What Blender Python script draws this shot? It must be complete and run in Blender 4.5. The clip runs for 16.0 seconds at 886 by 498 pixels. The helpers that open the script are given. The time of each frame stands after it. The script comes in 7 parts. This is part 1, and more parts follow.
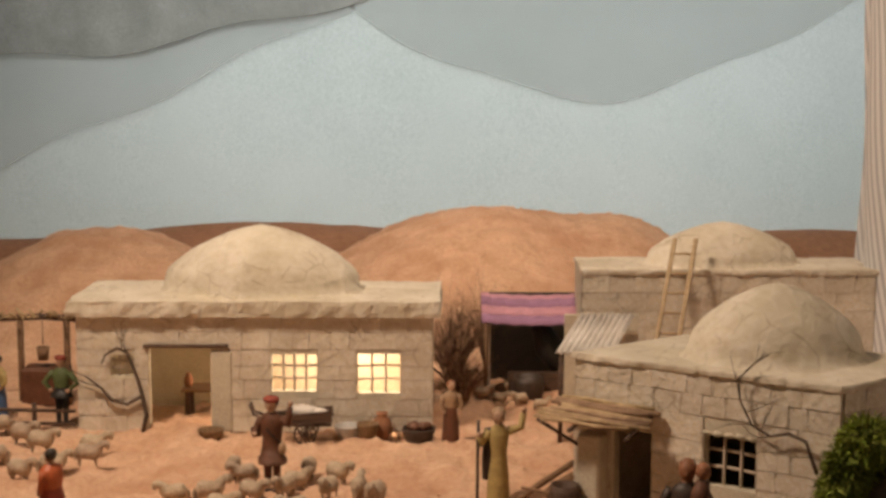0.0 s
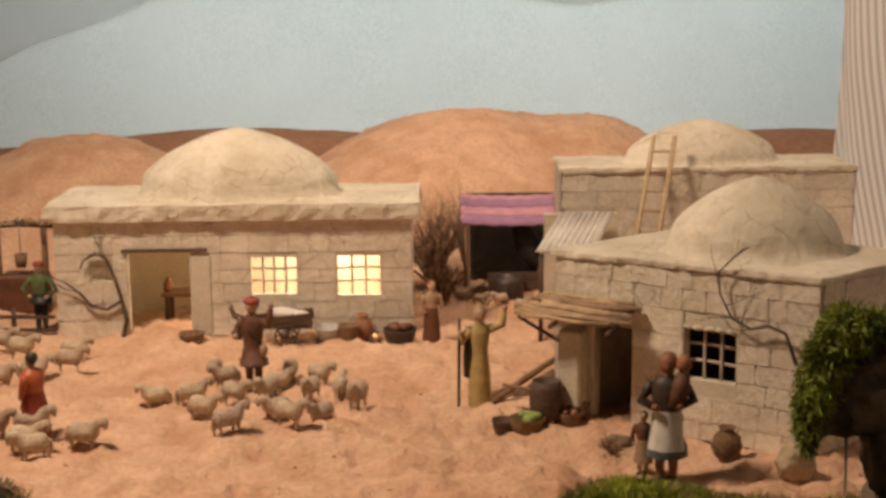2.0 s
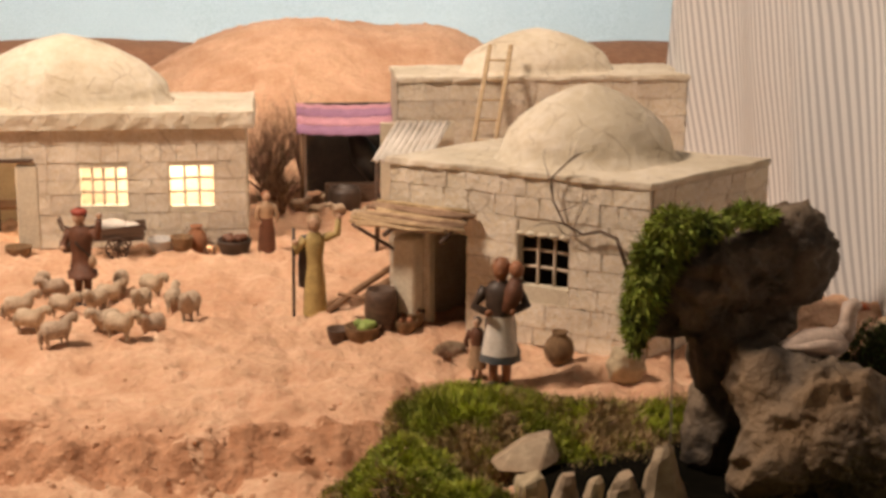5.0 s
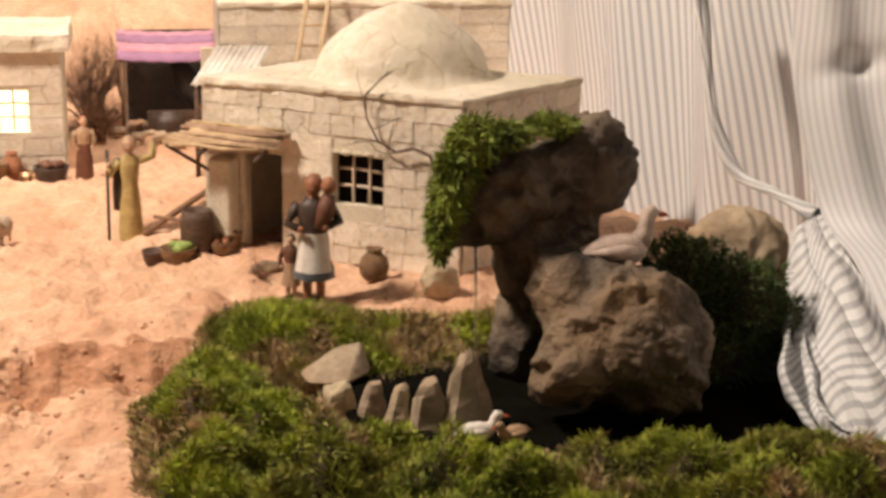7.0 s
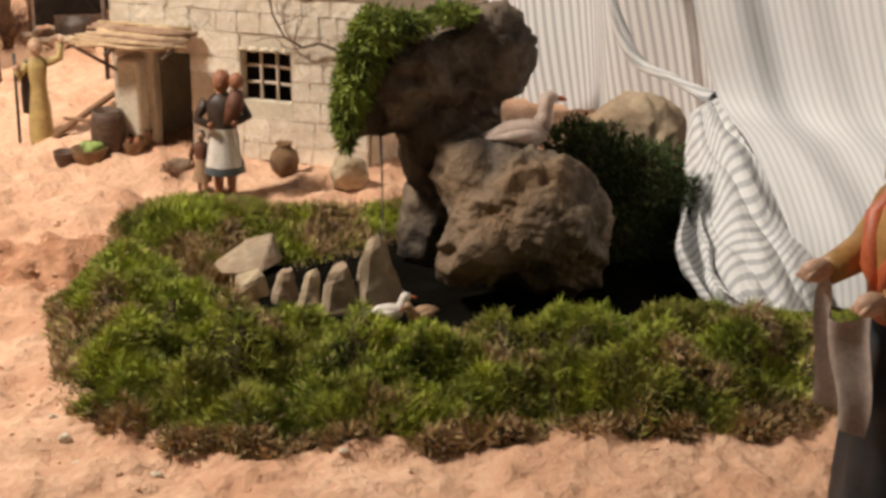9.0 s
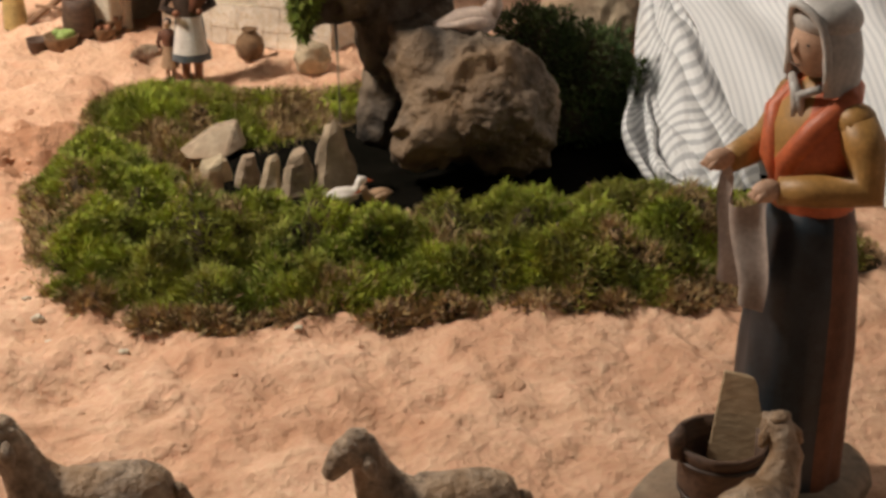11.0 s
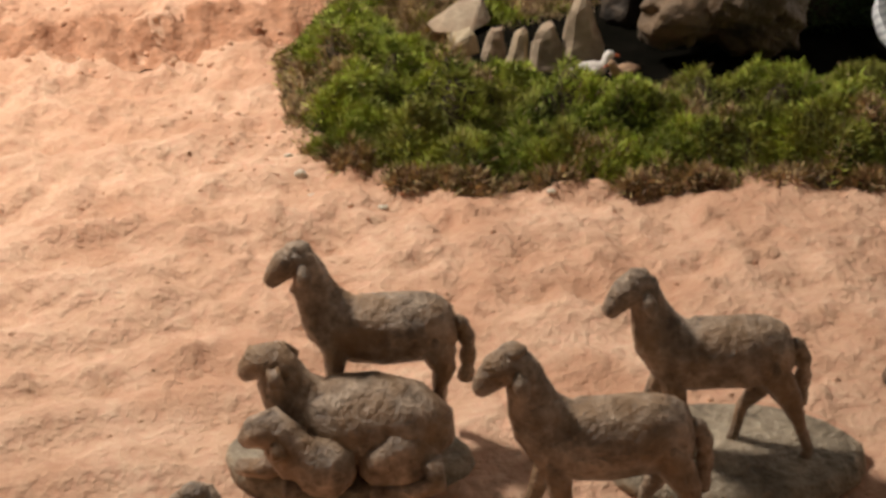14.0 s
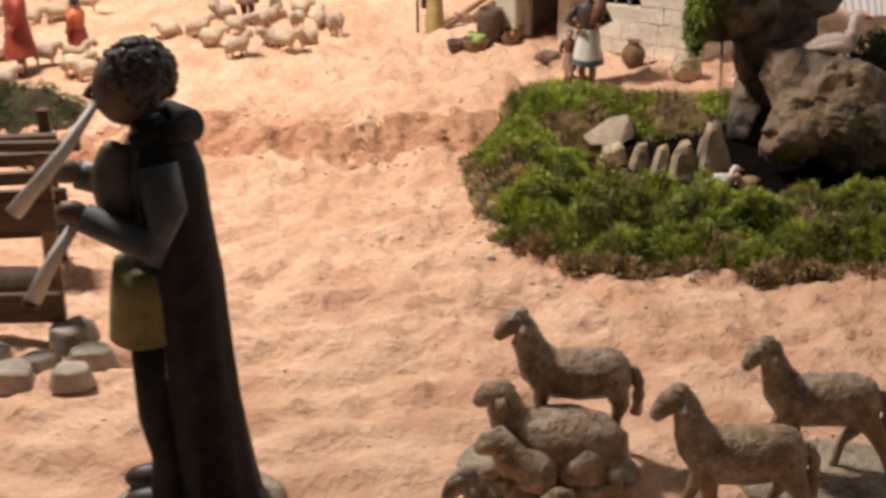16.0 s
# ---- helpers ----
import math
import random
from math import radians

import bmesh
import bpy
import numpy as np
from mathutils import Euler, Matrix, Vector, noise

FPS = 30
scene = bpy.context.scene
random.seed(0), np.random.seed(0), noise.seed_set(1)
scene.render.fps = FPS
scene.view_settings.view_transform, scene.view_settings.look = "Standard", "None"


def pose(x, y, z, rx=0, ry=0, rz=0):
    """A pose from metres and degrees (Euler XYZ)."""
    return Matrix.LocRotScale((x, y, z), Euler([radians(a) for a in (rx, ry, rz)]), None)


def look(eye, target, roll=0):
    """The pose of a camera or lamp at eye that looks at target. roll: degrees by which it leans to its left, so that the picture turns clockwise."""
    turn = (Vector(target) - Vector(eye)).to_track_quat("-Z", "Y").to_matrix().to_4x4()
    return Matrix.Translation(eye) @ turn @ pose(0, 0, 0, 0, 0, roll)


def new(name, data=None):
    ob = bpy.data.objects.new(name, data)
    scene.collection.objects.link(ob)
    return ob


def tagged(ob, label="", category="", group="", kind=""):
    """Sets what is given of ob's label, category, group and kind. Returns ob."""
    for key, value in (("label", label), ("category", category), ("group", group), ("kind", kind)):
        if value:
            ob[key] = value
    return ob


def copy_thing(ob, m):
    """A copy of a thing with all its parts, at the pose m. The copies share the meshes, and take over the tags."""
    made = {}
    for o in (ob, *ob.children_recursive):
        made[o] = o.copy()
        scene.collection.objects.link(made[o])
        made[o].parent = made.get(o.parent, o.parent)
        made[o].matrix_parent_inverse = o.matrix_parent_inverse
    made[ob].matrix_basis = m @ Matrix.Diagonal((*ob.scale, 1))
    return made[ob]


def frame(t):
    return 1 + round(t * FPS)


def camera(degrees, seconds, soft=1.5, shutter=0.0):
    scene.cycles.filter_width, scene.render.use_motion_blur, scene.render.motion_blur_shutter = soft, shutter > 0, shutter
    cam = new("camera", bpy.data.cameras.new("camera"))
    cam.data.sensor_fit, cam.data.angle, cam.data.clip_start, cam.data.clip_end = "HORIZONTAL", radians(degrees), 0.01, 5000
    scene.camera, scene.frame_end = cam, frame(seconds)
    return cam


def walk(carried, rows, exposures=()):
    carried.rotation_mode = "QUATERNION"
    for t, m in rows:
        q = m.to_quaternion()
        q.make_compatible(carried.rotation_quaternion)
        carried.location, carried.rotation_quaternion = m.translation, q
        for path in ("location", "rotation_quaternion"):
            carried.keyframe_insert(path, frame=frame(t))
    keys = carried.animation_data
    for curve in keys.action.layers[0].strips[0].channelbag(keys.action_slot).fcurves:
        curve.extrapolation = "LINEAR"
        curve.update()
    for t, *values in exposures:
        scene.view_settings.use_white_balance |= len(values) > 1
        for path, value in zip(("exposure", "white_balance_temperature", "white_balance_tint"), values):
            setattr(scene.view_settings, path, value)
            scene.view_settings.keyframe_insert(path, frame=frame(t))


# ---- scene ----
# camera and its way
cam = camera(33.0, 16.0, soft=3.2, shutter=0.3)
PATH = [
    (0, (0.0057, -0.0173, 0.4793), (-0.0005, 1.9649, 0.2129), 0.14),
    (0.5, (0.0035, -0.0152, 0.4740), (-0.0021, 1.9629, 0.1790), 0.09),
    (1, (-0.0016, -0.0179, 0.4731), (-0.0186, 1.9548, 0.1447), 0.13),
    (1.5, (0.0021, -0.0118, 0.4696), (0.0002, 1.9553, 0.1085), -0.56),
    (2, (0.0052, -0.0123, 0.4679), (0.0270, 1.9499, 0.0817), -0.52),
    (2.5, (0.0087, -0.0144, 0.4669), (0.0638, 1.9410, 0.0507), -0.26),
    (3, (0.0167, -0.0142, 0.4560), (0.0956, 1.9382, 0.0294), -0.15),
    (3.5, (0.0056, 0.0007, 0.4629), (0.1318, 1.9444, 0.0091), -0.17),
    (4, (0.0087, -0.0004, 0.4619), (0.1671, 1.9386, -0.0021), 0.03),
    (4.5, (0.0125, -0.0018, 0.4599), (0.2035, 1.9314, -0.0159), 0.24),
    (5, (0.0160, -0.0033, 0.4565), (0.2426, 1.9214, -0.0377), 0.40),
    (5.5, (0.0309, -0.0210, 0.4450), (0.2854, 1.8958, -0.0662), 0.78),
    (6, (0.0360, -0.0199, 0.4386), (0.3311, 1.8817, -0.1064), 0.71),
    (6.5, (0.0442, -0.0214, 0.4383), (0.3851, 1.8697, -0.1163), 0.73),
    (7, (0.0488, -0.0191, 0.4326), (0.4671, 1.8547, -0.1276), 1.26),
    (7.5, (0.0516, -0.0268, 0.4289), (0.5275, 1.8235, -0.1626), 1.45),
    (8, (0.0613, -0.0289, 0.4262), (0.5532, 1.8060, -0.1994), 1.26),
    (8.5, (0.0449, -0.0396, 0.4336), (0.5635, 1.7749, -0.2286), 0.85),
    (9, (0.0516, -0.0553, 0.4272), (0.5640, 1.7561, -0.2482), 0.65),
    (9.5, (0.0571, -0.0717, 0.4197), (0.5609, 1.7379, -0.2671), 0.43),
    (10, (0.0608, -0.0857, 0.4122), (0.5584, 1.7195, -0.2904), 0.24),
    (10.5, (0.0783, -0.1077, 0.4641), (0.5525, 1.6596, -0.3432), 0.24),
    (11, (0.0698, -0.1096, 0.4583), (0.5691, 1.6357, -0.3810), 0.02),
    (11.5, (0.0569, -0.1125, 0.4531), (0.5815, 1.6151, -0.4073), 0.24),
    (12, (0.0497, -0.1122, 0.4410), (0.5581, 1.5978, -0.4631), 0.28),
    (12.5, (0.0424, -0.1177, 0.4331), (0.5427, 1.5714, -0.5137), 0.90),
    (13, (0.0276, -0.1222, 0.4328), (0.4417, 1.5861, -0.5212), -0.03),
    (13.5, (0.0164, -0.1283, 0.4294), (0.3218, 1.6027, -0.5247), -1.11),
    (14, (0.0155, -0.1310, 0.4355), (0.2701, 1.6187, -0.4992), -1.15),
    (14.5, (0.0040, -0.1328, 0.4387), (0.2542, 1.6266, -0.4787), -0.62),
    (15, (-0.0065, -0.1326, 0.4420), (0.1961, 1.6399, -0.4619), -0.76),
    (15.5, (-0.0409, -0.2309, 0.4895), (0.1564, 1.5646, -0.3692), -0.26),
    (16, (-0.0801, -0.3668, 0.5545), (0.0635, 1.4442, -0.2820), -0.81),
]
EXPO = [(0.0, -1.30, 7450, 19), (3.0, -0.98, 7600, 20), (5.5, -0.56, 7000, 18), (7.0, -0.14, 6600, 15), (8.2, -0.05, 6200, 11.5), (10.3, -0.20, 6100, 10), (12.5, -0.18, 6200, 10), (14.0, -0.16, 5900, 10), (16.0, -0.08, 5750, 10)]
walk(cam, [(t, look(eye, target, roll)) for t, eye, target, roll in PATH], EXPO)

# world and lamps: a dim room, one warm lamp over the display, a bulb in the house, and two added fills
world = bpy.data.worlds.new("room_light")
world.use_nodes = True
scene.world = world
world.node_tree.nodes["Background"].inputs[0].default_value = (1.0, 0.88, 0.73, 1)
world.node_tree.nodes["Background"].inputs[1].default_value = 0.082


def area_lamp(name, eye, target, size, power, colour):
    data = bpy.data.lights.new(name, "AREA")
    data.shape, data.size, data.energy, data.color = "DISK", size, power, colour
    ob = new(name, data)
    ob.matrix_world = look(eye, target)
    return ob


def bulb(name, place, power, colour, radius=0.01):
    data = bpy.data.lights.new(name, "POINT")
    data.energy, data.color, data.shadow_soft_size = power, colour, radius
    ob = new(name, data)
    ob.location = place
    return ob


area_lamp("ceiling_spot", (-0.60, 1.14, 1.24), (0.0, 1.34, 0), 0.20, 34, (1.0, 0.85, 0.69))
# unseen fill, added to brighten the backcloth only
sky_lamp = area_lamp("sky_lamp", (0.14, 1.95, 1.25), (0.14, 3.3, 0.45), 0.3, 18, (0.86, 0.95, 1.0))
sky_lamp.data.shape, sky_lamp.data.size, sky_lamp.data.size_y, sky_lamp.data.spread = "RECTANGLE", 2.2, 0.7, radians(60)
# another added light, no seen source, that lifts the dunes
area_lamp("dune_spot", (0.25, 1.75, 1.55), (0.0, 2.35, 0.1), 0.15, 4.5, (1.0, 0.84, 0.67)).data.spread = radians(75)
bulb("house_bulb", (-0.12, 1.81, 0.13), 1.4, (1.0, 0.92, 0.78))

# ------------------------------------------------ materials
def nodes_of(name):
    mat = bpy.data.materials.new(name)
    mat.use_nodes = True
    return mat, mat.node_tree.nodes, mat.node_tree.links, mat.node_tree.nodes["Principled BSDF"]


def mottled(name, a, b, scale=40.0, rough=0.85, bump=0.3, fine=300.0, depth=0.002, random_amount=0.0, island=False, c=None, spots=0.0, metal=0.0, cells=0.0, cracks=0.0, world_place=False):
    """Two-colour noise at a broad scale, grain at a fine one, and relief from both."""
    mat, N, L, bsdf = nodes_of(name)
    co = N.new("ShaderNodeTexCoord")
    place = N.new("ShaderNodeNewGeometry").outputs["Position"] if world_place else co.outputs["Object"]
    n1 = N.new("ShaderNodeTexNoise"); n1.inputs["Scale"].default_value = scale; n1.inputs["Detail"].default_value = 6; n1.inputs["Roughness"].default_value = 0.65
    n2 = N.new("ShaderNodeTexNoise"); n2.inputs["Scale"].default_value = fine; n2.inputs["Detail"].default_value = 4
    L.new(place, n1.inputs["Vector"]); L.new(place, n2.inputs["Vector"])
    ramp = N.new("ShaderNodeValToRGB")
    ramp.color_ramp.elements[0].position, ramp.color_ramp.elements[0].color = 0.33, (*a, 1)
    ramp.color_ramp.elements[1].position, ramp.color_ramp.elements[1].color = 0.67, (*b, 1)
    L.new(n1.outputs["Fac"], ramp.inputs["Fac"])
    col = ramp.outputs["Color"]
    grain = N.new("ShaderNodeMixRGB"); grain.blend_type = "OVERLAY"; grain.inputs["Fac"].default_value = 0.35
    L.new(col, grain.inputs["Color1"]); L.new(n2.outputs["Fac"], grain.inputs["Color2"])
    col = grain.outputs["Color"]
    if c:
        n3 = N.new("ShaderNodeTexNoise"); n3.inputs["Scale"].default_value = scale * 0.45; n3.inputs["Detail"].default_value = 5
        off = N.new("ShaderNodeVectorMath"); off.operation = "ADD"; off.inputs[1].default_value = (3.1, 7.7, 1.3)
        L.new(co.outputs["Object"], off.inputs[0]); L.new(off.outputs[0], n3.inputs["Vector"])
        r3 = N.new("ShaderNodeValToRGB"); r3.color_ramp.elements[0].position = 0.46; r3.color_ramp.elements[1].position = 0.62
        L.new(n3.outputs["Fac"], r3.inputs["Fac"])
        f3 = N.new("ShaderNodeMath"); f3.operation = "MULTIPLY"; f3.inputs[1].default_value = spots
        L.new(r3.outputs["Color"], f3.inputs[0])
        m3 = N.new("ShaderNodeMixRGB"); m3.inputs["Color2"].default_value = (*c, 1)
        L.new(f3.outputs[0], m3.inputs["Fac"]); L.new(col, m3.inputs["Color1"])
        col = m3.outputs["Color"]
    if cracks:
        wob = N.new("ShaderNodeVectorMath"); wob.operation = "MULTIPLY_ADD"; wob.inputs[1].default_value = (0.014, 0.014, 0.014)
        L.new(n1.outputs["Color"], wob.inputs[0]); L.new(place, wob.inputs[2])
        ce = N.new("ShaderNodeTexVoronoi"); ce.feature = "DISTANCE_TO_EDGE"; ce.inputs["Scale"].default_value = cracks
        L.new(wob.outputs[0], ce.inputs["Vector"])
        rc = N.new("ShaderNodeMapRange"); rc.inputs["From Max"].default_value = 0.05; rc.inputs["To Min"].default_value = 0.5; rc.inputs["To Max"].default_value = 0.0
        L.new(ce.outputs["Distance"], rc.inputs["Value"])
        mc = N.new("ShaderNodeMixRGB"); mc.inputs["Color2"].default_value = (0.27, 0.19, 0.10, 1)
        gap = N.new("ShaderNodeTexNoise"); gap.inputs["Scale"].default_value = cracks * 0.9; L.new(place, gap.inputs["Vector"])
        gm = N.new("ShaderNodeMapRange"); gm.inputs["From Min"].default_value = 0.46; gm.inputs["From Max"].default_value = 0.66
        L.new(gap.outputs["Fac"], gm.inputs["Value"])
        gx = N.new("ShaderNodeMath"); gx.operation = "MULTIPLY"; L.new(rc.outputs["Result"], gx.inputs[0]); L.new(gm.outputs["Result"], gx.inputs[1])
        L.new(gx.outputs[0], mc.inputs["Fac"]); L.new(col, mc.inputs["Color1"])
        col = mc.outputs["Color"]
    if random_amount:
        hsv = N.new("ShaderNodeHueSaturation")
        src = N.new("ShaderNodeNewGeometry").outputs["Random Per Island"] if island else N.new("ShaderNodeObjectInfo").outputs["Random"]
        mr = N.new("ShaderNodeMapRange"); mr.inputs["To Min"].default_value = 1 - random_amount; mr.inputs["To Max"].default_value = 1 + random_amount
        L.new(src, mr.inputs["Value"]); L.new(mr.outputs["Result"], hsv.inputs["Value"])
        mh = N.new("ShaderNodeMath"); mh.operation = "MULTIPLY_ADD"; mh.inputs[1].default_value = random_amount * 0.12; mh.inputs[2].default_value = 0.5 - random_amount * 0.06
        L.new(src, mh.inputs[0]); L.new(mh.outputs[0], hsv.inputs["Hue"])
        L.new(col, hsv.inputs["Color"]); col = hsv.outputs["Color"]
    L.new(col, bsdf.inputs["Base Color"])
    bsdf.inputs["Roughness"].default_value, bsdf.inputs["Metallic"].default_value = rough, metal
    if bump:
        add = N.new("ShaderNodeMath"); add.operation = "MULTIPLY_ADD"; add.inputs[1].default_value = 0.45
        L.new(n2.outputs["Fac"], add.inputs[0]); L.new(n1.outputs["Fac"], add.inputs[2])
        h = add.outputs[0]
        if cells:
            vo = N.new("ShaderNodeTexVoronoi"); vo.inputs["Scale"].default_value = cells
            L.new(co.outputs["Object"], vo.inputs["Vector"])
            a2 = N.new("ShaderNodeMath"); a2.operation = "MULTIPLY_ADD"; a2.inputs[1].default_value = -0.9
            L.new(vo.outputs["Distance"], a2.inputs[0]); L.new(h, a2.inputs[2]); h = a2.outputs[0]
        bp = N.new("ShaderNodeBump"); bp.inputs["Strength"].default_value = bump; bp.inputs["Distance"].default_value = depth
        L.new(h, bp.inputs["Height"]); L.new(bp.outputs["Normal"], bsdf.inputs["Normal"])
    return mat


def paint(name, rgb, rough=0.5, wear=0.25, scale=60.0):
    """Hand-painted plaster or resin: the colour with rubbed and darker patches."""
    lo = tuple(v * (1 - wear) for v in rgb)
    hi = tuple(min(1, v * (1 + wear * 0.6) + 0.01) for v in rgb)
    return mottled(name, lo, hi, scale=scale, rough=rough, bump=0.15, fine=420, depth=0.0012)


def striped_cloth(name, stripe, ground, period):
    mat, N, L, bsdf = nodes_of(name)
    uv = N.new("ShaderNodeUVMap")
    sep = N.new("ShaderNodeSeparateXYZ"); L.new(uv.outputs["UV"], sep.inputs[0])
    no = N.new("ShaderNodeTexNoise"); no.inputs["Scale"].default_value = 9; L.new(uv.outputs["UV"], no.inputs["Vector"])
    j = N.new("ShaderNodeMath"); j.operation = "MULTIPLY_ADD"; j.inputs[1].default_value = 0.0025; L.new(no.outputs["Fac"], j.inputs[0]); L.new(sep.outputs["X"], j.inputs[2])
    m = N.new("ShaderNodeMath"); m.operation = "MULTIPLY"; m.inputs[1].default_value = 2 * math.pi / period; L.new(j.outputs[0], m.inputs[0])
    s = N.new("ShaderNodeMath"); s.operation = "SINE"; L.new(m.outputs[0], s.inputs[0])
    r = N.new("ShaderNodeValToRGB")
    r.color_ramp.elements[0].position, r.color_ramp.elements[0].color = 0.25, (*stripe, 1)
    r.color_ramp.elements[1].position, r.color_ramp.elements[1].color = 0.52, (*ground, 1)
    mr = N.new("ShaderNodeMapRange"); mr.inputs["From Min"].default_value = -1; L.new(s.outputs[0], mr.inputs["Value"])
    L.new(mr.outputs["Result"], r.inputs["Fac"])
    mx = N.new("ShaderNodeMixRGB"); mx.blend_type = "MULTIPLY"; mx.inputs["Fac"].default_value = 0.25
    n2 = N.new("ShaderNodeTexNoise"); n2.inputs["Scale"].default_value = 700; L.new(uv.outputs["UV"], n2.inputs["Vector"])
    L.new(r.outputs["Color"], mx.inputs["Color1"]); L.new(n2.outputs["Fac"], mx.inputs["Color2"]); L.new(mx.outputs["Color"], bsdf.inputs["Base Color"])
    bp = N.new("ShaderNodeBump"); bp.inputs["Strength"].default_value = 0.2; bp.inputs["Distance"].default_value = 0.001
    L.new(n2.outputs["Fac"], bp.inputs["Height"]); L.new(bp.outputs["Normal"], bsdf.inputs["Normal"])
    bsdf.inputs["Roughness"].default_value = 0.9
    return mat


def wood_mat(name, a, b, rough=0.7):
    mat, N, L, bsdf = nodes_of(name)
    co = N.new("ShaderNodeTexCoord")
    mp = N.new("ShaderNodeMapping"); mp.inputs["Scale"].default_value = (40, 400, 400)
    L.new(co.outputs["Object"], mp.inputs["Vector"])
    n = N.new("ShaderNodeTexNoise"); n.inputs["Scale"].default_value = 1; n.inputs["Detail"].default_value = 5; L.new(mp.outputs[0], n.inputs["Vector"])
    r = N.new("ShaderNodeValToRGB")
    r.color_ramp.elements[0].position, r.color_ramp.elements[0].color = 0.3, (*a, 1)
    r.color_ramp.elements[1].position, r.color_ramp.elements[1].color = 0.7, (*b, 1)
    L.new(n.outputs["Fac"], r.inputs["Fac"]); L.new(r.outputs["Color"], bsdf.inputs["Base Color"])
    bp = N.new("ShaderNodeBump"); bp.inputs["Strength"].default_value = 0.4; bp.inputs["Distance"].default_value = 0.001
    L.new(n.outputs["Fac"], bp.inputs["Height"]); L.new(bp.outputs["Normal"], bsdf.inputs["Normal"])
    bsdf.inputs["Roughness"].default_value = rough
    return mat


# darker sand colour that carries the shading of the bank's face
SHADESAND = mottled("shaded_sand", (0.40, 0.19, 0.10), (0.58, 0.32, 0.19), scale=45, rough=0.95, bump=1.0, fine=200, depth=0.006)
SAND = mottled("orange_sand", (0.60, 0.36, 0.225), (0.76, 0.495, 0.335), scale=26, rough=0.95, bump=1.0, fine=170, depth=0.007, c=(0.52, 0.265, 0.15), spots=0.5)
DUNE = mottled("brown_dune", (0.24, 0.105, 0.05), (0.31, 0.145, 0.075), scale=8, rough=0.95, bump=0.3, fine=90, depth=0.004)
WALLSTONE = mottled("limewashed_stone", (0.63, 0.565, 0.465), (0.81, 0.75, 0.65), scale=30, rough=0.92, bump=0.8, fine=150, depth=0.004, random_amount=0.06, c=(0.60, 0.47, 0.24), spots=0.5, cracks=42, world_place=True)
MORTAR = mottled("mortar", (0.55, 0.49, 0.38), (0.70, 0.64, 0.50), scale=40, rough=0.95, bump=0.5, fine=300, depth=0.002)
LIME = mottled("lime_roof", (0.62, 0.55, 0.43), (0.80, 0.73, 0.60), scale=22, rough=0.92, bump=0.7, fine=120, depth=0.005, c=(0.50, 0.43, 0.29), spots=0.4, cracks=34, world_place=True)
# near-black colour that paints in the shade of unlit rooms
SHADEIN = mottled("interior_shade", (0.03, 0.025, 0.02), (0.06, 0.045, 0.035), scale=30, rough=0.95)
WARMIN = mottled("interior_plaster", (0.60, 0.52, 0.38), (0.72, 0.63, 0.48), scale=30, rough=0.95)
WOOD_D = wood_mat("dark_wood", (0.055, 0.03, 0.02), (0.13, 0.075, 0.045))
WOOD_M = wood_mat("brown_wood", (0.16, 0.085, 0.045), (0.28, 0.16, 0.085))
WOOD_L = wood_mat("pale_wood", (0.40, 0.28, 0.16), (0.56, 0.42, 0.26))
REED = mottled("dry_reed", (0.30, 0.19, 0.11), (0.52, 0.37, 0.23), scale=50, rough=0.85, bump=0.4, random_amount=0.3)
TWIG = mottled("dry_twig", (0.16, 0.09, 0.055), (0.30, 0.17, 0.10), scale=80, rough=0.9, random_amount=0.25, island=True)
BARK = mottled("grey_bark", (0.055, 0.038, 0.026), (0.15, 0.10, 0.07), scale=90, rough=0.9)
ROCK = mottled("grey_brown_rock", (0.030, 0.024, 0.019), (0.20, 0.148, 0.100), scale=22, rough=0.75, bump=1.0, fine=90, depth=0.009, c=(0.29, 0.18, 0.09), spots=0.6)
PALEROCK = mottled("pale_rock", (0.30, 0.22, 0.145), (0.52, 0.42, 0.29), scale=30, rough=0.85, bump=0.7, fine=160, depth=0.004, c=(0.33, 0.20, 0.105), spots=0.5, random_amount=0.15)
BROWNROCK = mottled("brown_rock", (0.16, 0.115, 0.08), (0.33, 0.25, 0.17), scale=30, rough=0.85, bump=0.8, fine=140, depth=0.005, c=(0.24, 0.14, 0.07), spots=0.5)
GREYROCK = mottled("grey_rock", (0.30, 0.255, 0.20), (0.50, 0.43, 0.345), scale=45, rough=0.85, bump=0.8, fine=160, depth=0.004, random_amount=0.15)
MOSS = mottled("fresh_moss", (0.062, 0.088, 0.008), (0.52, 0.57, 0.06), scale=28, rough=0.7, bump=0, random_amount=0.42, island=True, c=(0.27, 0.22, 0.055), spots=0.45)
DRYMOSS = mottled("dry_moss", (0.19, 0.125, 0.05), (0.62, 0.45, 0.24), scale=55, rough=0.85, bump=0, random_amount=0.45, island=True)
HANGMOSS = mottled("hanging_moss_leaf", (0.040, 0.062, 0.007), (0.30, 0.36, 0.045), scale=40, rough=0.75, bump=0, random_amount=0.4, island=True)
MOSSDARK = mottled("dark_moss", (0.035, 0.06, 0.014), (0.10, 0.13, 0.03), scale=30, rough=0.8, bump=0, random_amount=0.5, island=True)
PEAT = mottled("peat", (0.035, 0.025, 0.014), (0.09, 0.065, 0.03), scale=50, rough=0.95, bump=0.8, fine=300, depth=0.004)
# matte black: the shadow under the rocks is put into this colour
POND_SHADE = mottled("pond_shade", (0.004, 0.004, 0.003), (0.009, 0.008, 0.006), scale=30, rough=0.95, bump=0.6)
POND_SHADE.node_tree.nodes["Principled BSDF"].inputs["Specular IOR Level"].default_value = 0.0
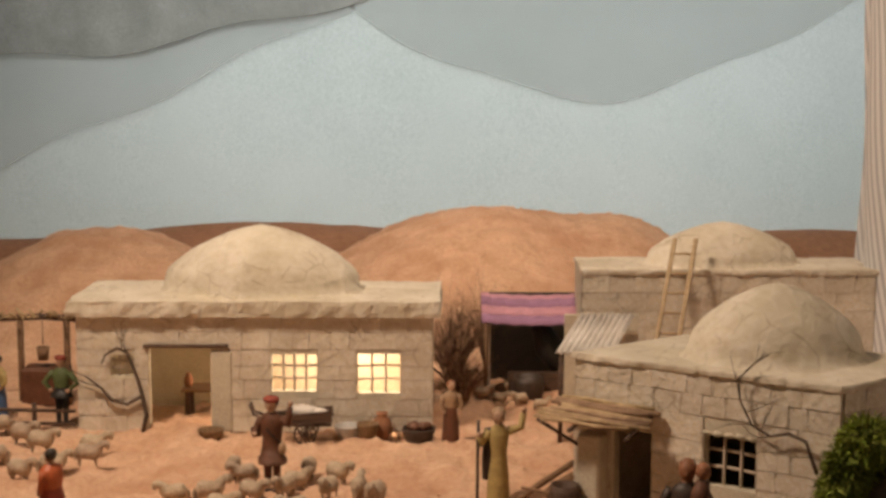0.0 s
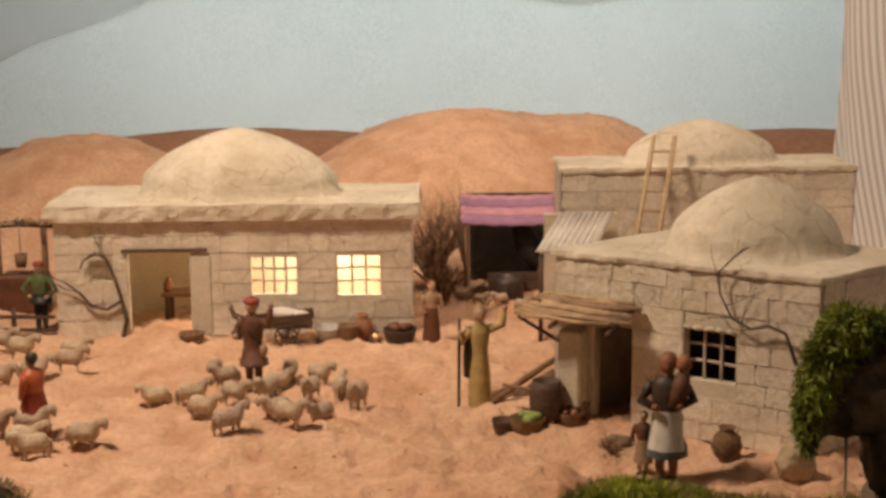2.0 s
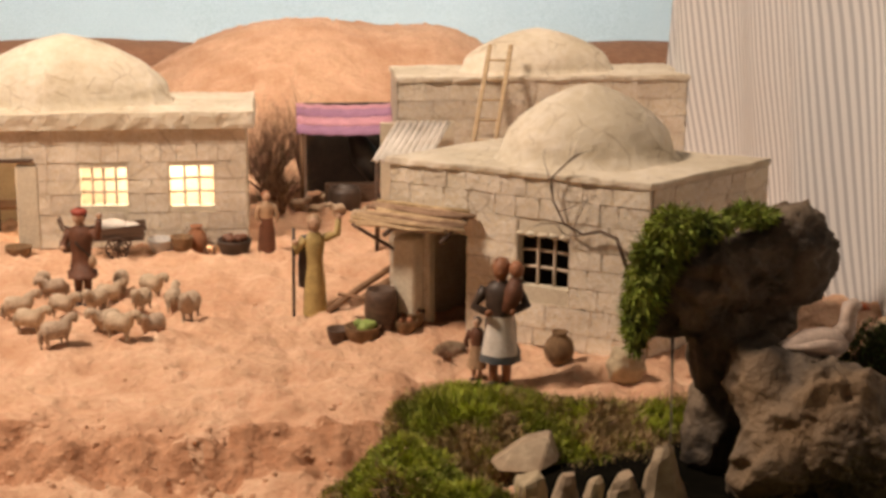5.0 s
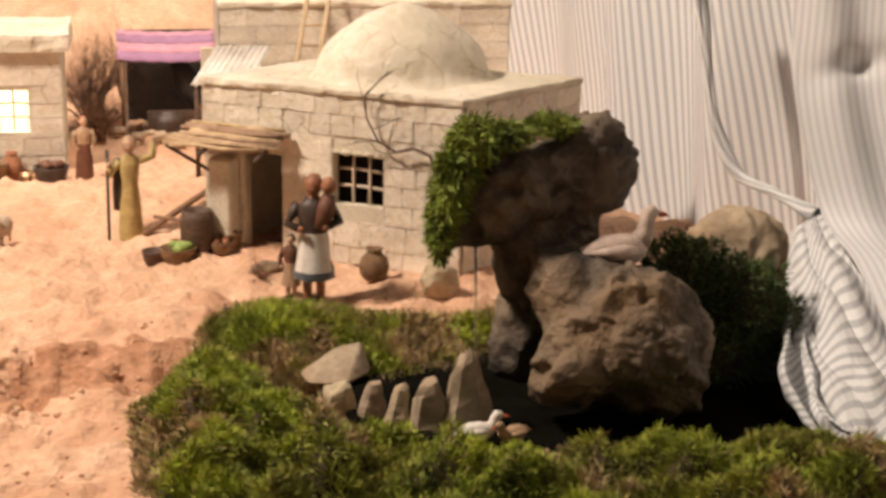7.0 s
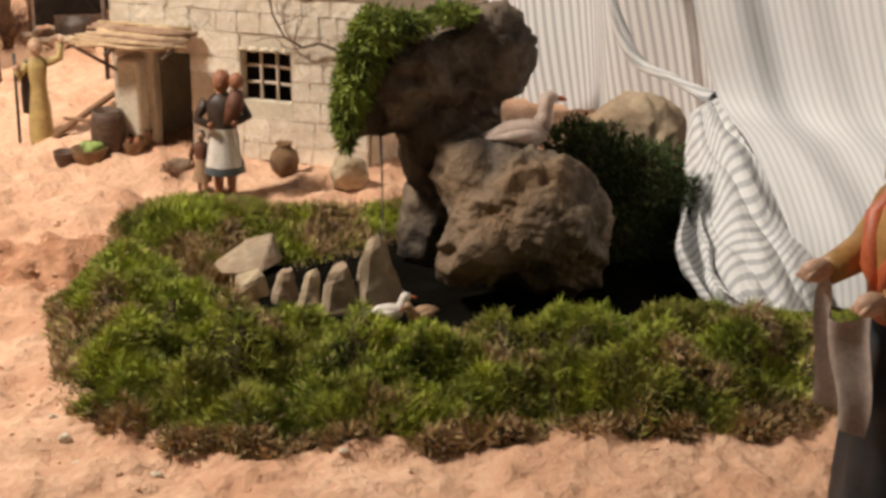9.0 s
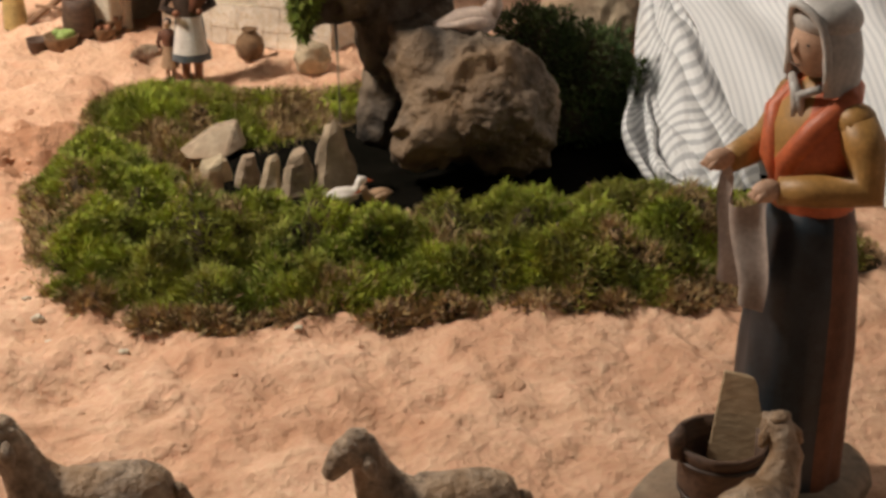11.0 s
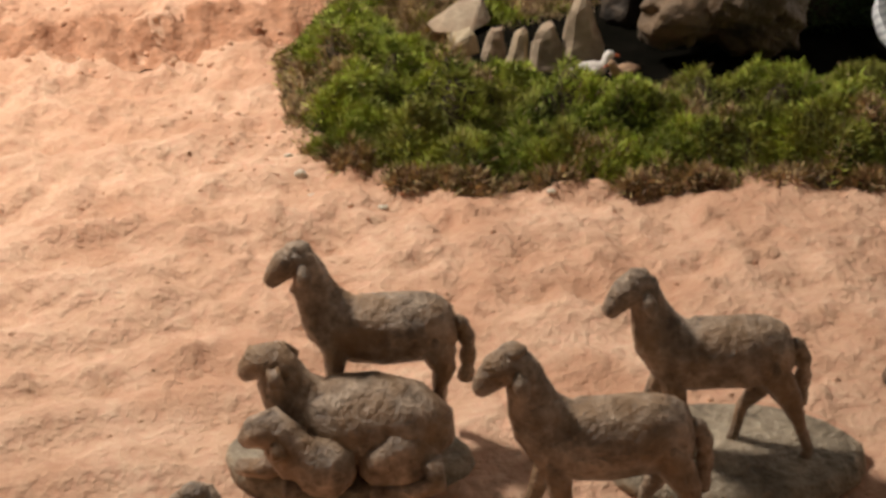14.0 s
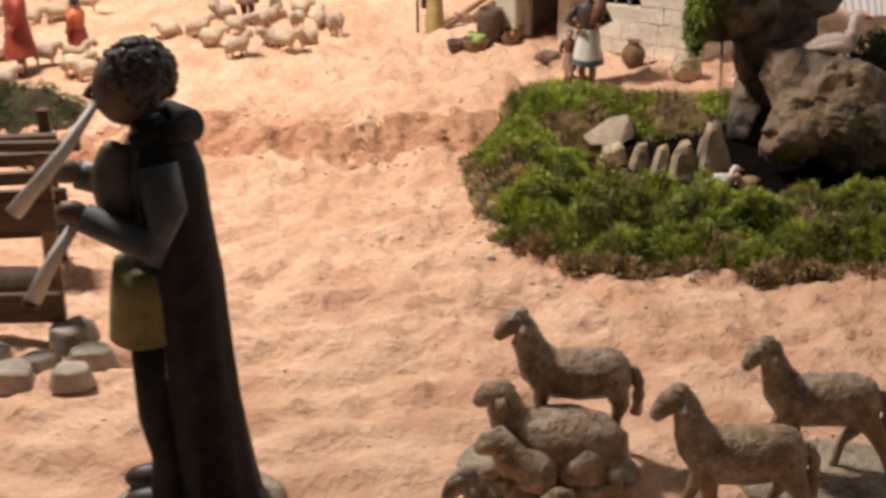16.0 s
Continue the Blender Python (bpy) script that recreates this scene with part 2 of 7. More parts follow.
CLOTH = striped_cloth("ticking_cloth", (0.54, 0.555, 0.57), (0.86, 0.865, 0.86), 0.0092)
PALECLOTH = striped_cloth("ticking_cloth_back", (0.70, 0.715, 0.73), (0.86, 0.865, 0.865), 0.0080)
SKY = mottled("pale_blue_backcloth", (0.43, 0.53, 0.54), (0.48, 0.58, 0.59), scale=2.2, rough=0.95, bump=0.05, fine=300, depth=0.001)
SWAG2 = mottled("pale_gauze", (0.33, 0.375, 0.365), (0.43, 0.475, 0.465), scale=5, rough=0.95, bump=0.1, fine=300, depth=0.001)
SWAG = mottled("grey_gauze", (0.22, 0.245, 0.235), (0.34, 0.37, 0.36), scale=7, rough=0.95, bump=0.2, fine=300, depth=0.002, c=(0.24, 0.265, 0.255), spots=0.6)
SHEEPNEAR = mottled("carved_sheep_paint", (0.12, 0.075, 0.042), (0.58, 0.44, 0.31), scale=95, rough=0.42, bump=1.0, fine=330, depth=0.0045, c=(0.31, 0.18, 0.08), spots=0.65)
SHEEPFAR = mottled("cream_sheep_paint", (0.40, 0.295, 0.20), (0.62, 0.49, 0.36), scale=110, rough=0.8, bump=0.7, fine=420, depth=0.002, random_amount=0.14)
PLATE = mottled("plinth_paint", (0.17, 0.13, 0.085), (0.52, 0.43, 0.30), scale=60, rough=0.65, bump=1.0, fine=200, depth=0.006)
SKIN = paint("skin_paint", (0.52, 0.33, 0.22), 0.55, 0.2)
# darker copy of the skin paint, with the piper's back-lit shade in it
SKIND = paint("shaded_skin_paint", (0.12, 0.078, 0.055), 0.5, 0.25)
P_WHITE = paint("white_paint", (0.72, 0.67, 0.60), 0.6, 0.15)
P_GREY = paint("grey_paint", (0.46, 0.44, 0.41), 0.5, 0.2)
# sleeve blue and bag hide, both darkened for the piper's shaded side
P_PIPERBLUE = paint("shaded_blue_paint", (0.06, 0.068, 0.07), 0.45, 0.4)
P_BAG = paint("shaded_hide_paint", (0.10, 0.075, 0.05), 0.5, 0.4)
P_ORANGE = paint("orange_paint", (0.50, 0.115, 0.035), 0.5, 0.25)
P_OCHRE = paint("ochre_paint", (0.36, 0.19, 0.045), 0.5, 0.3)
P_NAVY = paint("dark_blue_paint", (0.013, 0.021, 0.029), 0.4, 0.45)
P_BROWN = paint("brown_paint", (0.14, 0.05, 0.022), 0.65, 0.3)
P_DKBROWN = paint("dark_brown_paint", (0.05, 0.03, 0.02), 0.5, 0.3)
P_RED = paint("red_paint", (0.33, 0.055, 0.03), 0.6, 0.25)
P_YELLOW = paint("straw_yellow_paint", (0.46, 0.34, 0.13), 0.6, 0.25)
P_GREEN = paint("green_paint", (0.10, 0.14, 0.05), 0.6, 0.25)
P_OLIVE = paint("olive_paint", (0.20, 0.17, 0.04), 0.55, 0.3)
P_BLUEGREY = paint("blue_grey_paint", (0.10, 0.115, 0.125), 0.45, 0.4)
# cloak taken near black, as seen against the lamp behind it
P_CLOAK = paint("shaded_cloak_paint", (0.009, 0.0078, 0.0065), 0.7, 0.4)
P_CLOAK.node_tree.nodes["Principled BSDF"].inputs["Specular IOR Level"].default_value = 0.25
P_HAIR = paint("hair_paint", (0.045, 0.032, 0.022), 0.5, 0.4)
P_BLACK = paint("black_paint", (0.02, 0.018, 0.016), 0.5, 0.3)
P_TAN = paint("tan_paint", (0.42, 0.27, 0.16), 0.6, 0.3)
P_BARS = paint("pale_bar_paint", (0.58, 0.49, 0.39), 0.7, 0.2)
P_PINK = paint("pink_cloth", (0.58, 0.29, 0.36), 0.85, 0.12)
P_PURPLE = paint("purple_cloth", (0.36, 0.19, 0.31), 0.85, 0.15)
P_AUBURN = paint("auburn_paint", (0.30, 0.12, 0.055), 0.6, 0.3)
P_GREENV = paint("vegetable_green", (0.30, 0.40, 0.10), 0.6, 0.3)
for gauze, share in ((SWAG, 0.72), (SWAG2, 0.32)):
    gauze.node_tree.nodes["Principled BSDF"].inputs["Alpha"].default_value = share
CLAY = mottled("terracotta", (0.27, 0.11, 0.055), (0.40, 0.18, 0.09), scale=50, rough=0.8, bump=0.3)
WICKER = mottled("wicker", (0.16, 0.09, 0.045), (0.30, 0.18, 0.09), scale=120, rough=0.85, bump=1.0, fine=500, depth=0.003)
TIN = mottled("weathered_tin", (0.56, 0.52, 0.46), (0.78, 0.74, 0.68), scale=40, rough=0.55, bump=0.2, c=(0.45, 0.3, 0.18), spots=0.3)
WATER = nodes_of("water_trickle")[0]
WATER.node_tree.nodes["Principled BSDF"].inputs["Transmission Weight"].default_value = 0.9
WATER.node_tree.nodes["Principled BSDF"].inputs["Roughness"].default_value = 0.1
WATER.node_tree.nodes["Principled BSDF"].inputs["Base Color"].default_value = (0.9, 0.88, 0.85, 1)

# ------------------------------------------------ mesh tools
class Shape:
    """Collects vertices and faces with material slots, and becomes one mesh."""

    def __init__(self):
        self.v, self.f, self.m, self.mats = [], [], [], []

    def slot(self, mat):
        if mat not in self.mats:
            self.mats.append(mat)
        return self.mats.index(mat)

    def add(self, verts, faces, mat):
        k, s = len(self.v), self.slot(mat)
        self.v.extend([tuple(p) for p in verts])
        self.f.extend([tuple(i + k for i in q) for q in faces])
        self.m.extend([s] * len(faces))

    def rings(self, rings, mat, cap=True):
        n = len(rings[0])
        faces = [(i * n + j, i * n + (j + 1) % n, (i + 1) * n + (j + 1) % n, (i + 1) * n + j) for i in range(len(rings) - 1) for j in range(n)]
        if cap:
            faces += [tuple(reversed(range(n))), tuple((len(rings) - 1) * n + j for j in range(n))]
        self.add([p for r in rings for p in r], faces, mat)

    def tube(self, pts, radii, mat, seg=10, flat=1.0, side=(0, 1, 0), wobble=0.0, seed=0):
        """A tube along points; radii: one number, or one each; flat: the ratio of its second half-width to the first."""
        pts = [Vector(p) for p in pts]
        if not isinstance(radii, (list, tuple)):
            radii = [radii] * len(pts)
        out, ref = [], Vector(side)
        for i, p in enumerate(pts):
            d = (pts[min(i + 1, len(pts) - 1)] - pts[max(i - 1, 0)]).normalized()
            a = ref - d * ref.dot(d)
            if a.length < 1e-3:
                a = d.orthogonal()
            a.normalize()
            b = d.cross(a)
            ref = a
            r = radii[i]
            ra, rb = r if isinstance(r, (list, tuple)) else (r, r * flat)
            ring = []
            for j in range(seg):
                t = 2 * math.pi * j / seg
                q = p + a * (ra * math.cos(t)) + b * (rb * math.sin(t))
                if wobble:
                    q += (q - p) * (wobble * noise.noise(q * 120 + Vector((seed, 0, 0))))
                ring.append(q)
            out.append(ring)
        self.rings(out, mat)

    def lathe(self, centre, profile, mat, seg=20, sx=1.0, sy=1.0, wobble=0.0, scale=60.0, seed=0.0):
        c = Vector(centre)
        out = []
        for r, z in profile:
            ring = []
            for j in range(seg):
                t = 2 * math.pi * j / seg
                k = 1 + (wobble * noise.noise(Vector((math.cos(t) * r * scale, math.sin(t) * r * scale, z * scale + seed))) if wobble else 0)
                ring.append(c + Vector((r * k * sx * math.cos(t), r * k * sy * math.sin(t), z)))
            out.append(ring)
        self.rings(out, mat)

    def ball(self, centre, r, mat, seg=14, sc=(1, 1, 1), wobble=0.0, scale=60.0, seed=0.0):
        n = seg // 2 + 1
        prof = [(max(1e-4, math.sin(math.pi * i / n)), -math.cos(math.pi * i / n)) for i in range(n + 1)]
        c, out = Vector(centre), []
        for pr, pz in prof:
            ring = []
            for j in range(seg):
                t = 2 * math.pi * j / seg
                d = Vector((pr * math.cos(t) * sc[0], pr * math.sin(t) * sc[1], pz * sc[2])) * r
                if wobble:
                    d *= 1 + wobble * noise.noise(d * scale + Vector((seed, seed, 0)))
                ring.append(c + d)
            out.append(ring)
        self.rings(out, mat)

    def box(self, lo, hi, mat, m=None, bevel=0.0):
        bm = bmesh.new()
        bmesh.ops.create_cube(bm, size=1)
        lo, hi = Vector(lo), Vector(hi)
        for v in bm.verts:
            v.co = Vector([(a + b) / 2 + c * (b - a) for a, b, c in zip(lo, hi, v.co)])
        if bevel:
            bmesh.ops.bevel(bm, geom=bm.edges[:], offset=bevel, segments=1, affect="EDGES")
        bm.verts.index_update()
        vs = [(m @ v.co) if m else v.co for v in bm.verts]
        self.add(vs, [[v.index for v in f.verts] for f in bm.faces], mat)
        bm.free()

    def make(self, name, parent=None, label="", smooth=True, place=None, local=False, weld=False):
        me = bpy.data.meshes.new(name)
        if weld:
            seen, index = {}, []
            for p in self.v:
                index.append(seen.setdefault(tuple(round(c, 5) for c in p), len(seen)))
            self.v, self.f = list(seen), [tuple(index[i] for i in f) for f in self.f]
        me.from_pydata(self.v, [], self.f)
        for mt in self.mats:
            me.materials.append(mt)
        me.polygons.foreach_set("material_index", self.m)
        me.polygons.foreach_set("use_smooth", [smooth] * len(self.f))
        me.update()
        ob = new(name, me)
        if place is not None:
            ob.matrix_world = place
        if parent:
            ob.parent = parent
            if not local and parent.parent is None:
                ob.matrix_parent_inverse = parent.matrix_world.inverted()
        if label:
            tagged(ob, label)
        return ob


def base_empty(name, place, label, category, group="", kind=""):
    ob = new(name)
    ob.empty_display_size = 0.02
    ob.matrix_world = place
    return tagged(ob, label, category, group, kind)


def grid_mesh(name, xs, ys, fn, mat, uv=None):
    """A sheet over the two parameter lists; fn gives the place."""
    vs = [fn(x, y) for y in ys for x in xs]
    n = len(xs)
    fs = [(j * n + i, j * n + i + 1, (j + 1) * n + i + 1, (j + 1) * n + i) for j in range(len(ys) - 1) for i in range(n - 1)]
    me = bpy.data.meshes.new(name)
    me.from_pydata(vs, [], fs)
    me.materials.append(mat)
    me.polygons.foreach_set("use_smooth", [True] * len(fs))
    if uv:
        layer = me.uv_layers.new(name="UVMap")
        flat = [c for f in fs for k in f for c in uv(xs[k % n], ys[k // n])]
        layer.data.foreach_set("uv", flat)
    me.update()
    return new(name, me)


def fbm(x, y, octaves, seed=0):
    """Value noise on arrays."""
    rng = np.random.RandomState(seed)
    total = np.zeros_like(x)
    for scale, amp in octaves:
        table = rng.rand(256, 256)
        u, v = x * scale + 91.3, y * scale + 57.1
        iu, iv = np.floor(u).astype(int), np.floor(v).astype(int)
        fu, fv = u - iu, v - iv
        fu, fv = fu * fu * (3 - 2 * fu), fv * fv * (3 - 2 * fv)
        g = lambda a, b: table[a % 256, b % 256]
        total += amp * ((g(iu, iv) * (1 - fu) + g(iu + 1, iv) * fu) * (1 - fv) + (g(iu, iv + 1) * (1 - fu) + g(iu + 1, iv + 1) * fu) * fv - 0.5)
    return total


def smooth(a, b, t):
    k = np.clip((t - a) / (b - a), 0, 1)
    return k * k * (3 - 2 * k)


# ------------------------------------------------ ground with terrace and dunes
def mound(x, y, cx, cy, rx, ry, h, p=1.0):
    d = np.sqrt(((x - cx) / rx) ** 2 + ((y - cy) / ry) ** 2)
    return h * np.clip(np.cos(np.clip(d, 0, 1) * math.pi) * 0.5 + 0.5, 0, 1) ** p


def ground_height(x, y, rough=True):
    x, y = np.asarray(x, float), np.asarray(y, float)
    edge = 1.12 + 0.012 * np.sin(x * 23) + 0.008 * np.sin(x * 57 + 1)
    z = 0.02 * smooth(-0.022, 0.022, y - edge)
    z = z + 0.02 * smooth(1.95, 2.3, y)
    main = (mound(x, y, 0.07, 2.45, 0.37, 0.36, 0.176, 0.46) ** 6 + mound(x, y, 0.28, 2.45, 0.22, 0.28, 0.163, 0.45) ** 6) ** (1 / 6)
    hills = np.maximum.reduce([main,
        mound(x, y, -0.56, 2.42, 0.36, 0.36, 0.145, 0.8), mound(x, y, -0.95, 2.5, 0.4, 0.3, 0.10), mound(x, y, 0.75, 2.4, 0.35, 0.3, 0.06)])
    z = z + hills
    if rough:
        calm = (0.4 + 0.6 * smooth(0.52, 0.66, y)) * (1 - 0.65 * smooth(1.95, 2.25, y))
        z = z + calm * fbm(x, y, [(9, 0.010), (24, 0.0125), (55, 0.0080), (120, 0.0052)], 3)
        z = z + 0.0026 * np.sin(y * 120 + 5 * fbm(x, y, [(6, 1.0), (15, 0.5)], 12)) * smooth(0.35, 0.0, x)
        bank = np.exp(-((y - edge + 0.015) / 0.05) ** 2)
        z = z + bank * fbm(x, y, [(28, 0.012), (60, 0.013), (130, 0.010)], 5)
        clods = fbm(x, y, [(75, 1.0), (160, 0.6)], 9)
        z = z + 0.014 * np.clip(clods - 0.30, 0, 1)
        z = z + hills * fbm(x, y, [(7, 0.04), (16, 0.03), (45, 0.03)], 4)
    return z


def gz_at(x, y):
    return float(ground_height(np.array([x]), np.array([y]))[0])


def spaced(pairs):
    out = []
    for a, b, s in pairs:
        n = max(1, int(round((b - a) / s)))
        out += [a + (b - a) * i / n for i in range(n)]
    return np.array(out + [pairs[-1][1]])


def build_ground():
    xs = spaced([(-2.4, -0.7, 0.05), (-0.7, -0.35, 0.008), (-0.35, 0.65, 0.0042), (0.65, 2.4, 0.05)])
    ys = spaced([(-1.2, 0.2, 0.05), (0.2, 1.25, 0.0042), (1.25, 1.8, 0.007), (1.8, 3.3, 0.013)])
    X, Y = np.meshgrid(xs, ys)
    Z = ground_height(X, Y)
    n = len(xs)
    me = bpy.data.meshes.new("ground")
    co = np.stack([X, Y, Z], -1).reshape(-1, 3)
    idx = (np.arange(len(ys) - 1)[:, None] * n + np.arange(n - 1)[None, :]).ravel()
    quads = np.stack([idx, idx + 1, idx + n + 1, idx + n], 1)
    me.from_pydata(co.tolist(), [], quads.tolist())
    me.materials.append(SAND)
    me.polygons.foreach_set("use_smooth", [True] * len(quads))
    me.update()
    return tagged(new("ground", me), "orange sand ground with a low bank and dunes", "ground", kind="structure")


build_ground()


def far_dune_height(x):
    return 0.10 + 0.035 * math.exp(-((x + 0.3) / 0.34) ** 2) + 0.022 * math.exp(-((x - 0.70) / 0.22) ** 2) + 0.004 * math.sin(x * 9)


dune = grid_mesh("far_dune", list(np.linspace(-2.2, 2.2, 160)), [0, 0.25, 0.5, 0.75, 0.9, 1.0, 1.1, 1.3], lambda x, t: (x, 2.72 + 0.22 * t, (math.sin(min(t, 2 - t) * math.pi / 2)) * far_dune_height(x) + 0.002 * noise.noise(Vector((x * 20, t * 6, 0)))), DUNE)
tagged(dune, "low brown sand dunes in front of the backcloth", "dune", kind="structure")

sky = grid_mesh("backdrop", list(np.linspace(-2.6, 2.6, 120)), list(np.linspace(-0.05, 2.0, 30)), lambda x, z: (x, 3.32 - 0.10 * (x / 2.6) ** 2 + 0.006 * noise.noise(Vector((x * 2, z * 1.2, 0))), z), SKY)
tagged(sky, "pale blue-grey painted backcloth used as sky", "backdrop", kind="structure")

# ------------------------------------------------ cloths
def poly_at(line, s):
    """The point at the length s along a line of points, in the plan."""
    for (ax, ay), (bx, by) in zip(line, line[1:]):
        d = math.hypot(bx - ax, by - ay)
        if s <= d:
            return ax + (bx - ax) * s / d, ay + (by - ay) * s / d, (bx - ax) / d, (by - ay) / d
        s -= d
    return bx, by, (bx - ax) / d, (by - ay) / d


CURTAIN = [(0.556, 2.02), (0.578, 1.80), (0.598, 1.55), (0.625, 1.34), (0.70, 1.20), (0.83, 0.9), (0.98, 0.4), (1.08, -0.3)]


def curtain_point(s, z):
    x, y, dx, dy = poly_at(CURTAIN, s)
    sway = s + 0.10 * z * math.sin(s * 2.3)
    f = 0.016 * math.sin(sway * 34) + 0.012 * math.sin(sway * 19 + 1.3 + z * 1.5) + 0.010 * noise.noise(Vector((s * 5, z * 4, 2)))
    f += 0.03 * max(0, 0.25 - z) * math.sin(sway * 26)
    return (x - dy * f, y + dx * f, z)


curtain = grid_mesh("striped_curtain", list(np.linspace(0, 2.45, 420)), list(np.linspace(-0.01, 1.15, 60)), curtain_point, CLOTH, uv=lambda s, z: (s + 0.10 * z * math.sin(s * 2.3) + 0.02 * math.sin(z * 7 + s * 3) + 0.22 * z, z))
tagged(curtain, "hanging white ticking curtain with grey stripes in soft folds", "curtain")


def along(line, f):
    """A smooth point at the share f of a line of points."""
    k = min(max(f, 0.0), 1.0) * (len(line) - 1)
    i = min(int(k), len(line) - 2)
    g = [Vector(line[max(0, min(len(line) - 1, i + d))]) for d in (-1, 0, 1, 2)]
    t = k - i
    return 0.5 * (2 * g[1] + (g[2] - g[0]) * t + (2 * g[0] - 5 * g[1] + 4 * g[2] - g[3]) * t * t + (3 * g[1] - g[0] - 3 * g[2] + g[3]) * t ** 3)


FREE_EDGE = [(0.614, 1.130, 0.092), (0.589, 1.080, 0.062), (0.572, 1.030, 0.051), (0.553, 0.980, 0.041), (0.542, 0.930, 0.028), (0.544, 0.887, 0.006)]
SHEET_EDGE = [(0.641, 1.135, 0.104), (0.631, 1.080, 0.097), (0.626, 1.020, 0.080), (0.619, 0.950, 0.049), (0.619, 0.910, 0.034), (0.612, 0.873, 0.006)]
SHEET_TOP = [(0.604, 1.170, 0.354), (0.613, 1.165, 0.270), (0.619, 1.155, 0.202), (0.637, 1.125, 0.109), (0.622, 1.030, 0.092), (0.613, 0.940, 0.052), (0.616, 0.894, 0.004)]
HEM_LINE = [(0.577, 1.030, 0.051), (0.552, 0.985, 0.050), (0.534, 0.940, 0.038), (0.531, 0.905, 0.022), (0.539, 0.878, 0.008)]
FOLD_LINE = [(0.568, 1.270, 0.293), (0.577, 1.260, 0.228), (0.586, 1.250, 0.166), (0.602, 1.230, 0.122), (0.622, 1.190, 0.111), (0.641, 1.140, 0.103)]
TOWARDS = Vector((-0.42, -0.85, 0.30))


def gather_point(u, v):
    """The bunched end of the cloth: u from its free edge to the hanging sheet, v down."""
    p = along(FREE_EDGE, v).lerp(along(SHEET_EDGE, v), u)
    swell = math.sin(math.pi * min(1, u * 1.02)) * (0.014 + 0.012 * v)
    k = u * 2.6 - v * 1.15 + 0.25 * noise.noise(Vector((u * 3, v * 4, 5)))
    crease = 0.013 * (abs(math.sin(k * 3.1)) ** 0.7 - 0.5) * min(1, u * 5) * min(1, (1 - u) * 5 + 0.2)
    fine = 0.004 * noise.noise(Vector((u * 7, v * 10, 3))) + 0.0012 * noise.noise(Vector((u * 24, v * 34, 8)))
    q = p + TOWARDS * (swell + crease + fine)
    q.z = max(q.z, 0.002)
    return tuple(q)


def sheet_point(u, v):
    """The smoother sheet that hangs in front, from its edge out beside the washerwoman."""
    p = along(SHEET_TOP, v)
    low = max(0.0, v - 0.35) / 0.65
    reach = Vector((0.36, -0.40, 0.02 * (1 - v)))
    f = 0.010 * math.sin(u * 21 + v * 2.2) + 0.006 * math.sin(u * 47 - v * 3) + 0.012 * noise.noise(Vector((u * 4, v * 5, 7)))
    f -= 0.010 * math.exp(-((v - 0.30 + 0.5 * u) / 0.03) ** 2) * math.exp(-((u - 0.10) / 0.09) ** 2)
    f += 0.010 * low * math.sin(u * 33 + v * 5)
    q = p + reach * u + TOWARDS * (f * min(1, u * 10))
    q.z = max(q.z, 0.002)
    return tuple(q)


def roll_point(a, v, line, r):
    """A rolled hem along a line; a goes round it."""
    p, d = along(line, v), (along(line, min(1, v + 0.02)) - along(line, max(0, v - 0.02))).normalized()
    n = (TOWARDS - d * TOWARDS.dot(d)).normalized()
    b = d.cross(n)
    k = r * (1 + 0.25 * math.sin(v * 13 + 1) + 0.3 * noise.noise(Vector((a, v * 9, 4))))
    return tuple(p + n * (k * math.cos(a)) + b * (k * math.sin(a)))


def cloth_piece(name, us, vs, fn, uv, label, mat=CLOTH, thick=0.0016):
    ob = grid_mesh(name, us, vs, fn, mat, uv=uv)
    ob.modifiers.new("thickness", "SOLIDIFY").thickness = thick
    return tagged(ob, label, "cloth")


cloth_piece("gathered_cloth", list(np.linspace(0, 1, 130)), list(np.linspace(0, 1, 130)), gather_point, lambda u, v: (0.20 * v + 0.05 * u + 0.006 * math.sin(u * 9 + v * 7), 0.2 * u), "gathered end of striped ticking cloth bunched on the sand")
cloth_piece("hanging_sheet", list(np.linspace(0, 1, 200)), list(np.linspace(0, 1, 90)), sheet_point, lambda u, v: (0.62 * u + 0.05 * v + 0.010 * math.sin(v * 6 + u * 5), 0.5 * v), "smooth pale sheet of striped cloth hanging beside the washerwoman", PALECLOTH)
cloth_piece("rolled_hem", list(np.linspace(0.5, 5.2, 22)), list(np.linspace(0, 1, 60)), lambda a, v: roll_point(a, v, HEM_LINE, 0.011), lambda a, v: (0.20 * v + 0.008 * a, 0.02 * a), "rolled hem of the striped cloth hanging open like a loop")
cloth_piece("cloth_fold", list(np.linspace(0, 6.2832, 16)), list(np.linspace(0, 1, 70)), lambda a, v: roll_point(a, v, FOLD_LINE, 0.0055), lambda a, v: (0.05 * v + 0.0055 * a, 0.02 * a), "thick rounded fold where the curtain is gathered up")


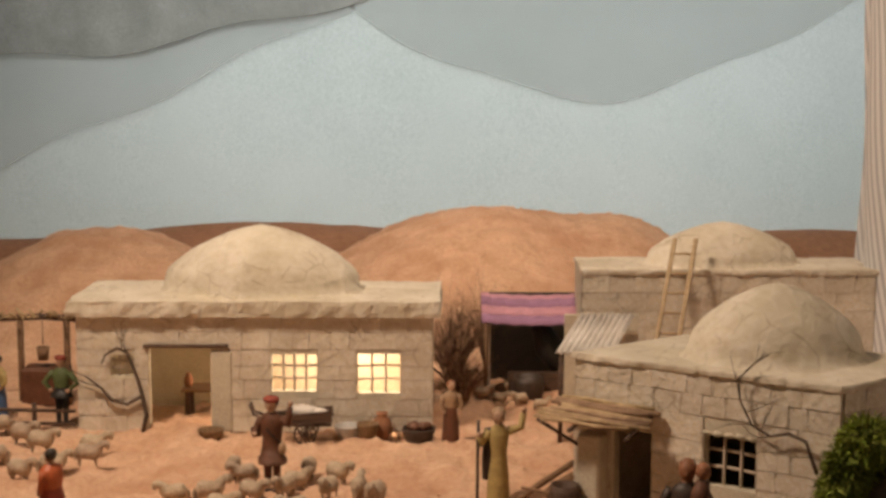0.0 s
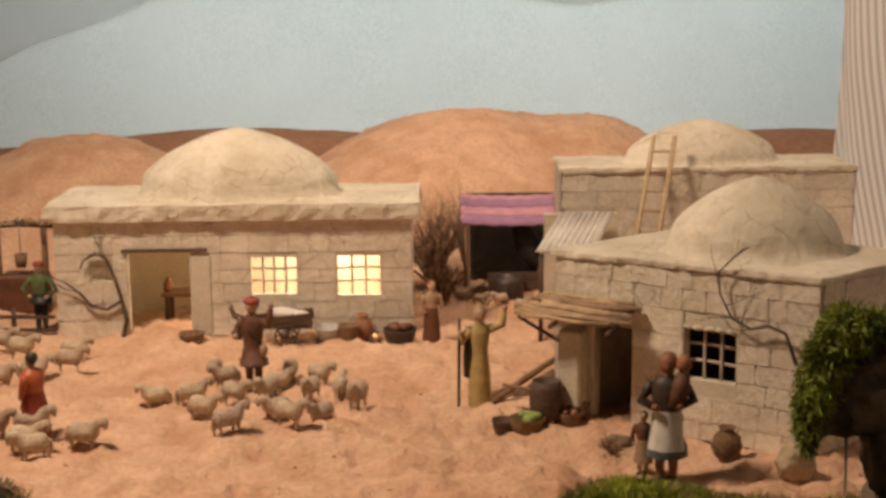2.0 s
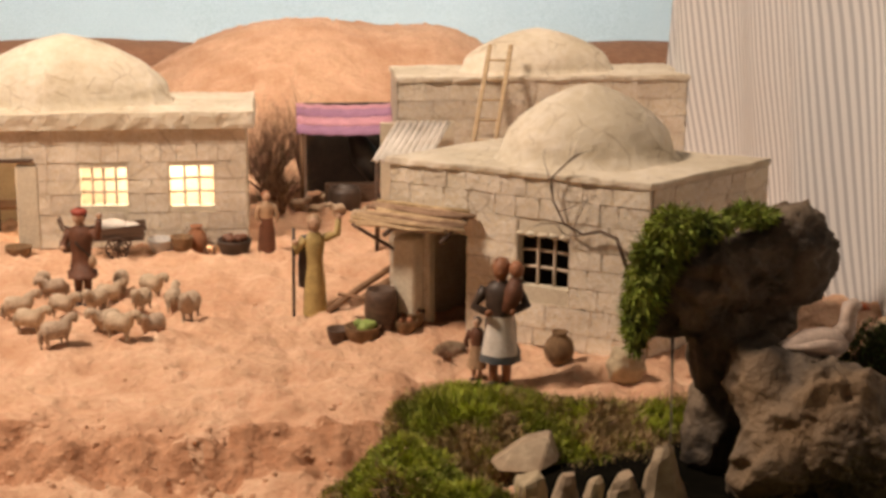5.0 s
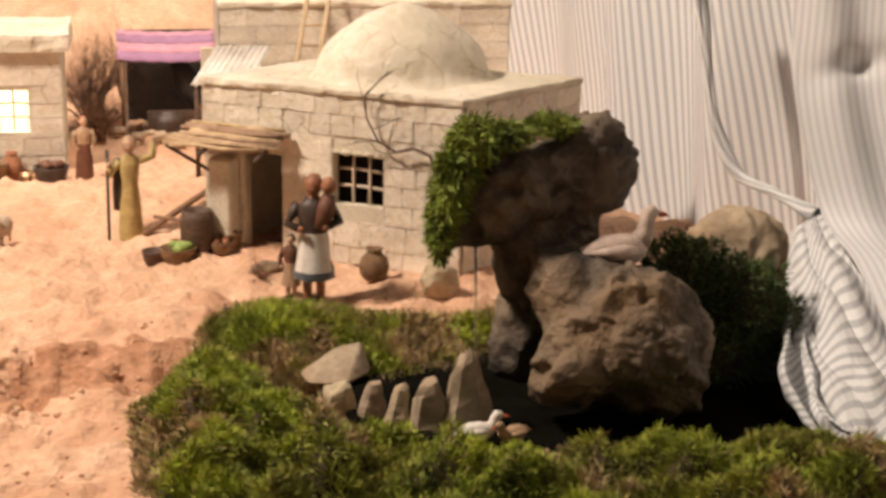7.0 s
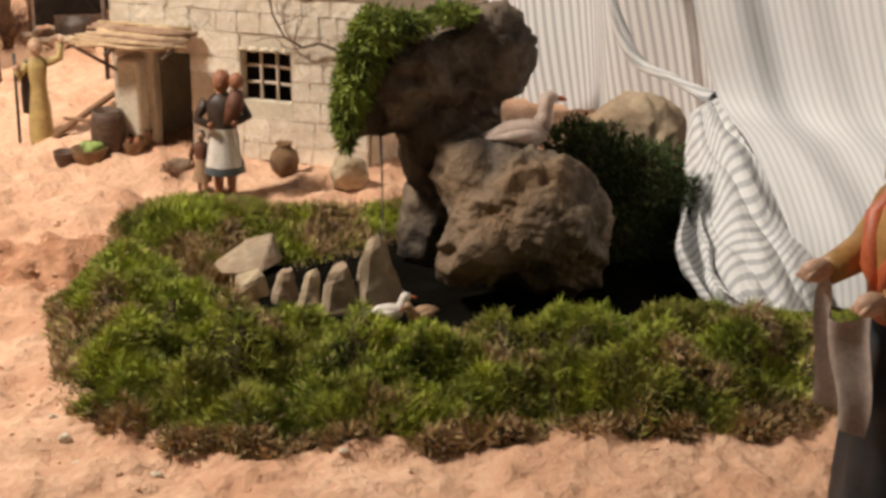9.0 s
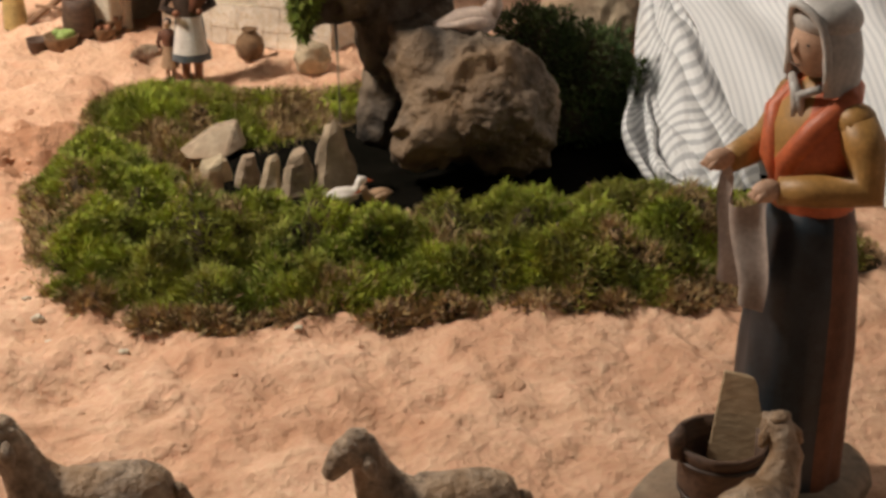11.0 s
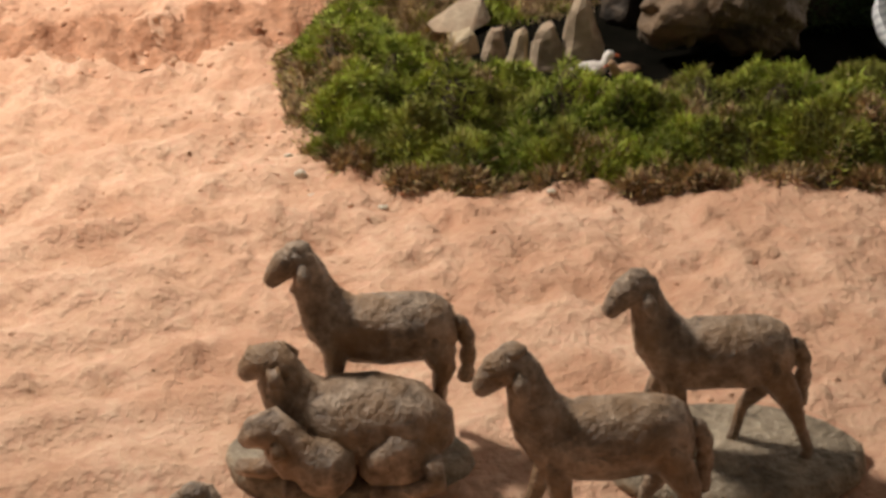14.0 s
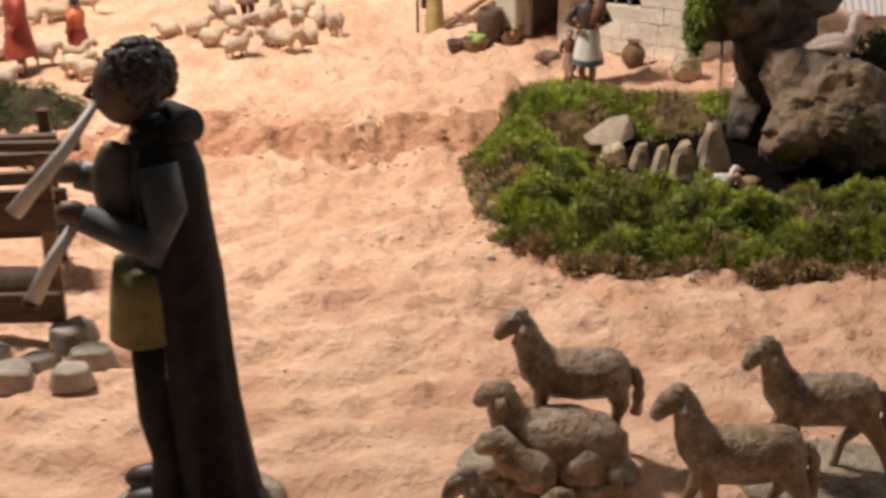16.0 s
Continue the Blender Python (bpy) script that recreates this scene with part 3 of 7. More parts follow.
def swag(name, x0, x1, y, z_edge, sag, lift, seed, label, mat):
    """Gauze hung from above the view; its lower hem sags."""
    def f(u, v):
        x = x0 + (x1 - x0) * u
        hem = z_edge + lift * u - sag * math.sin(math.pi * u) ** 1.1 + 0.012 * math.sin(u * 17 + seed)
        z = 1.15 + (hem - 1.15) * v
        fold = 0.006 * math.sin((u + 0.5 * v) * 13 + seed) + 0.004 * math.sin(u * 29 - v * 9 + seed)
        return (x, y - 0.10 * (x / 2.6) ** 2 + 0.35 * fold * (0.3 + v), z)
    ob = grid_mesh(name, list(np.linspace(0, 1, 120)), list(np.linspace(0, 1, 40)), f, mat)
    return tagged(ob, label, "gauze")


swag("gauze_swag", -1.38, -0.20, 3.307, 0.03, 0.0, 0.54, 0.4, "grey gauze hanging like a cloud over the sky", SWAG2)
swag("gauze_swag", -1.40, -0.17, 3.300, 0.46, 0.06, 0.13, 1.4, "dark grey gauze gathered above the paler gauze", SWAG)
swag("gauze_swag", -0.28, 0.92, 3.307, 0.60, 0.23, 0.0, 2.0, "pale grey gauze swag hanging before the backcloth", SWAG2)

# ------------------------------------------------ houses
def wall_mesh(shape, m, length, height, thick, holes, mat):
    """An upright wall along local x from 0 to length, its outer face at y = 0, with openings (x0, x1, z0, z1) right through it."""
    xs = sorted({0, length, *[h[0] for h in holes], *[h[1] for h in holes]})
    zs = sorted({0, height, *[h[2] for h in holes], *[h[3] for h in holes]})
    solid_at = lambda i, j: 0 <= i < len(xs) - 1 and 0 <= j < len(zs) - 1 and not any(h[0] <= (xs[i] + xs[i + 1]) / 2 <= h[1] and h[2] <= (zs[j] + zs[j + 1]) / 2 <= h[3] for h in holes)
    for i in range(len(xs) - 1):
        for j in range(len(zs) - 1):
            if not solid_at(i, j):
                continue
            a, b, c, d = xs[i], xs[i + 1], zs[j], zs[j + 1]
            p = [m @ Vector(q) for q in ((a, 0, c), (b, 0, c), (b, 0, d), (a, 0, d), (a, thick, c), (b, thick, c), (b, thick, d), (a, thick, d))]
            fs = [(0, 1, 2, 3), (7, 6, 5, 4)]
            if not solid_at(i - 1, j): fs.append((0, 3, 7, 4))
            if not solid_at(i + 1, j): fs.append((1, 5, 6, 2))
            if not solid_at(i, j - 1): fs.append((0, 4, 5, 1))
            if not solid_at(i, j + 1): fs.append((3, 2, 6, 7))
            shape.add(p, fs, mat)


def stone_block_mesh():
    """A unit block with worn corners, one side of it the face of the wall."""
    bm = bmesh.new()
    bmesh.ops.create_cube(bm, size=1)
    bmesh.ops.bevel(bm, geom=bm.edges[:], offset=0.018, segments=1, affect="EDGES")
    rng = random.Random(5)
    for v in bm.verts:
        v.co += Vector((rng.uniform(-0.02, 0.02), rng.uniform(-0.08, 0.08), rng.uniform(-0.03, 0.03)))
    me = bpy.data.meshes.new("stone_block")
    bm.to_mesh(me)
    bm.free()
    me.materials.append(WALLSTONE)
    return me


STONE_QUEUE = []


def face_stones(parent, m, length, height, holes, rows, width, seed):
    """Notes the blocks of one wall face; they are made at the end of the file."""
    STONE_QUEUE.append((parent, m, length, height, holes, rows, width, seed))


def lay_stones():
    me = stone_block_mesh()
    for parent, m, length, height, holes, rows, width, seed in STONE_QUEUE:
        rng = random.Random(seed)
        zs = [height * k / rows + (rng.uniform(-0.2, 0.2) * height / rows if 0 < k < rows else 0) for k in range(rows + 1)]
        for k in range(rows):
            z0, z1 = zs[k], zs[k + 1]
            gaps = [(0.0, length)]
            for h in holes:
                if h[2] < z1 - 0.002 and h[3] > z0 + 0.002:
                    gaps = [q for a, b in gaps for q in ((a, min(b, h[0] - 0.001)), (max(a, h[1] + 0.001), b)) if q[1] - q[0] > 0.006]
            for a, b in gaps:
                n = max(1, int(round((b - a) / (width * rng.uniform(0.8, 1.2)))))
                cuts = [a + (b - a) * (i + (rng.uniform(-0.32, 0.32) if 0 < i < n else 0)) / n for i in range(n + 1)]
                for c0, c1 in zip(cuts, cuts[1:]):
                    ob = new("stone_block", me)
                    ob.parent = parent
                    lift = rng.uniform(-0.0006, 0.0002)
                    ob.matrix_basis = m @ Matrix.LocRotScale(((c0 + c1) / 2, 0.001 - lift, (z0 + z1) / 2), Euler((0, rng.uniform(-0.04, 0.04), 0)), (c1 - c0 - 0.0003, 0.005, z1 - z0 - 0.0003))


def slab(parent, m, x0, x1, y0, y1, z0, z1, name="roof", seed=1, label="", holes=None):
    """A plastered roof slab with an uneven rim."""
    s = Shape()
    nx, ny = int((x1 - x0) / 0.007), int((y1 - y0) / 0.012)
    def pt(i, j, z):
        p = Vector((x0 + (x1 - x0) * i / nx, y0 + (y1 - y0) * j / ny, z))
        w = 0.0035
        p += Vector((w * noise.noise(p * 70 + Vector((seed, 0, 0))), w * noise.noise(p * 70 + Vector((0, seed, 5))), 0.4 * w * noise.noise(p * 50 + Vector((seed, 3, 5)))))
        return m @ p
    zs = [z0, z0 + 0.25 * (z1 - z0), z0 + 0.75 * (z1 - z0), z1]
    ringed = []
    for k, z in enumerate(zs):
        inset = 0.0012 if k in (0, 3) else 0
        ring = [pt(i, 0, z) for i in range(nx)] + [pt(nx, j, z) for j in range(ny)] + [pt(nx - i, ny, z) for i in range(nx)] + [pt(0, ny - j, z) for j in range(ny)]
        c = m @ Vector(((x0 + x1) / 2, (y0 + y1) / 2, z))
        ringed.append([q + (c - q).normalized() * inset for q in ring])
    s.rings(ringed, LIME)
    return s.make(name, parent, label, smooth=False)


def dome(parent, place, r, h, sx=1.0, sy=1.0, seed=1.0, flare=0.22):
    """A bell-shaped plaster dome that runs out into the roof."""
    s = Shape()
    prof = [(r * (1 + flare), -0.002), (r * (1 + flare * 0.55), h * 0.02), (r * (1 + flare * 0.2), h * 0.07), (r, h * 0.16)]
    for k in range(1, 15):
        f = 0.16 + 0.84 * k / 15
        prof.append((r * (1 - ((f - 0.16) / 0.84) ** 1.7) ** 0.74, h * f))
    prof.append((0.0005, h))
    s.lathe(place, prof, LIME, seg=64, sx=sx, sy=sy, wobble=0.035, scale=38, seed=seed)
    return s.make("dome", parent, "rounded lime-plastered dome")


def window_bars(parent, m, x0, x1, z0, z1, nx, nz, y=0.008, mat=None):
    """A window's lattice: one mesh a bar."""
    mat = mat or P_BARS
    frame_part = new("window")
    frame_part.empty_display_size = 0.01
    frame_part.parent = parent
    frame_part.matrix_parent_inverse = parent.matrix_world.inverted()
    for k in range(1, nx):
        s = Shape()
        x = x0 + (x1 - x0) * k / nx
        s.tube([m @ Vector((x + 0.0006 * math.sin(k * 3), y, z)) for z in np.linspace(z0 - 0.001, z1 + 0.001, 5)], 0.0016, mat, 8)
        s.make("bar", frame_part)
    for k in range(1, nz):
        s = Shape()
        z = z0 + (z1 - z0) * k / nz
        s.tube([m @ Vector((x, y + 0.002, z + 0.0006 * math.sin(x * 90))) for x in np.linspace(x0 - 0.001, x1 + 0.001, 6)], 0.0016, mat, 8)
        s.make("bar", frame_part)
    return frame_part


def branch(shape, p, d, length, r, depth, rng, mat, droop=0.0, spread=0.6):
    """A forking twig."""
    pts, rad = [p], [r]
    for k in range(4):
        d = (d + Vector((rng.uniform(-1, 1), rng.uniform(-1, 1), rng.uniform(-1, 1) - droop)) * 0.22).normalized()
        p = p + d * length / 4
        pts.append(p)
        rad.append(r * (1 - 0.15 * (k + 1)))
    shape.tube(pts, rad, mat, 5)
    if depth:
        for k in range(rng.choice((2, 3))):
            i = rng.randint(2, 4)
            d2 = (d + Vector((rng.uniform(-1, 1), rng.uniform(-1, 1), rng.uniform(-0.7, 1))) * spread).normalized()
            branch(shape, pts[i], d2, length * rng.uniform(0.55, 0.8), rad[i] * 0.7, depth - 1, rng, mat, droop, spread)


T = 0.02
# the long house with two lit windows
def long_house():
    x0, y0, L, H, D = -0.438, 1.74, 0.426, 0.142, 0.14
    root = base_empty("long_house", pose(x0, y0, T), "long limewashed stone house with a plaster dome and lit windows", "house")
    m = pose(x0, y0, T)
    holes = [(0.086, 0.170, 0.0, 0.103), (0.233, 0.287, 0.050, 0.095), (0.336, 0.387, 0.048, 0.096), (0.040, 0.068, 0.068, 0.094)]
    s = Shape()
    wall_mesh(s, m, L, H, 0.012, holes, MORTAR)
    front = s.make("front_wall", root, smooth=False, weld=True)
    s = Shape()
    wall_mesh(s, m @ pose(0, D, 0, 0, 0, -90), D - 0.0, H, 0.010, [], MORTAR)
    s.make("side_wall", root, smooth=False)
    s = Shape()
    wall_mesh(s, m @ pose(L, 0.012, 0, 0, 0, 90), D - 0.012, H, 0.010, [], MORTAR)
    s.make("side_wall", root, smooth=False)
    s = Shape()
    wall_mesh(s, m @ pose(L, D, 0, 0, 0, 180), L, H, 0.010, [], WARMIN)
    s.make("back_wall", root, smooth=False)
    s = Shape()
    s.box((0.188, 0.100, 0), (0.194, D - 0.01, H), WARMIN, m)
    s.make("inner_wall", root, smooth=False)
    slab(root, m, -0.010, L + 0.010, -0.012, D + 0.01, H, H + 0.019, seed=3, label="thick lime-plastered flat roof")
    dome(root, (x0 + 0.213, y0 + 0.080, T + H + 0.018), 0.120, 0.083, 1.0, 0.60, 1.0, 0.08)
    # uneven plaster seam along the dome's foot
    s = Shape()
    for k in range(9):
        x = x0 + 0.125 + 0.021 * k
        s.ball((x, y0 + 0.012 + 0.01 * abs(k - 4) / 4, T + H + 0.018), 0.009, LIME, 10, (1.6, 1, 0.45), 0.3, 200, k)
    s.make("plaster_seam", root)
    face_stones(front, m @ pose(0, 0, 0), L, H, holes, 7, 0.032, 11)
    # lintel, posts and shelf at the doorway
    s = Shape()
    s.box((0.080, -0.006, 0.104), (0.182, 0.004, 0.1075), WOOD_D, m, 0.0006)
    s.make("lintel", root, "dark wooden lintel over the doorway", smooth=False)
    s = Shape()
    s.box((0.160, -0.003, 0.0), (0.186, 0.016, 0.10), MORTAR, m, 0.002)
    s.make("door_pier", root, smooth=False)
    for a, b, c, d, nx, nz in ((0.233, 0.287, 0.050, 0.095, 4, 3), (0.336, 0.387, 0.048, 0.096, 3, 3), (0.040, 0.068, 0.068, 0.094, 3, 3)):
        window_bars(root, m, a, b, c, d, nx, nz)
    # vine trunk trained round the small window
    s = Shape()
    rng = random.Random(4)
    pts = [m @ Vector(p) for p in ((0.078, -0.006, 0.0), (0.083, -0.007, 0.022), (0.078, -0.008, 0.05), (0.071, -0.008, 0.075), (0.062, -0.008, 0.098), (0.05, -0.008, 0.104), (0.035, -0.008, 0.095), (0.031, -0.008, 0.085))]
    s.tube(pts, [0.0027, 0.0025, 0.0023, 0.0021, 0.0019, 0.0016, 0.0013, 0.0008], BARK, 8, wobble=0.3)
    pts = [m @ Vector(p) for p in ((0.078, -0.007, 0.045), (0.06, -0.007, 0.035), (0.042, -0.008, 0.04), (0.03, -0.008, 0.055), (0.012, -0.01, 0.07))]
    s.tube(pts, [0.0025, 0.0022, 0.0019, 0.0015, 0.001], BARK, 8, wobble=0.3)
    for p, d in (((0.055, -0.008, 0.103), (0.25, -0.1, 0.9)), ((0.03, -0.008, 0.055), (-0.7, -0.3, 0.5)), ((0.012, -0.01, 0.07), (-0.8, -0.2, 0.3)), ((0.06, -0.008, 0.1), (-0.4, -0.1, 1))):
        branch(s, m @ Vector(p), Vector(d), 0.024, 0.0009, 2, rng, BARK)
    vine = s.make("vine", None)
    tagged(vine, "bare twisted vine against the stone house wall", "vine")
    return root


long_house()


def corner_house():
    """The near house with the reed porch, set at an angle."""
    ang, splay = -34.0, 36.0
    m = pose(0.131, 1.412, T, 0, 0, ang)
    L, H, D = 0.265, 0.160, 0.175
    root = base_empty("corner_house", m, "limewashed stone house with a domed roof and reed porch", "house")
    # the side walls run off at less than a right angle
    skew = m.copy()
    skew[0][1], skew[1][1] = math.cos(radians(splay)), math.sin(radians(splay))
    holes = [(0.043, 0.083, 0.0, 0.098), (0.137, 0.188, 0.057, 0.106)]
    s = Shape(); wall_mesh(s, m, L, H, 0.012, holes, MORTAR); front = s.make("front_wall", root, smooth=False, weld=True)
    corner = m @ Vector((L, 0, 0))
    ms = pose(corner.x, corner.y, T, 0, 0, splay) @ pose(0.004, 0, 0)
    s = Shape(); wall_mesh(s, ms, D - 0.004, H, 0.010, [], MORTAR); side = s.make("side_wall", root, smooth=False)
    ml = skew @ pose(0, D, 0, 0, 0, -90)
    s = Shape(); wall_mesh(s, ml, D, H, 0.010, [], MORTAR); s.make("side_wall", root, smooth=False)
    # back and inner walls take the room's shade as their colour
    s = Shape(); wall_mesh(s, skew @ pose(L, D, 0, 0, 0, 180), L, H, 0.01, [], SHADEIN); s.make("back_wall", root, smooth=False)
    s = Shape(); s.box((0.012, 0.1, 0), (L - 0.012, 0.104, H), SHADEIN, skew); s.make("inner_wall", root, smooth=False)
    slab(root, skew, -0.002, L + 0.002, -0.0045, D + 0.002, H, H + 0.007, seed=8, label="flat lime-plastered roof")
    dome(root, (0.320, 1.390, T + H + 0.006), 0.071, 0.073, 1.16, 0.86, 5.0, 0.20)
    face_stones(front, m, L, H, holes, 8, 0.034, 21)
    face_stones(side, ms, D - 0.004, H, [], 8, 0.034, 22)
    window_bars(root, m, 0.137, 0.188, 0.057, 0.106, 3, 3)
    # jagged window head
    s = Shape()
    for k in range(5):
        s.ball(m @ Vector((0.141 + 0.011 * k, 0.003, 0.107)), 0.006, MORTAR, 8, (1.3, 0.8, 0.5), 0.4, 150, k)
    s.make("window_head", root)
    # porch: a pier and a lean-to of reeds
    s = Shape(); s.box((0.014, -0.022, 0), (0.038, -0.0015, 0.092), MORTAR, m, 0.002); s.make("porch_pier", root, smooth=False)
    rng = random.Random(3)
    porch = new("porch_roof"); porch.parent = root; porch.matrix_parent_inverse = root.matrix_world.inverted(); porch.empty_display_size = 0.01
    for k in range(19):
        f = k / 18
        s = Shape()
        a = m @ Vector((-0.008 + rng.uniform(-0.008, 0.008) - 0.006 * f, -0.004 - 0.042 * f, 0.122 - 0.013 * f + rng.uniform(-0.0015, 0.0015)))
        b = m @ Vector((0.090 + rng.uniform(-0.009, 0.008), -0.004 - 0.042 * f, 0.122 - 0.013 * f + rng.uniform(-0.002, 0.002)))
        s.tube([a.lerp(b, t) + Vector((0, 0, 0.001 * math.sin(t * 9 + k))) for t in (0, 0.3, 0.6, 1)], rng.uniform(0.0013, 0.0024), REED, 7)
        s.make("reed", porch)
    for xx in (0.026, 0.086):
        s = Shape()
        s.tube([m @ Vector((xx, -0.002, 0.117)), m @ Vector((xx - 0.004, -0.052, 0.102))], 0.0022, WOOD_D, 7)
        s.make("rafter", porch)
    s = Shape(); s.tube([m @ Vector((-0.016, -0.046, 0.107)), m @ Vector((0.016, -0.020, 0.080))], 0.0018, WOOD_D, 7); s.make("strut", porch)
    # bare tree trained on the wall
    s = Shape(); rng = random.Random(8)
    pts = [m @ Vector(p) for p in ((0.250, -0.012, 0.088), (0.238, -0.010, 0.115), (0.222, -0.010, 0.120), (0.205, -0.010, 0.115), (0.187, -0.010, 0.123), (0.175, -0.010, 0.144), (0.173, -0.010, 0.164), (0.188, -0.010, 0.180), (0.202, -0.012, 0.190))]
    s.tube(pts, [0.0019, 0.0017, 0.0015, 0.0014, 0.0012, 0.001, 0.0009, 0.0007, 0.0004], BARK, 7, wobble=0.25)
    for p, d in (((0.187, -0.010, 0.123), (-0.9, 0, 0.15)), ((0.196, -0.010, 0.119), (0.4, -0.2, 0.9)), ((0.205, -0.010, 0.115), (-0.8, -0.1, -0.2)), ((0.175, -0.010, 0.147), (-0.6, 0, 0.8)), ((0.180, -0.010, 0.172), (0.8, -0.1, 0.6)), ((0.180, -0.01, 0.134), (0.8, -.1, .5))):
        branch(s, m @ Vector(p), m.to_3x3() @ Vector(d), 0.024, 0.0007, 2, rng, BARK, spread=0.6)
    tree = s.make("bare_tree", None)
    tagged(tree, "bare crooked branches spread over the house wall", "branch")
    return m


corner_house()


def back_house():
    x0, y0, L, H, D = 0.177, 1.86, 0.372, 0.176, 0.11
    m = pose(x0, y0, T)
    root = base_empty("back_house", m, "square limewashed house with a dome behind the porch house", "house")
    s = Shape(); wall_mesh(s, m, L, H, 0.012, [], MORTAR); front = s.make("front_wall", root, smooth=False, weld=True)
    ms = m @ pose(L, 0.012, 0, 0, 0, 90)
    s = Shape(); wall_mesh(s, ms, D - 0.012, H, 0.01, [], MORTAR); s.make("side_wall", root, smooth=False)
    s = Shape(); wall_mesh(s, m @ pose(0, D, 0, 0, 0, -90), D, H, 0.01, [], MORTAR); s.make("side_wall", root, smooth=False)
    slab(root, m, -0.002, L + 0.002, -0.0045, D, H - 0.001, H + 0.006, seed=14, label="flat lime-plastered roof")
    dome(root, m @ Vector((0.186, 0.056, H + 0.004)), 0.098, 0.057, 1.0, 0.5, 9.0, 0.12)
    face_stones(front, m, L, H, [], 8, 0.036, 31)
    # ladder leaning on the parapet
    lad = base_empty("ladder", pose(0.236, 1.76, T), "pale wooden ladder leaning on the back house wall", "ladder")
    feet, tops = ((0.240, 1.745), (0.268, 1.742)), ((0.292, 1.852), (0.318, 1.850))
    for (ax, ay), (bx, by) in zip(feet, tops):
        s = Shape(); s.tube([(ax, ay, T), ((ax + bx) / 2, (ay + by) / 2, 0.135), (bx, by, 0.242)], 0.003, WOOD_L, 8); ob = s.make("rail", lad); ob.matrix_parent_inverse = lad.matrix_world.inverted()
    for k in range(9):
        f = 0.08 + 0.105 * k
        a = Vector((*feet[0], T)).lerp(Vector((*tops[0], 0.242)), f); b = Vector((*feet[1], T)).lerp(Vector((*tops[1], 0.242)), f)
        s = Shape(); s.tube([a, b], 0.0017, WOOD_L, 6); ob = s.make("rung", lad); ob.matrix_parent_inverse = lad.matrix_world.inverted()
    # lean-to of corrugated tin
    shed = base_empty("tin_shed", pose(0.165, 1.70, T), "small lean-to with a corrugated tin roof", "shed")
    s = Shape()
    n = 40
    top, low = [], []
    for i in range(n + 1):
        u = i / n
        w = 0.0022 * math.sin(u * 2 * math.pi * 9)
        top.append(Vector((0.168 + 0.066 * u, 1.775, 0.158 + w)))
        low.append(Vector((0.132 + 0.066 * u, 1.685, 0.128 + w)))
    s.add(top + low, [(i, i + 1, n + 2 + i, n + 1 + i) for i in range(n)], TIN)
    ob = s.make("tin_roof", shed); ob.matrix_parent_inverse = shed.matrix_world.inverted()
    sol = ob.modifiers.new("thickness", "SOLIDIFY"); sol.thickness = 0.0015
    for x, y in ((0.138, 1.69), (0.195, 1.69)):
        s = Shape(); s.tube([(x, y, T), (x, y, 0.127)], 0.0028, WOOD_D, 7); ob = s.make("post", shed); ob.matrix_parent_inverse = shed.matrix_world.inverted()
    s = Shape(); s.box((0.150, 1.79, T), (0.24, 1.80, 0.155), MORTAR); ob = s.make("wall", shed, smooth=False); ob.matrix_parent_inverse = shed.matrix_world.inverted()


back_house()


def market_tent():
    m = pose(0.057, 1.96, T)
    root = base_empty("market_stall", m, "stall with a pink and purple striped awning", "stall")
    def place(ob):
        ob.matrix_parent_inverse = root.matrix_world.inverted()
    bands = [P_PINK, P_PINK, P_PINK, P_PURPLE, P_PINK, P_PURPLE]
    n = len(bands)
    for k, mat in enumerate(bands):
        s = Shape()
        a, b = k / n, (k + 1) / n
        prof = lambda f: (-0.020 * f - 0.03 * max(0, f - 0.55), 0.132 - 0.006 * f - 0.05 * max(0, f - 0.5))
        rows = []
        for f in (a, (a + b) / 2, b):
            dy, z = prof(f)
            rows.append([m @ Vector((-0.006 + 0.146 * i / 20, dy * 1.6 + 0.02, z - 0.0035 * math.sin(math.pi * i / 20) + 0.0008 * math.sin(i * 1.9))) for i in range(21)])
        s.add([p for r in rows for p in r], [(j * 21 + i, (j + 1) * 21 + i, (j + 1) * 21 + i + 1, j * 21 + i + 1) for j in range(2) for i in range(20)], mat)
        ob = s.make("awning_band", root); place(ob)
        sol = ob.modifiers.new("thickness", "SOLIDIFY"); sol.thickness = 0.002
    for x in (0.0, 0.134):
        s = Shape(); s.tube([m @ Vector((x, -0.028, 0)), m @ Vector((x, -0.028, 0.1))], 0.0025, WOOD_M, 7); place(s.make("post", root))
    # panel painted almost black for the shade under the awning
    s = Shape(); s.box((0.0, 0.06, 0), (0.134, 0.066, 0.125), SHADEIN, m); place(s.make("back_panel", root, smooth=False))
    s = Shape(); s.box((0.002, -0.024, 0), (0.006, 0.06, 0.105), P_WHITE, m); place(s.make("side_panel", root, smooth=False))
    s = Shape(); s.box((0.030, -0.024, 0), (0.105, -0.010, 0.030), WOOD_D, m, 0.001); place(s.make("counter", root, smooth=False))
    s = Shape(); s.tube([m @ Vector((0.07, 0.0, 0.095)), m @ Vector((0.085, 0.01, 0.06)), m @ Vector((0.1, 0.0, 0.03))], [0.01, 0.02, 0.012], P_BLACK, 10); place(s.make("hanging_cloth", root))


market_tent()

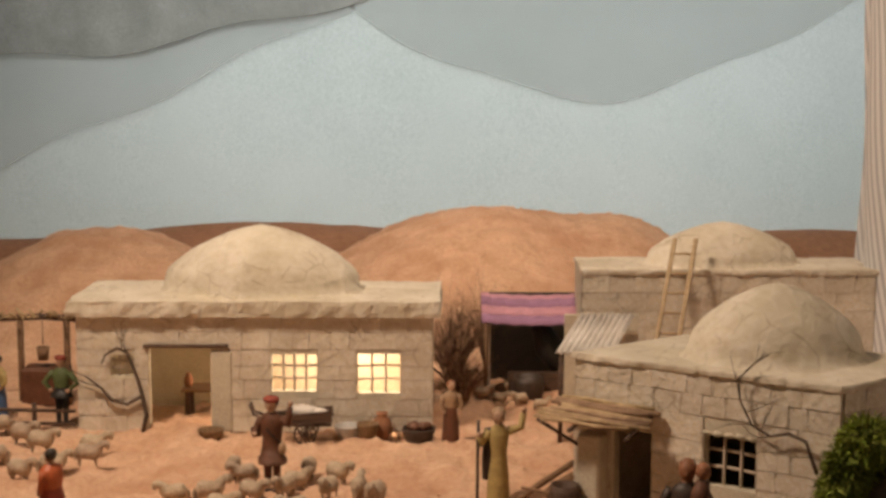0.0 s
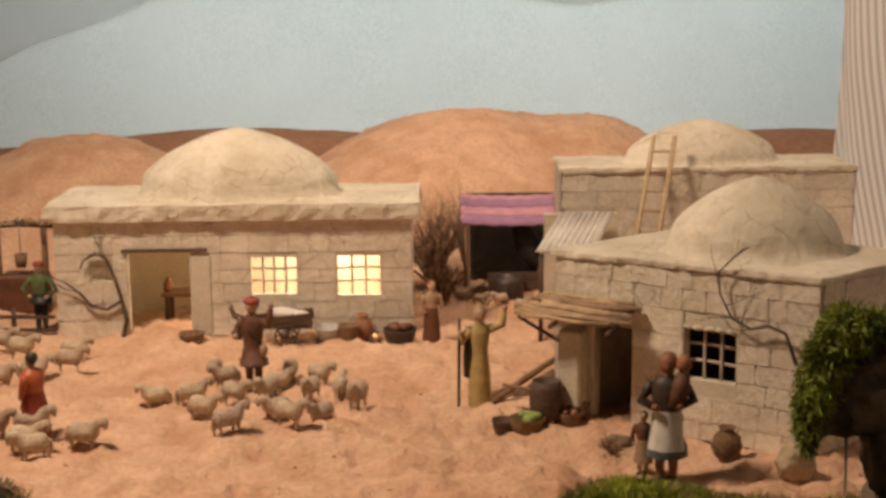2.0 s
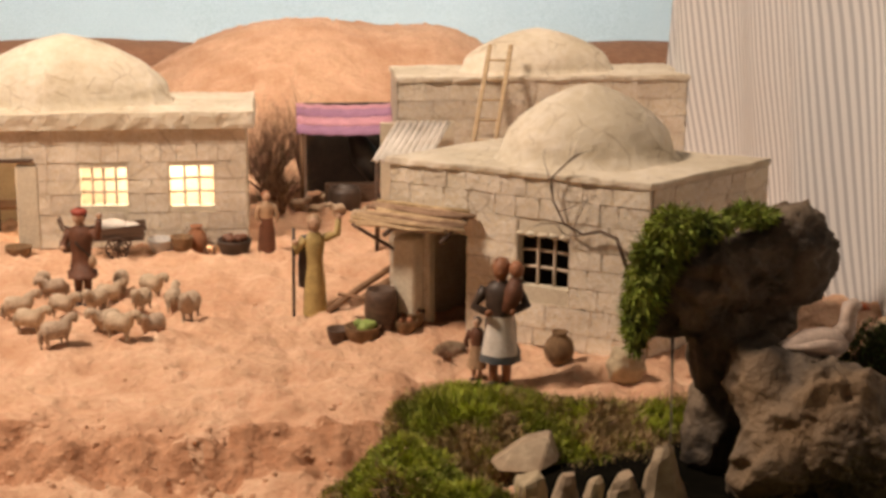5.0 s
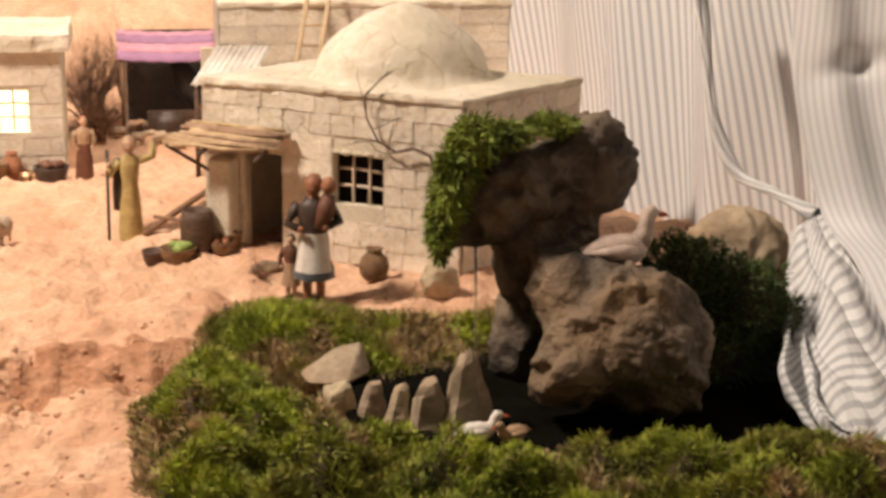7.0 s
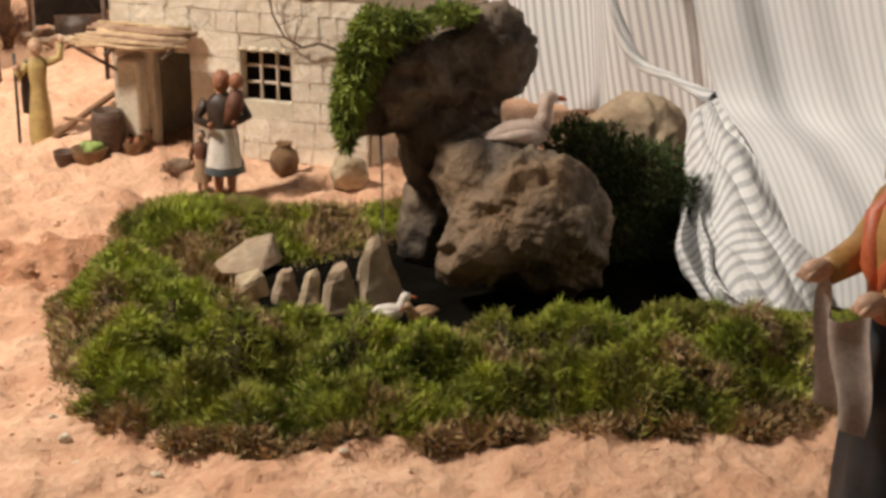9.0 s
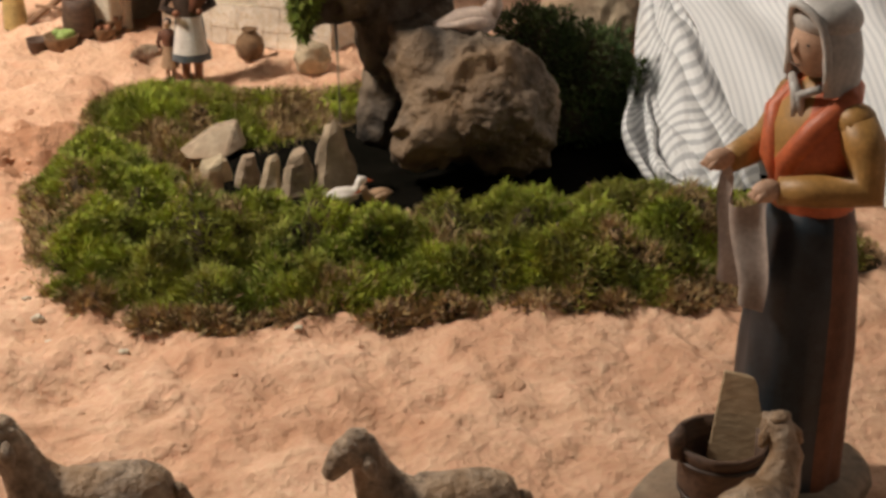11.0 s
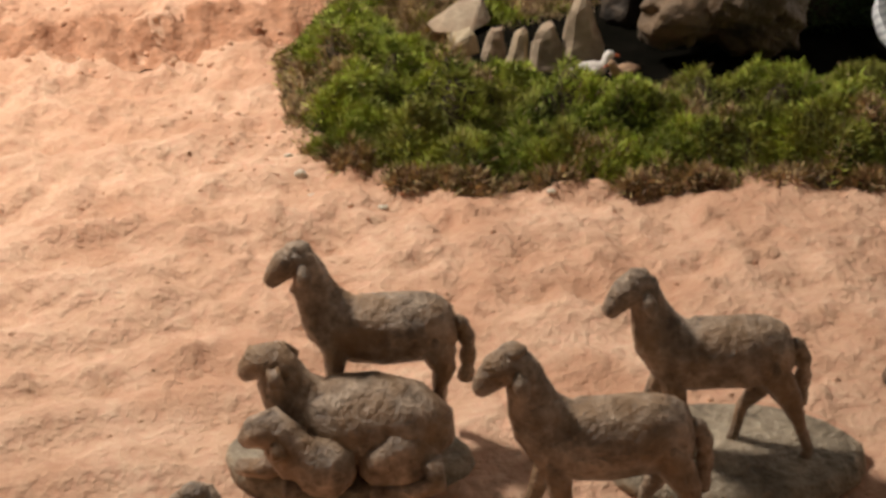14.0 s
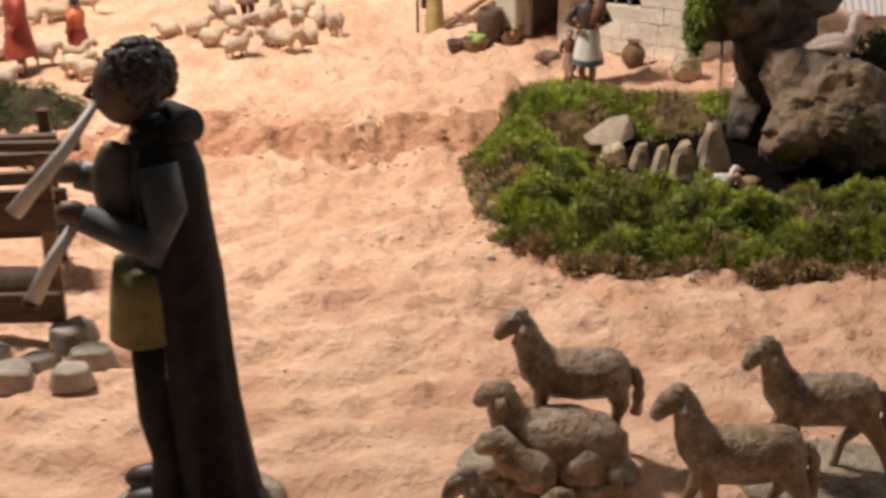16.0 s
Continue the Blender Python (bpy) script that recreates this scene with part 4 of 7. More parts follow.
# ------------------------------------------------ rocks, pond and moss
def rock(name, centre, lobes, mat, label, detail=5, rough=0.10, scale=22.0, seed=0.0, flat_to=None, group="", category="rock"):
    """A stone: the hull of a few lobes seen from one centre, broken by noise at three scales."""
    bm = bmesh.new()
    bmesh.ops.create_icosphere(bm, subdivisions=detail, radius=1)
    c = Vector(centre)
    rng = random.Random(int(seed * 10) + 3)
    cuts = []
    for k in range(26):
        n = Vector((rng.gauss(0, 1), rng.gauss(0, 1), rng.gauss(0, 1))).normalized()
        cuts.append((n, rng.uniform(0.66, 0.95)))
    def hull(dirs):
        """How far the merged lobes reach along each direction."""
        far = 0.3
        reach = np.full(len(dirs), 0.004)
        done = np.zeros(len(dirs), bool)
        for k in range(150):
            r = far * (1 - k / 150)
            p = np.array(c)[None] + dirs * r
            total = np.zeros(len(dirs))
            for (x, y, z), w in lobes:
                e = np.sqrt((((p - np.array((x, y, z))) / np.array(w)) ** 2).sum(1))
                total += np.exp(-5.0 * (e - 1))
            hit = (total > 1) & ~done
            reach[hit] = r
            done |= hit
        return reach
    span = hull(np.array([tuple(n) for n, k in cuts]))
    cuts = [(n, r * k) for (n, k), r in zip(cuts, span)]
    dirs = np.array([tuple(v.co.normalized()) for v in bm.verts])
    reach = hull(dirs)
    for v, best in zip(bm.verts, reach.tolist()):
        d = v.co.normalized()
        cut = best
        for n, k in cuts:
            s = d.dot(n)
            if s > 0.2:
                cut = min(cut, k / s)
        best = 0.15 * best + 0.85 * max(cut, best * 0.74)
        p = c + d * best
        q = Vector((seed, seed * 0.7, 0))
        k = noise.noise(p * scale + q) * 1.1 - abs(noise.noise(p * scale * 2.1 + q)) * 1.1 + noise.noise(p * scale * 5 + q) * 0.25 - abs(noise.noise(p * scale * 9 + q)) * 0.28 + 0.3
        hollow = noise.noise(p * scale * 2.6 + q * 1.7)
        k -= max(0, hollow - 0.34) * 3.2
        v.co = c + d * best * (1 + rough * k)
        if flat_to is not None and v.co.z < flat_to:
            v.co.z = flat_to
    me = bpy.data.meshes.new(name)
    bm.to_mesh(me)
    bm.free()
    me.materials.append(mat)
    me.polygons.foreach_set("use_smooth", [True] * len(me.polygons))
    ob = new(name, me)
    return tagged(ob, label, category, group)


rock("boulder", (0.396, 0.95, 0.072), [((0.404, 0.952, 0.076), (0.070, 0.046, 0.047)), ((0.343, 0.928, 0.044), (0.034, 0.034, 0.032)), ((0.434, 0.945, 0.030), (0.048, 0.040, 0.042)), ((0.440, 0.945, 0.090), (0.028, 0.038, 0.030)), ((0.352, 0.990, 0.114), (0.036, 0.042, 0.036)), ((0.468, 0.945, 0.066), (0.027, 0.034, 0.032))], ROCK, "weathered dark brown boulder with hollows beside the pond", 6, 0.17, 18, 1.0, 0.0)
rock("overhanging_rock", (0.355, 1.03, 0.160), [((0.322, 1.022, 0.172), (0.040, 0.040, 0.040)), ((0.300, 1.02, 0.140), (0.034, 0.034, 0.034)), ((0.268, 1.025, 0.128), (0.020, 0.026, 0.022)), ((0.404, 1.03, 0.198), (0.030, 0.038, 0.036)), ((0.415, 1.03, 0.170), (0.026, 0.036, 0.040)), ((0.378, 1.03, 0.178), (0.036, 0.040, 0.038)), ((0.352, 1.04, 0.110), (0.034, 0.036, 0.055)), ((0.392, 1.04, 0.125), (0.034, 0.036, 0.045))], ROCK, "dark overhanging rock topped with moss at the fountain", 6, 0.21, 19, 5.0)
rock("rock_foot", (0.372, 1.05, 0.06), [((0.372, 1.05, 0.07), (0.048, 0.036, 0.070)), ((0.375, 1.06, 0.02), (0.05, 0.036, 0.030))], ROCK, "dark rock pillar under the overhanging rock", 5, 0.16, 22, 9.0, 0.0)
rock("flat_boulder", (0.580, 1.17, 0.05), [((0.585, 1.17, 0.060), (0.058, 0.040, 0.044)), ((0.545, 1.17, 0.040), (0.040, 0.036, 0.046)), ((0.610, 1.17, 0.068), (0.034, 0.036, 0.044))], PALEROCK, "tan boulder behind the dark moss", 5, 0.12, 20, 3.0, 0.0)
rock("pale_stone", (0.319, 1.218, 0.034), [((0.319, 1.218, 0.034), (0.018, 0.014, 0.022)), ((0.335, 1.218, 0.028), (0.012, 0.014, 0.016))], PALEROCK, "pale grey stone at the foot of the house wall", 4, 0.15, 40, 4.0, 0.016)

rock("earth_mound", (0.176, 1.304, 0.024), [((0.176, 1.304, 0.024), (0.022, 0.012, 0.010)), ((0.188, 1.302, 0.022), (0.012, 0.010, 0.010))], BROWNROCK, "low brown heap of crumbled earth before the doorway", 4, 0.22, 60, 6.0, 0.016, "", "heap")

# flat black sheet; its colour paints the shaded hollow of the pond
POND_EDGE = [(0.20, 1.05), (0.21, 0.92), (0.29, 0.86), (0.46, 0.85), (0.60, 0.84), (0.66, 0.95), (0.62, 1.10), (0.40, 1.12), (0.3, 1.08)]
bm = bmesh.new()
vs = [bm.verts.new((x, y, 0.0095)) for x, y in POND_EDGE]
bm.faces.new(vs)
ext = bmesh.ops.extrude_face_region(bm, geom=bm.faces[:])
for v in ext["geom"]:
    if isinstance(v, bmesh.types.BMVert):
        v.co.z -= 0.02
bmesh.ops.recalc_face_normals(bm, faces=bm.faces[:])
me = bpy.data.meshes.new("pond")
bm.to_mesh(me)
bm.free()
me.materials.append(POND_SHADE)
tagged(new("pond", me), "still pond behind the moss, painted black with shade", "pond", kind="structure")

# upright stones at the pond's edge
for x, y, w, d, h, tip, lean, mt, lab in (
        (0.202, 1.000, 0.0135, 0.011, 0.027, 0.6, -0.1, PALEROCK, "small rounded pale edging stone"),
        (0.221, 0.984, 0.0105, 0.010, 0.032, 0.5, 0.1, PALEROCK, "small pale upright edging stone"),
        (0.235, 0.962, 0.0090, 0.010, 0.042, 0.35, 0.12, PALEROCK, "narrow pointed edging stone"),
        (0.256, 0.952, 0.0145, 0.011, 0.046, 0.5, 0.05, PALEROCK, "pale upright edging stone with a broken top"),
        (0.287, 0.950, 0.0185, 0.012, 0.070, 0.12, -0.03, PALEROCK, "tall pointed edging stone at the pond")):
    s = Shape()
    rings = []
    for k in range(9):
        f = k / 8
        kx = w * (1 - (1 - tip) * max(0, (f - 0.3) / 0.7) ** 1.4) * (1.0 if f < 0.97 else 0.75)
        ky = d * (1 - 0.4 * f) * (1.0 if f < 0.97 else 0.75)
        ring = []
        for j in range(8):
            t = 2 * math.pi * (j + 0.3) / 8
            c, sn = math.cos(t), math.sin(t)
            q = Vector((math.copysign(abs(c) ** 0.75, c) * kx + lean * h * f, math.copysign(abs(sn) ** 0.6, sn) * ky, h * f))
            q *= 1 + 0.22 * noise.noise(q * 70 + Vector((x * 100, y * 50, 0)))
            ring.append(Vector((x, y, 0.0)) + q)
        rings.append(ring)
    s.rings(rings, mt)
    tagged(s.make("edging_stone", None, smooth=False), lab, "stone", "edging stones by the pond")


def wedge_stone(corners, depth, label):
    """A sharp-edged stone: the hull of its front corners and of the same set back."""
    bm = bmesh.new()
    for k, (x, y, z) in enumerate(corners):
        bm.verts.new((x, y, z))
        bm.verts.new((x + 0.006, y + depth * (0.7 + 0.1 * (k % 3)), z - 0.004))
    bmesh.ops.convex_hull(bm, input=bm.verts[:])
    bmesh.ops.bevel(bm, geom=bm.edges[:], offset=0.0012, segments=1, affect="EDGES")
    me = bpy.data.meshes.new("edging_stone")
    bm.to_mesh(me)
    bm.free()
    me.materials.append(PALEROCK)
    return tagged(new("edging_stone", me), label, "stone", "edging stones by the pond")


wedge_stone([(0.177, 1.050, 0.018), (0.205, 1.060, 0.030), (0.225, 1.060, 0.032), (0.230, 1.050, 0.015), (0.212, 1.035, 0.013), (0.183, 1.040, 0.013)], 0.03, "wedge-shaped pale stone lying by the moss")


def in_poly(px, py, poly):
    inside = np.zeros(px.shape, bool)
    dist = np.full(px.shape, 9.0)
    for (ax, ay), (bx, by) in zip(poly, poly[1:] + poly[:1]):
        cond = ((ay > py) != (by > py)) & (px < (bx - ax) * (py - ay) / (by - ay + 1e-12) + ax)
        inside ^= cond
        t = np.clip(((px - ax) * (bx - ax) + (py - ay) * (by - ay)) / ((bx - ax) ** 2 + (by - ay) ** 2), 0, 1)
        dist = np.minimum(dist, np.hypot(px - ax - t * (bx - ax), py - ay - t * (by - ay)))
    return inside, dist


def blades(points, normals, lengths, width, rng, spread=0.75, flow=None):
    """Small bent leaves, two quads each, standing on the points."""
    n = len(points)
    d = normals + spread * rng.normal(size=(n, 3))
    if flow is not None:
        d = d + flow
    d /= np.linalg.norm(d, axis=1)[:, None]
    side = np.cross(d, rng.normal(size=(n, 3)))
    side /= np.linalg.norm(side, axis=1)[:, None] + 1e-9
    bend = np.cross(d, side) * (lengths * rng.uniform(-0.35, 0.35, n))[:, None]
    w = (width * rng.uniform(0.6, 1.4, n))[:, None]
    p0, p1, p2 = points, points + d * lengths[:, None] * 0.55 + bend * 0.4, points + d * lengths[:, None] + bend
    V = np.stack([p0 - side * w * 0.6, p0 + side * w * 0.6, p1 + side * w, p1 - side * w, p2], 1).reshape(-1, 3)
    k = np.arange(n) * 5
    quads = np.stack([k, k + 1, k + 2, k + 3], 1).tolist()
    tris = np.stack([k + 3, k + 2, k + 4], 1).tolist()
    return V, quads + tris


def moss_sheet(name, poly, base_fn, height, count, mat, label, seed, blade=(0.0030, 0.0075), under=PEAT, soft=0.05, dry=0.17):
    """A mossy cushion: an earthy mound with thousands of small leaves on it."""
    rng = np.random.RandomState(seed)
    xs, ys = [p[0] for p in poly], [p[1] for p in poly]
    def surf(x, y):
        ins, d = in_poly(x, y, poly)
        d = np.where(ins, d, -d) + 0.018 * fbm(x, y, [(22, 1.0), (55, 0.7)], seed + 5) + 0.002
        ins = d > 0
        lump = 1 + 0.9 * fbm(x, y, [(16, 0.9), (34, 1.3), (75, 1.1), (150, 0.4)], seed)
        return ins, base_fn(x, y) + height * np.clip(d / soft, 0, 1) ** 0.75 * lump, d
    nx, ny = int((max(xs) - min(xs)) / 0.006), int((max(ys) - min(ys)) / 0.006)
    gx, gy = np.meshgrid(np.linspace(min(xs), max(xs), nx), np.linspace(min(ys), max(ys), ny))
    ins, z, d = surf(gx, gy)
    z = np.where(ins, z, base_fn(gx, gy) - 0.004) - 0.003
    vs = np.stack([gx, gy, z], -1).reshape(-1, 3)
    keep = ins.ravel()
    near = keep.reshape(ny, nx)
    grow = near.copy()
    grow[1:] |= near[:-1]; grow[:-1] |= near[1:]; grow[:, 1:] |= near[:, :-1]; grow[:, :-1] |= near[:, 1:]
    g = grow
    fs = [(j * nx + i, j * nx + i + 1, (j + 1) * nx + i + 1, (j + 1) * nx + i) for j in range(ny - 1) for i in range(nx - 1) if g[j, i] and g[j, i + 1] and g[j + 1, i] and g[j + 1, i + 1]]
    used = sorted({k for f in fs for k in f})
    remap = {k: i for i, k in enumerate(used)}
    body_v = vs[used].tolist()
    body_f = [tuple(remap[k] for k in f) for f in fs]
    px, py = rng.uniform(min(xs), max(xs), count * 4), rng.uniform(min(ys), max(ys), count * 4)
    ins, pz, pd = surf(px, py)
    dens = fbm(px, py, [(28, 1.0), (60, 0.7)], seed + 1)
    ok = ins & (rng.rand(len(px)) < np.clip(0.66 + dens * 1.8, 0.28, 1) * np.clip(0.35 + pd / 0.02, 0, 1))
    px, py, pz, pd = px[ok][:count], py[ok][:count], pz[ok][:count], pd[ok][:count]
    e = 0.004
    nxv = -(surf(px + e, py)[1] - surf(px - e, py)[1]) / (2 * e)
    nyv = -(surf(px, py + e)[1] - surf(px, py - e)[1]) / (2 * e)
    nrm = np.stack([np.clip(nxv, -2, 2) * 0.5, np.clip(nyv, -2, 2) * 0.5, np.ones_like(px)], 1)
    tuft = fbm(px, py, [(45, 1.0)], seed + 2) + 0.6
    ln = rng.uniform(blade[0], blade[1], len(px)) * (0.6 + np.clip(tuft, 0, 1.2))
    swirl = np.stack([fbm(px, py, [(30, 1.0), (70, 0.8)], seed + 20), fbm(px, py, [(30, 1.0), (70, 0.8)], seed + 21), 0 * px], 1) * 1.5
    V, F = blades(np.stack([px, py, pz - 0.001 + 0.004 * rng.rand(len(px)) ** 2], 1), nrm, ln, 0.00046, rng, 0.85, swirl)
    parched = fbm(px, py, [(20, 1.0), (48, 0.8)], seed + 9) + 0.25 * rng.rand(len(px)) + 0.5 * np.clip(1 - pd / 0.026, 0, 1)
    brown = np.where(parched > np.quantile(parched, 1 - dry), 2, 1).tolist()
    few = rng.choice(len(px), len(px) // 25, replace=False)
    V2, F2 = blades(np.stack([px, py, pz], 1)[few], nrm[few], rng.uniform(0.007, 0.014, len(few)), 0.00040, rng, 0.8, swirl[few])
    F = F + [tuple(i + len(V) for i in f) for f in F2]
    leaf_mats = brown + brown + [2 if i % 3 == 0 else 1 for i in range(len(few))] * 2
    V = np.concatenate([V, V2])
    k = len(body_v)
    me = bpy.data.meshes.new(name)
    me.from_pydata(body_v + V.tolist(), [], body_f + [tuple(i + k for i in f) for f in F])
    me.materials.append(under)
    me.materials.append(mat)
    me.materials.append(DRYMOSS)
    me.polygons.foreach_set("material_index", [0] * len(body_f) + leaf_mats)
    me.polygons.foreach_set("use_smooth", [True] * (len(body_f) + len(F)))
    me.update()
    return tagged(new(name, me), label, "moss", kind="stuff")


def moss_on(name, blobs, count, mat, label, seed, blade=(0.003, 0.009), hang=0.0):
    """Moss grown over rounded places: centre, half-widths."""
    rng = np.random.RandomState(seed)
    P, NN = [], []
    for (cx, cy, cz), (rx, ry, rz) in blobs:
        n = count // len(blobs)
        d = rng.normal(size=(n, 3))
        d /= np.linalg.norm(d, axis=1)[:, None]
        r = 1 - 0.4 * rng.rand(n)[:, None] ** 2
        r = r * (1 + 0.25 * np.sin(d * 9 + seed).sum(1)[:, None] / 3)
        P.append(np.array([cx, cy, cz]) + d * r * np.array([rx, ry, rz]))
        NN.append(d + np.array([0, 0, 0.3 - hang]))
    P, NN = np.concatenate(P), np.concatenate(NN)
    V, F = blades(P, NN, rng.uniform(*blade, len(P)), 0.0006, rng, 0.7)
    me = bpy.data.meshes.new(name)
    s = Shape()
    for i, (c, r) in enumerate(blobs):
        s.ball(c, 1.0, PEAT, 12, tuple(q * 0.72 for q in r), 0.3, 60, i)
    k = len(s.v)
    me.from_pydata(s.v + V.tolist(), [], s.f + [tuple(i + k for i in f) for f in F])
    me.materials.append(PEAT)
    me.materials.append(mat)
    me.polygons.foreach_set("material_index", [0] * len(s.f) + [1] * len(F))
    me.update()
    return tagged(new(name, me), label, "moss", kind="stuff")


flat0 = lambda x, y: ground_height(x, y, False)
FRONT_MOSS = [(0.062, 1.05), (0.050, 0.98), (0.050, 0.90), (0.058, 0.835), (0.088, 0.790), (0.137, 0.757), (0.217, 0.748), (0.285, 0.728), (0.339, 0.733), (0.406, 0.710), (0.477, 0.698), (0.56, 0.70), (0.64, 0.73), (0.64, 0.84), (0.537, 0.875), (0.46, 0.885), (0.375, 0.885), (0.30, 0.885), (0.245, 0.91), (0.205, 0.95), (0.175, 1.00), (0.155, 1.08), (0.10, 1.12)]
moss_sheet("moss_bank", FRONT_MOSS, flat0, 0.028, 165000, MOSS, "bank of fresh green moss round the pond", 7, blade=(0.003, 0.0085), dry=0.17)
BACK_MOSS = [(0.098, 1.10), (0.108, 1.15), (0.140, 1.185), (0.19, 1.195), (0.277, 1.155), (0.385, 1.150), (0.36, 1.09), (0.30, 1.05), (0.24, 1.045), (0.17, 1.06)]
moss_sheet("moss_bank", BACK_MOSS, flat0, 0.010, 36000, MOSS, "strip of half-dry moss along the back of the pond", 17, dry=0.5, blade=(0.004, 0.011))
moss_sheet("moss_bank", [(-0.62, 1.11), (-0.42, 1.12), (-0.345, 1.15), (-0.330, 1.18), (-0.37, 1.23), (-0.62, 1.25)], flat0, 0.026, 9000, MOSSDARK, "dark moss bank behind the fence", 27)
moss_on("hanging_moss", [((0.279, 1.000, 0.168), (0.012, 0.014, 0.026)), ((0.298, 0.998, 0.208), (0.018, 0.016, 0.016)), ((0.287, 0.998, 0.190), (0.014, 0.014, 0.020)), ((0.318, 1.004, 0.211), (0.020, 0.016, 0.007)), ((0.275, 1.002, 0.146), (0.008, 0.010, 0.026)), ((0.358, 1.014, 0.216), (0.016, 0.014, 0.004))], 15000, HANGMOSS, "green moss hanging over the edge of the rock", 5, (0.003, 0.010), hang=1.0)
moss_on("moss_bush", [((0.475, 1.03, 0.085), (0.036, 0.035, 0.036)), ((0.520, 1.02, 0.065), (0.040, 0.035, 0.040)), ((0.500, 1.02, 0.025), (0.060, 0.04, 0.03)), ((0.552, 1.03, 0.03), (0.03, 0.03, 0.04))], 26000, MOSSDARK, "dark green leafy moss heaped beside the boulder", 8, (0.003, 0.008))

moss_on("dry_roots", [((x, y, 0.006), (w, 0.008, 0.008)) for x, y, w in ((0.085, 0.802, 0.010), (0.125, 0.770, 0.014), (0.165, 0.758, 0.010), (0.222, 0.752, 0.016), (0.275, 0.736, 0.012), (0.318, 0.736, 0.014), (0.372, 0.724, 0.016), (0.425, 0.712, 0.012), (0.47, 0.704, 0.016))], 7000, DRYMOSS, "dry brown roots along the foot of the moss", 31, (0.004, 0.011))

# thin green sprouts at the water's edge
for k, (x, y, h) in enumerate(((0.467, 0.835, 0.018), (0.335, 0.860, 0.012), (0.425, 0.841, 0.012), (0.380, 0.839, 0.008), (0.452, 0.835, 0.013), (0.359, 0.848, 0.008))):
    s = Shape()
    rng = random.Random(40 + k)
    for q in range(4):
        branch(s, Vector((x + rng.uniform(-0.003, 0.003), y, 0.022)), Vector((rng.uniform(-0.3, 0.3), 0, 1)), h * rng.uniform(0.6, 1.0), 0.0007, 1, rng, MOSS, spread=0.7)
    tagged(s.make("sprout", None), "small green sprout standing up from the moss", "plant", "sprouts by the pond")

# water trickle from the rock
s = Shape()
s.tube([(0.297, 0.985, 0.135), (0.2975, 0.983, 0.10), (0.298, 0.981, 0.06), (0.2985, 0.98, 0.012)], [0.0012, 0.0009, 0.0008, 0.001], WATER, 6)
tagged(s.make("water_trickle", None), "thin thread of water falling from the rock", "water")

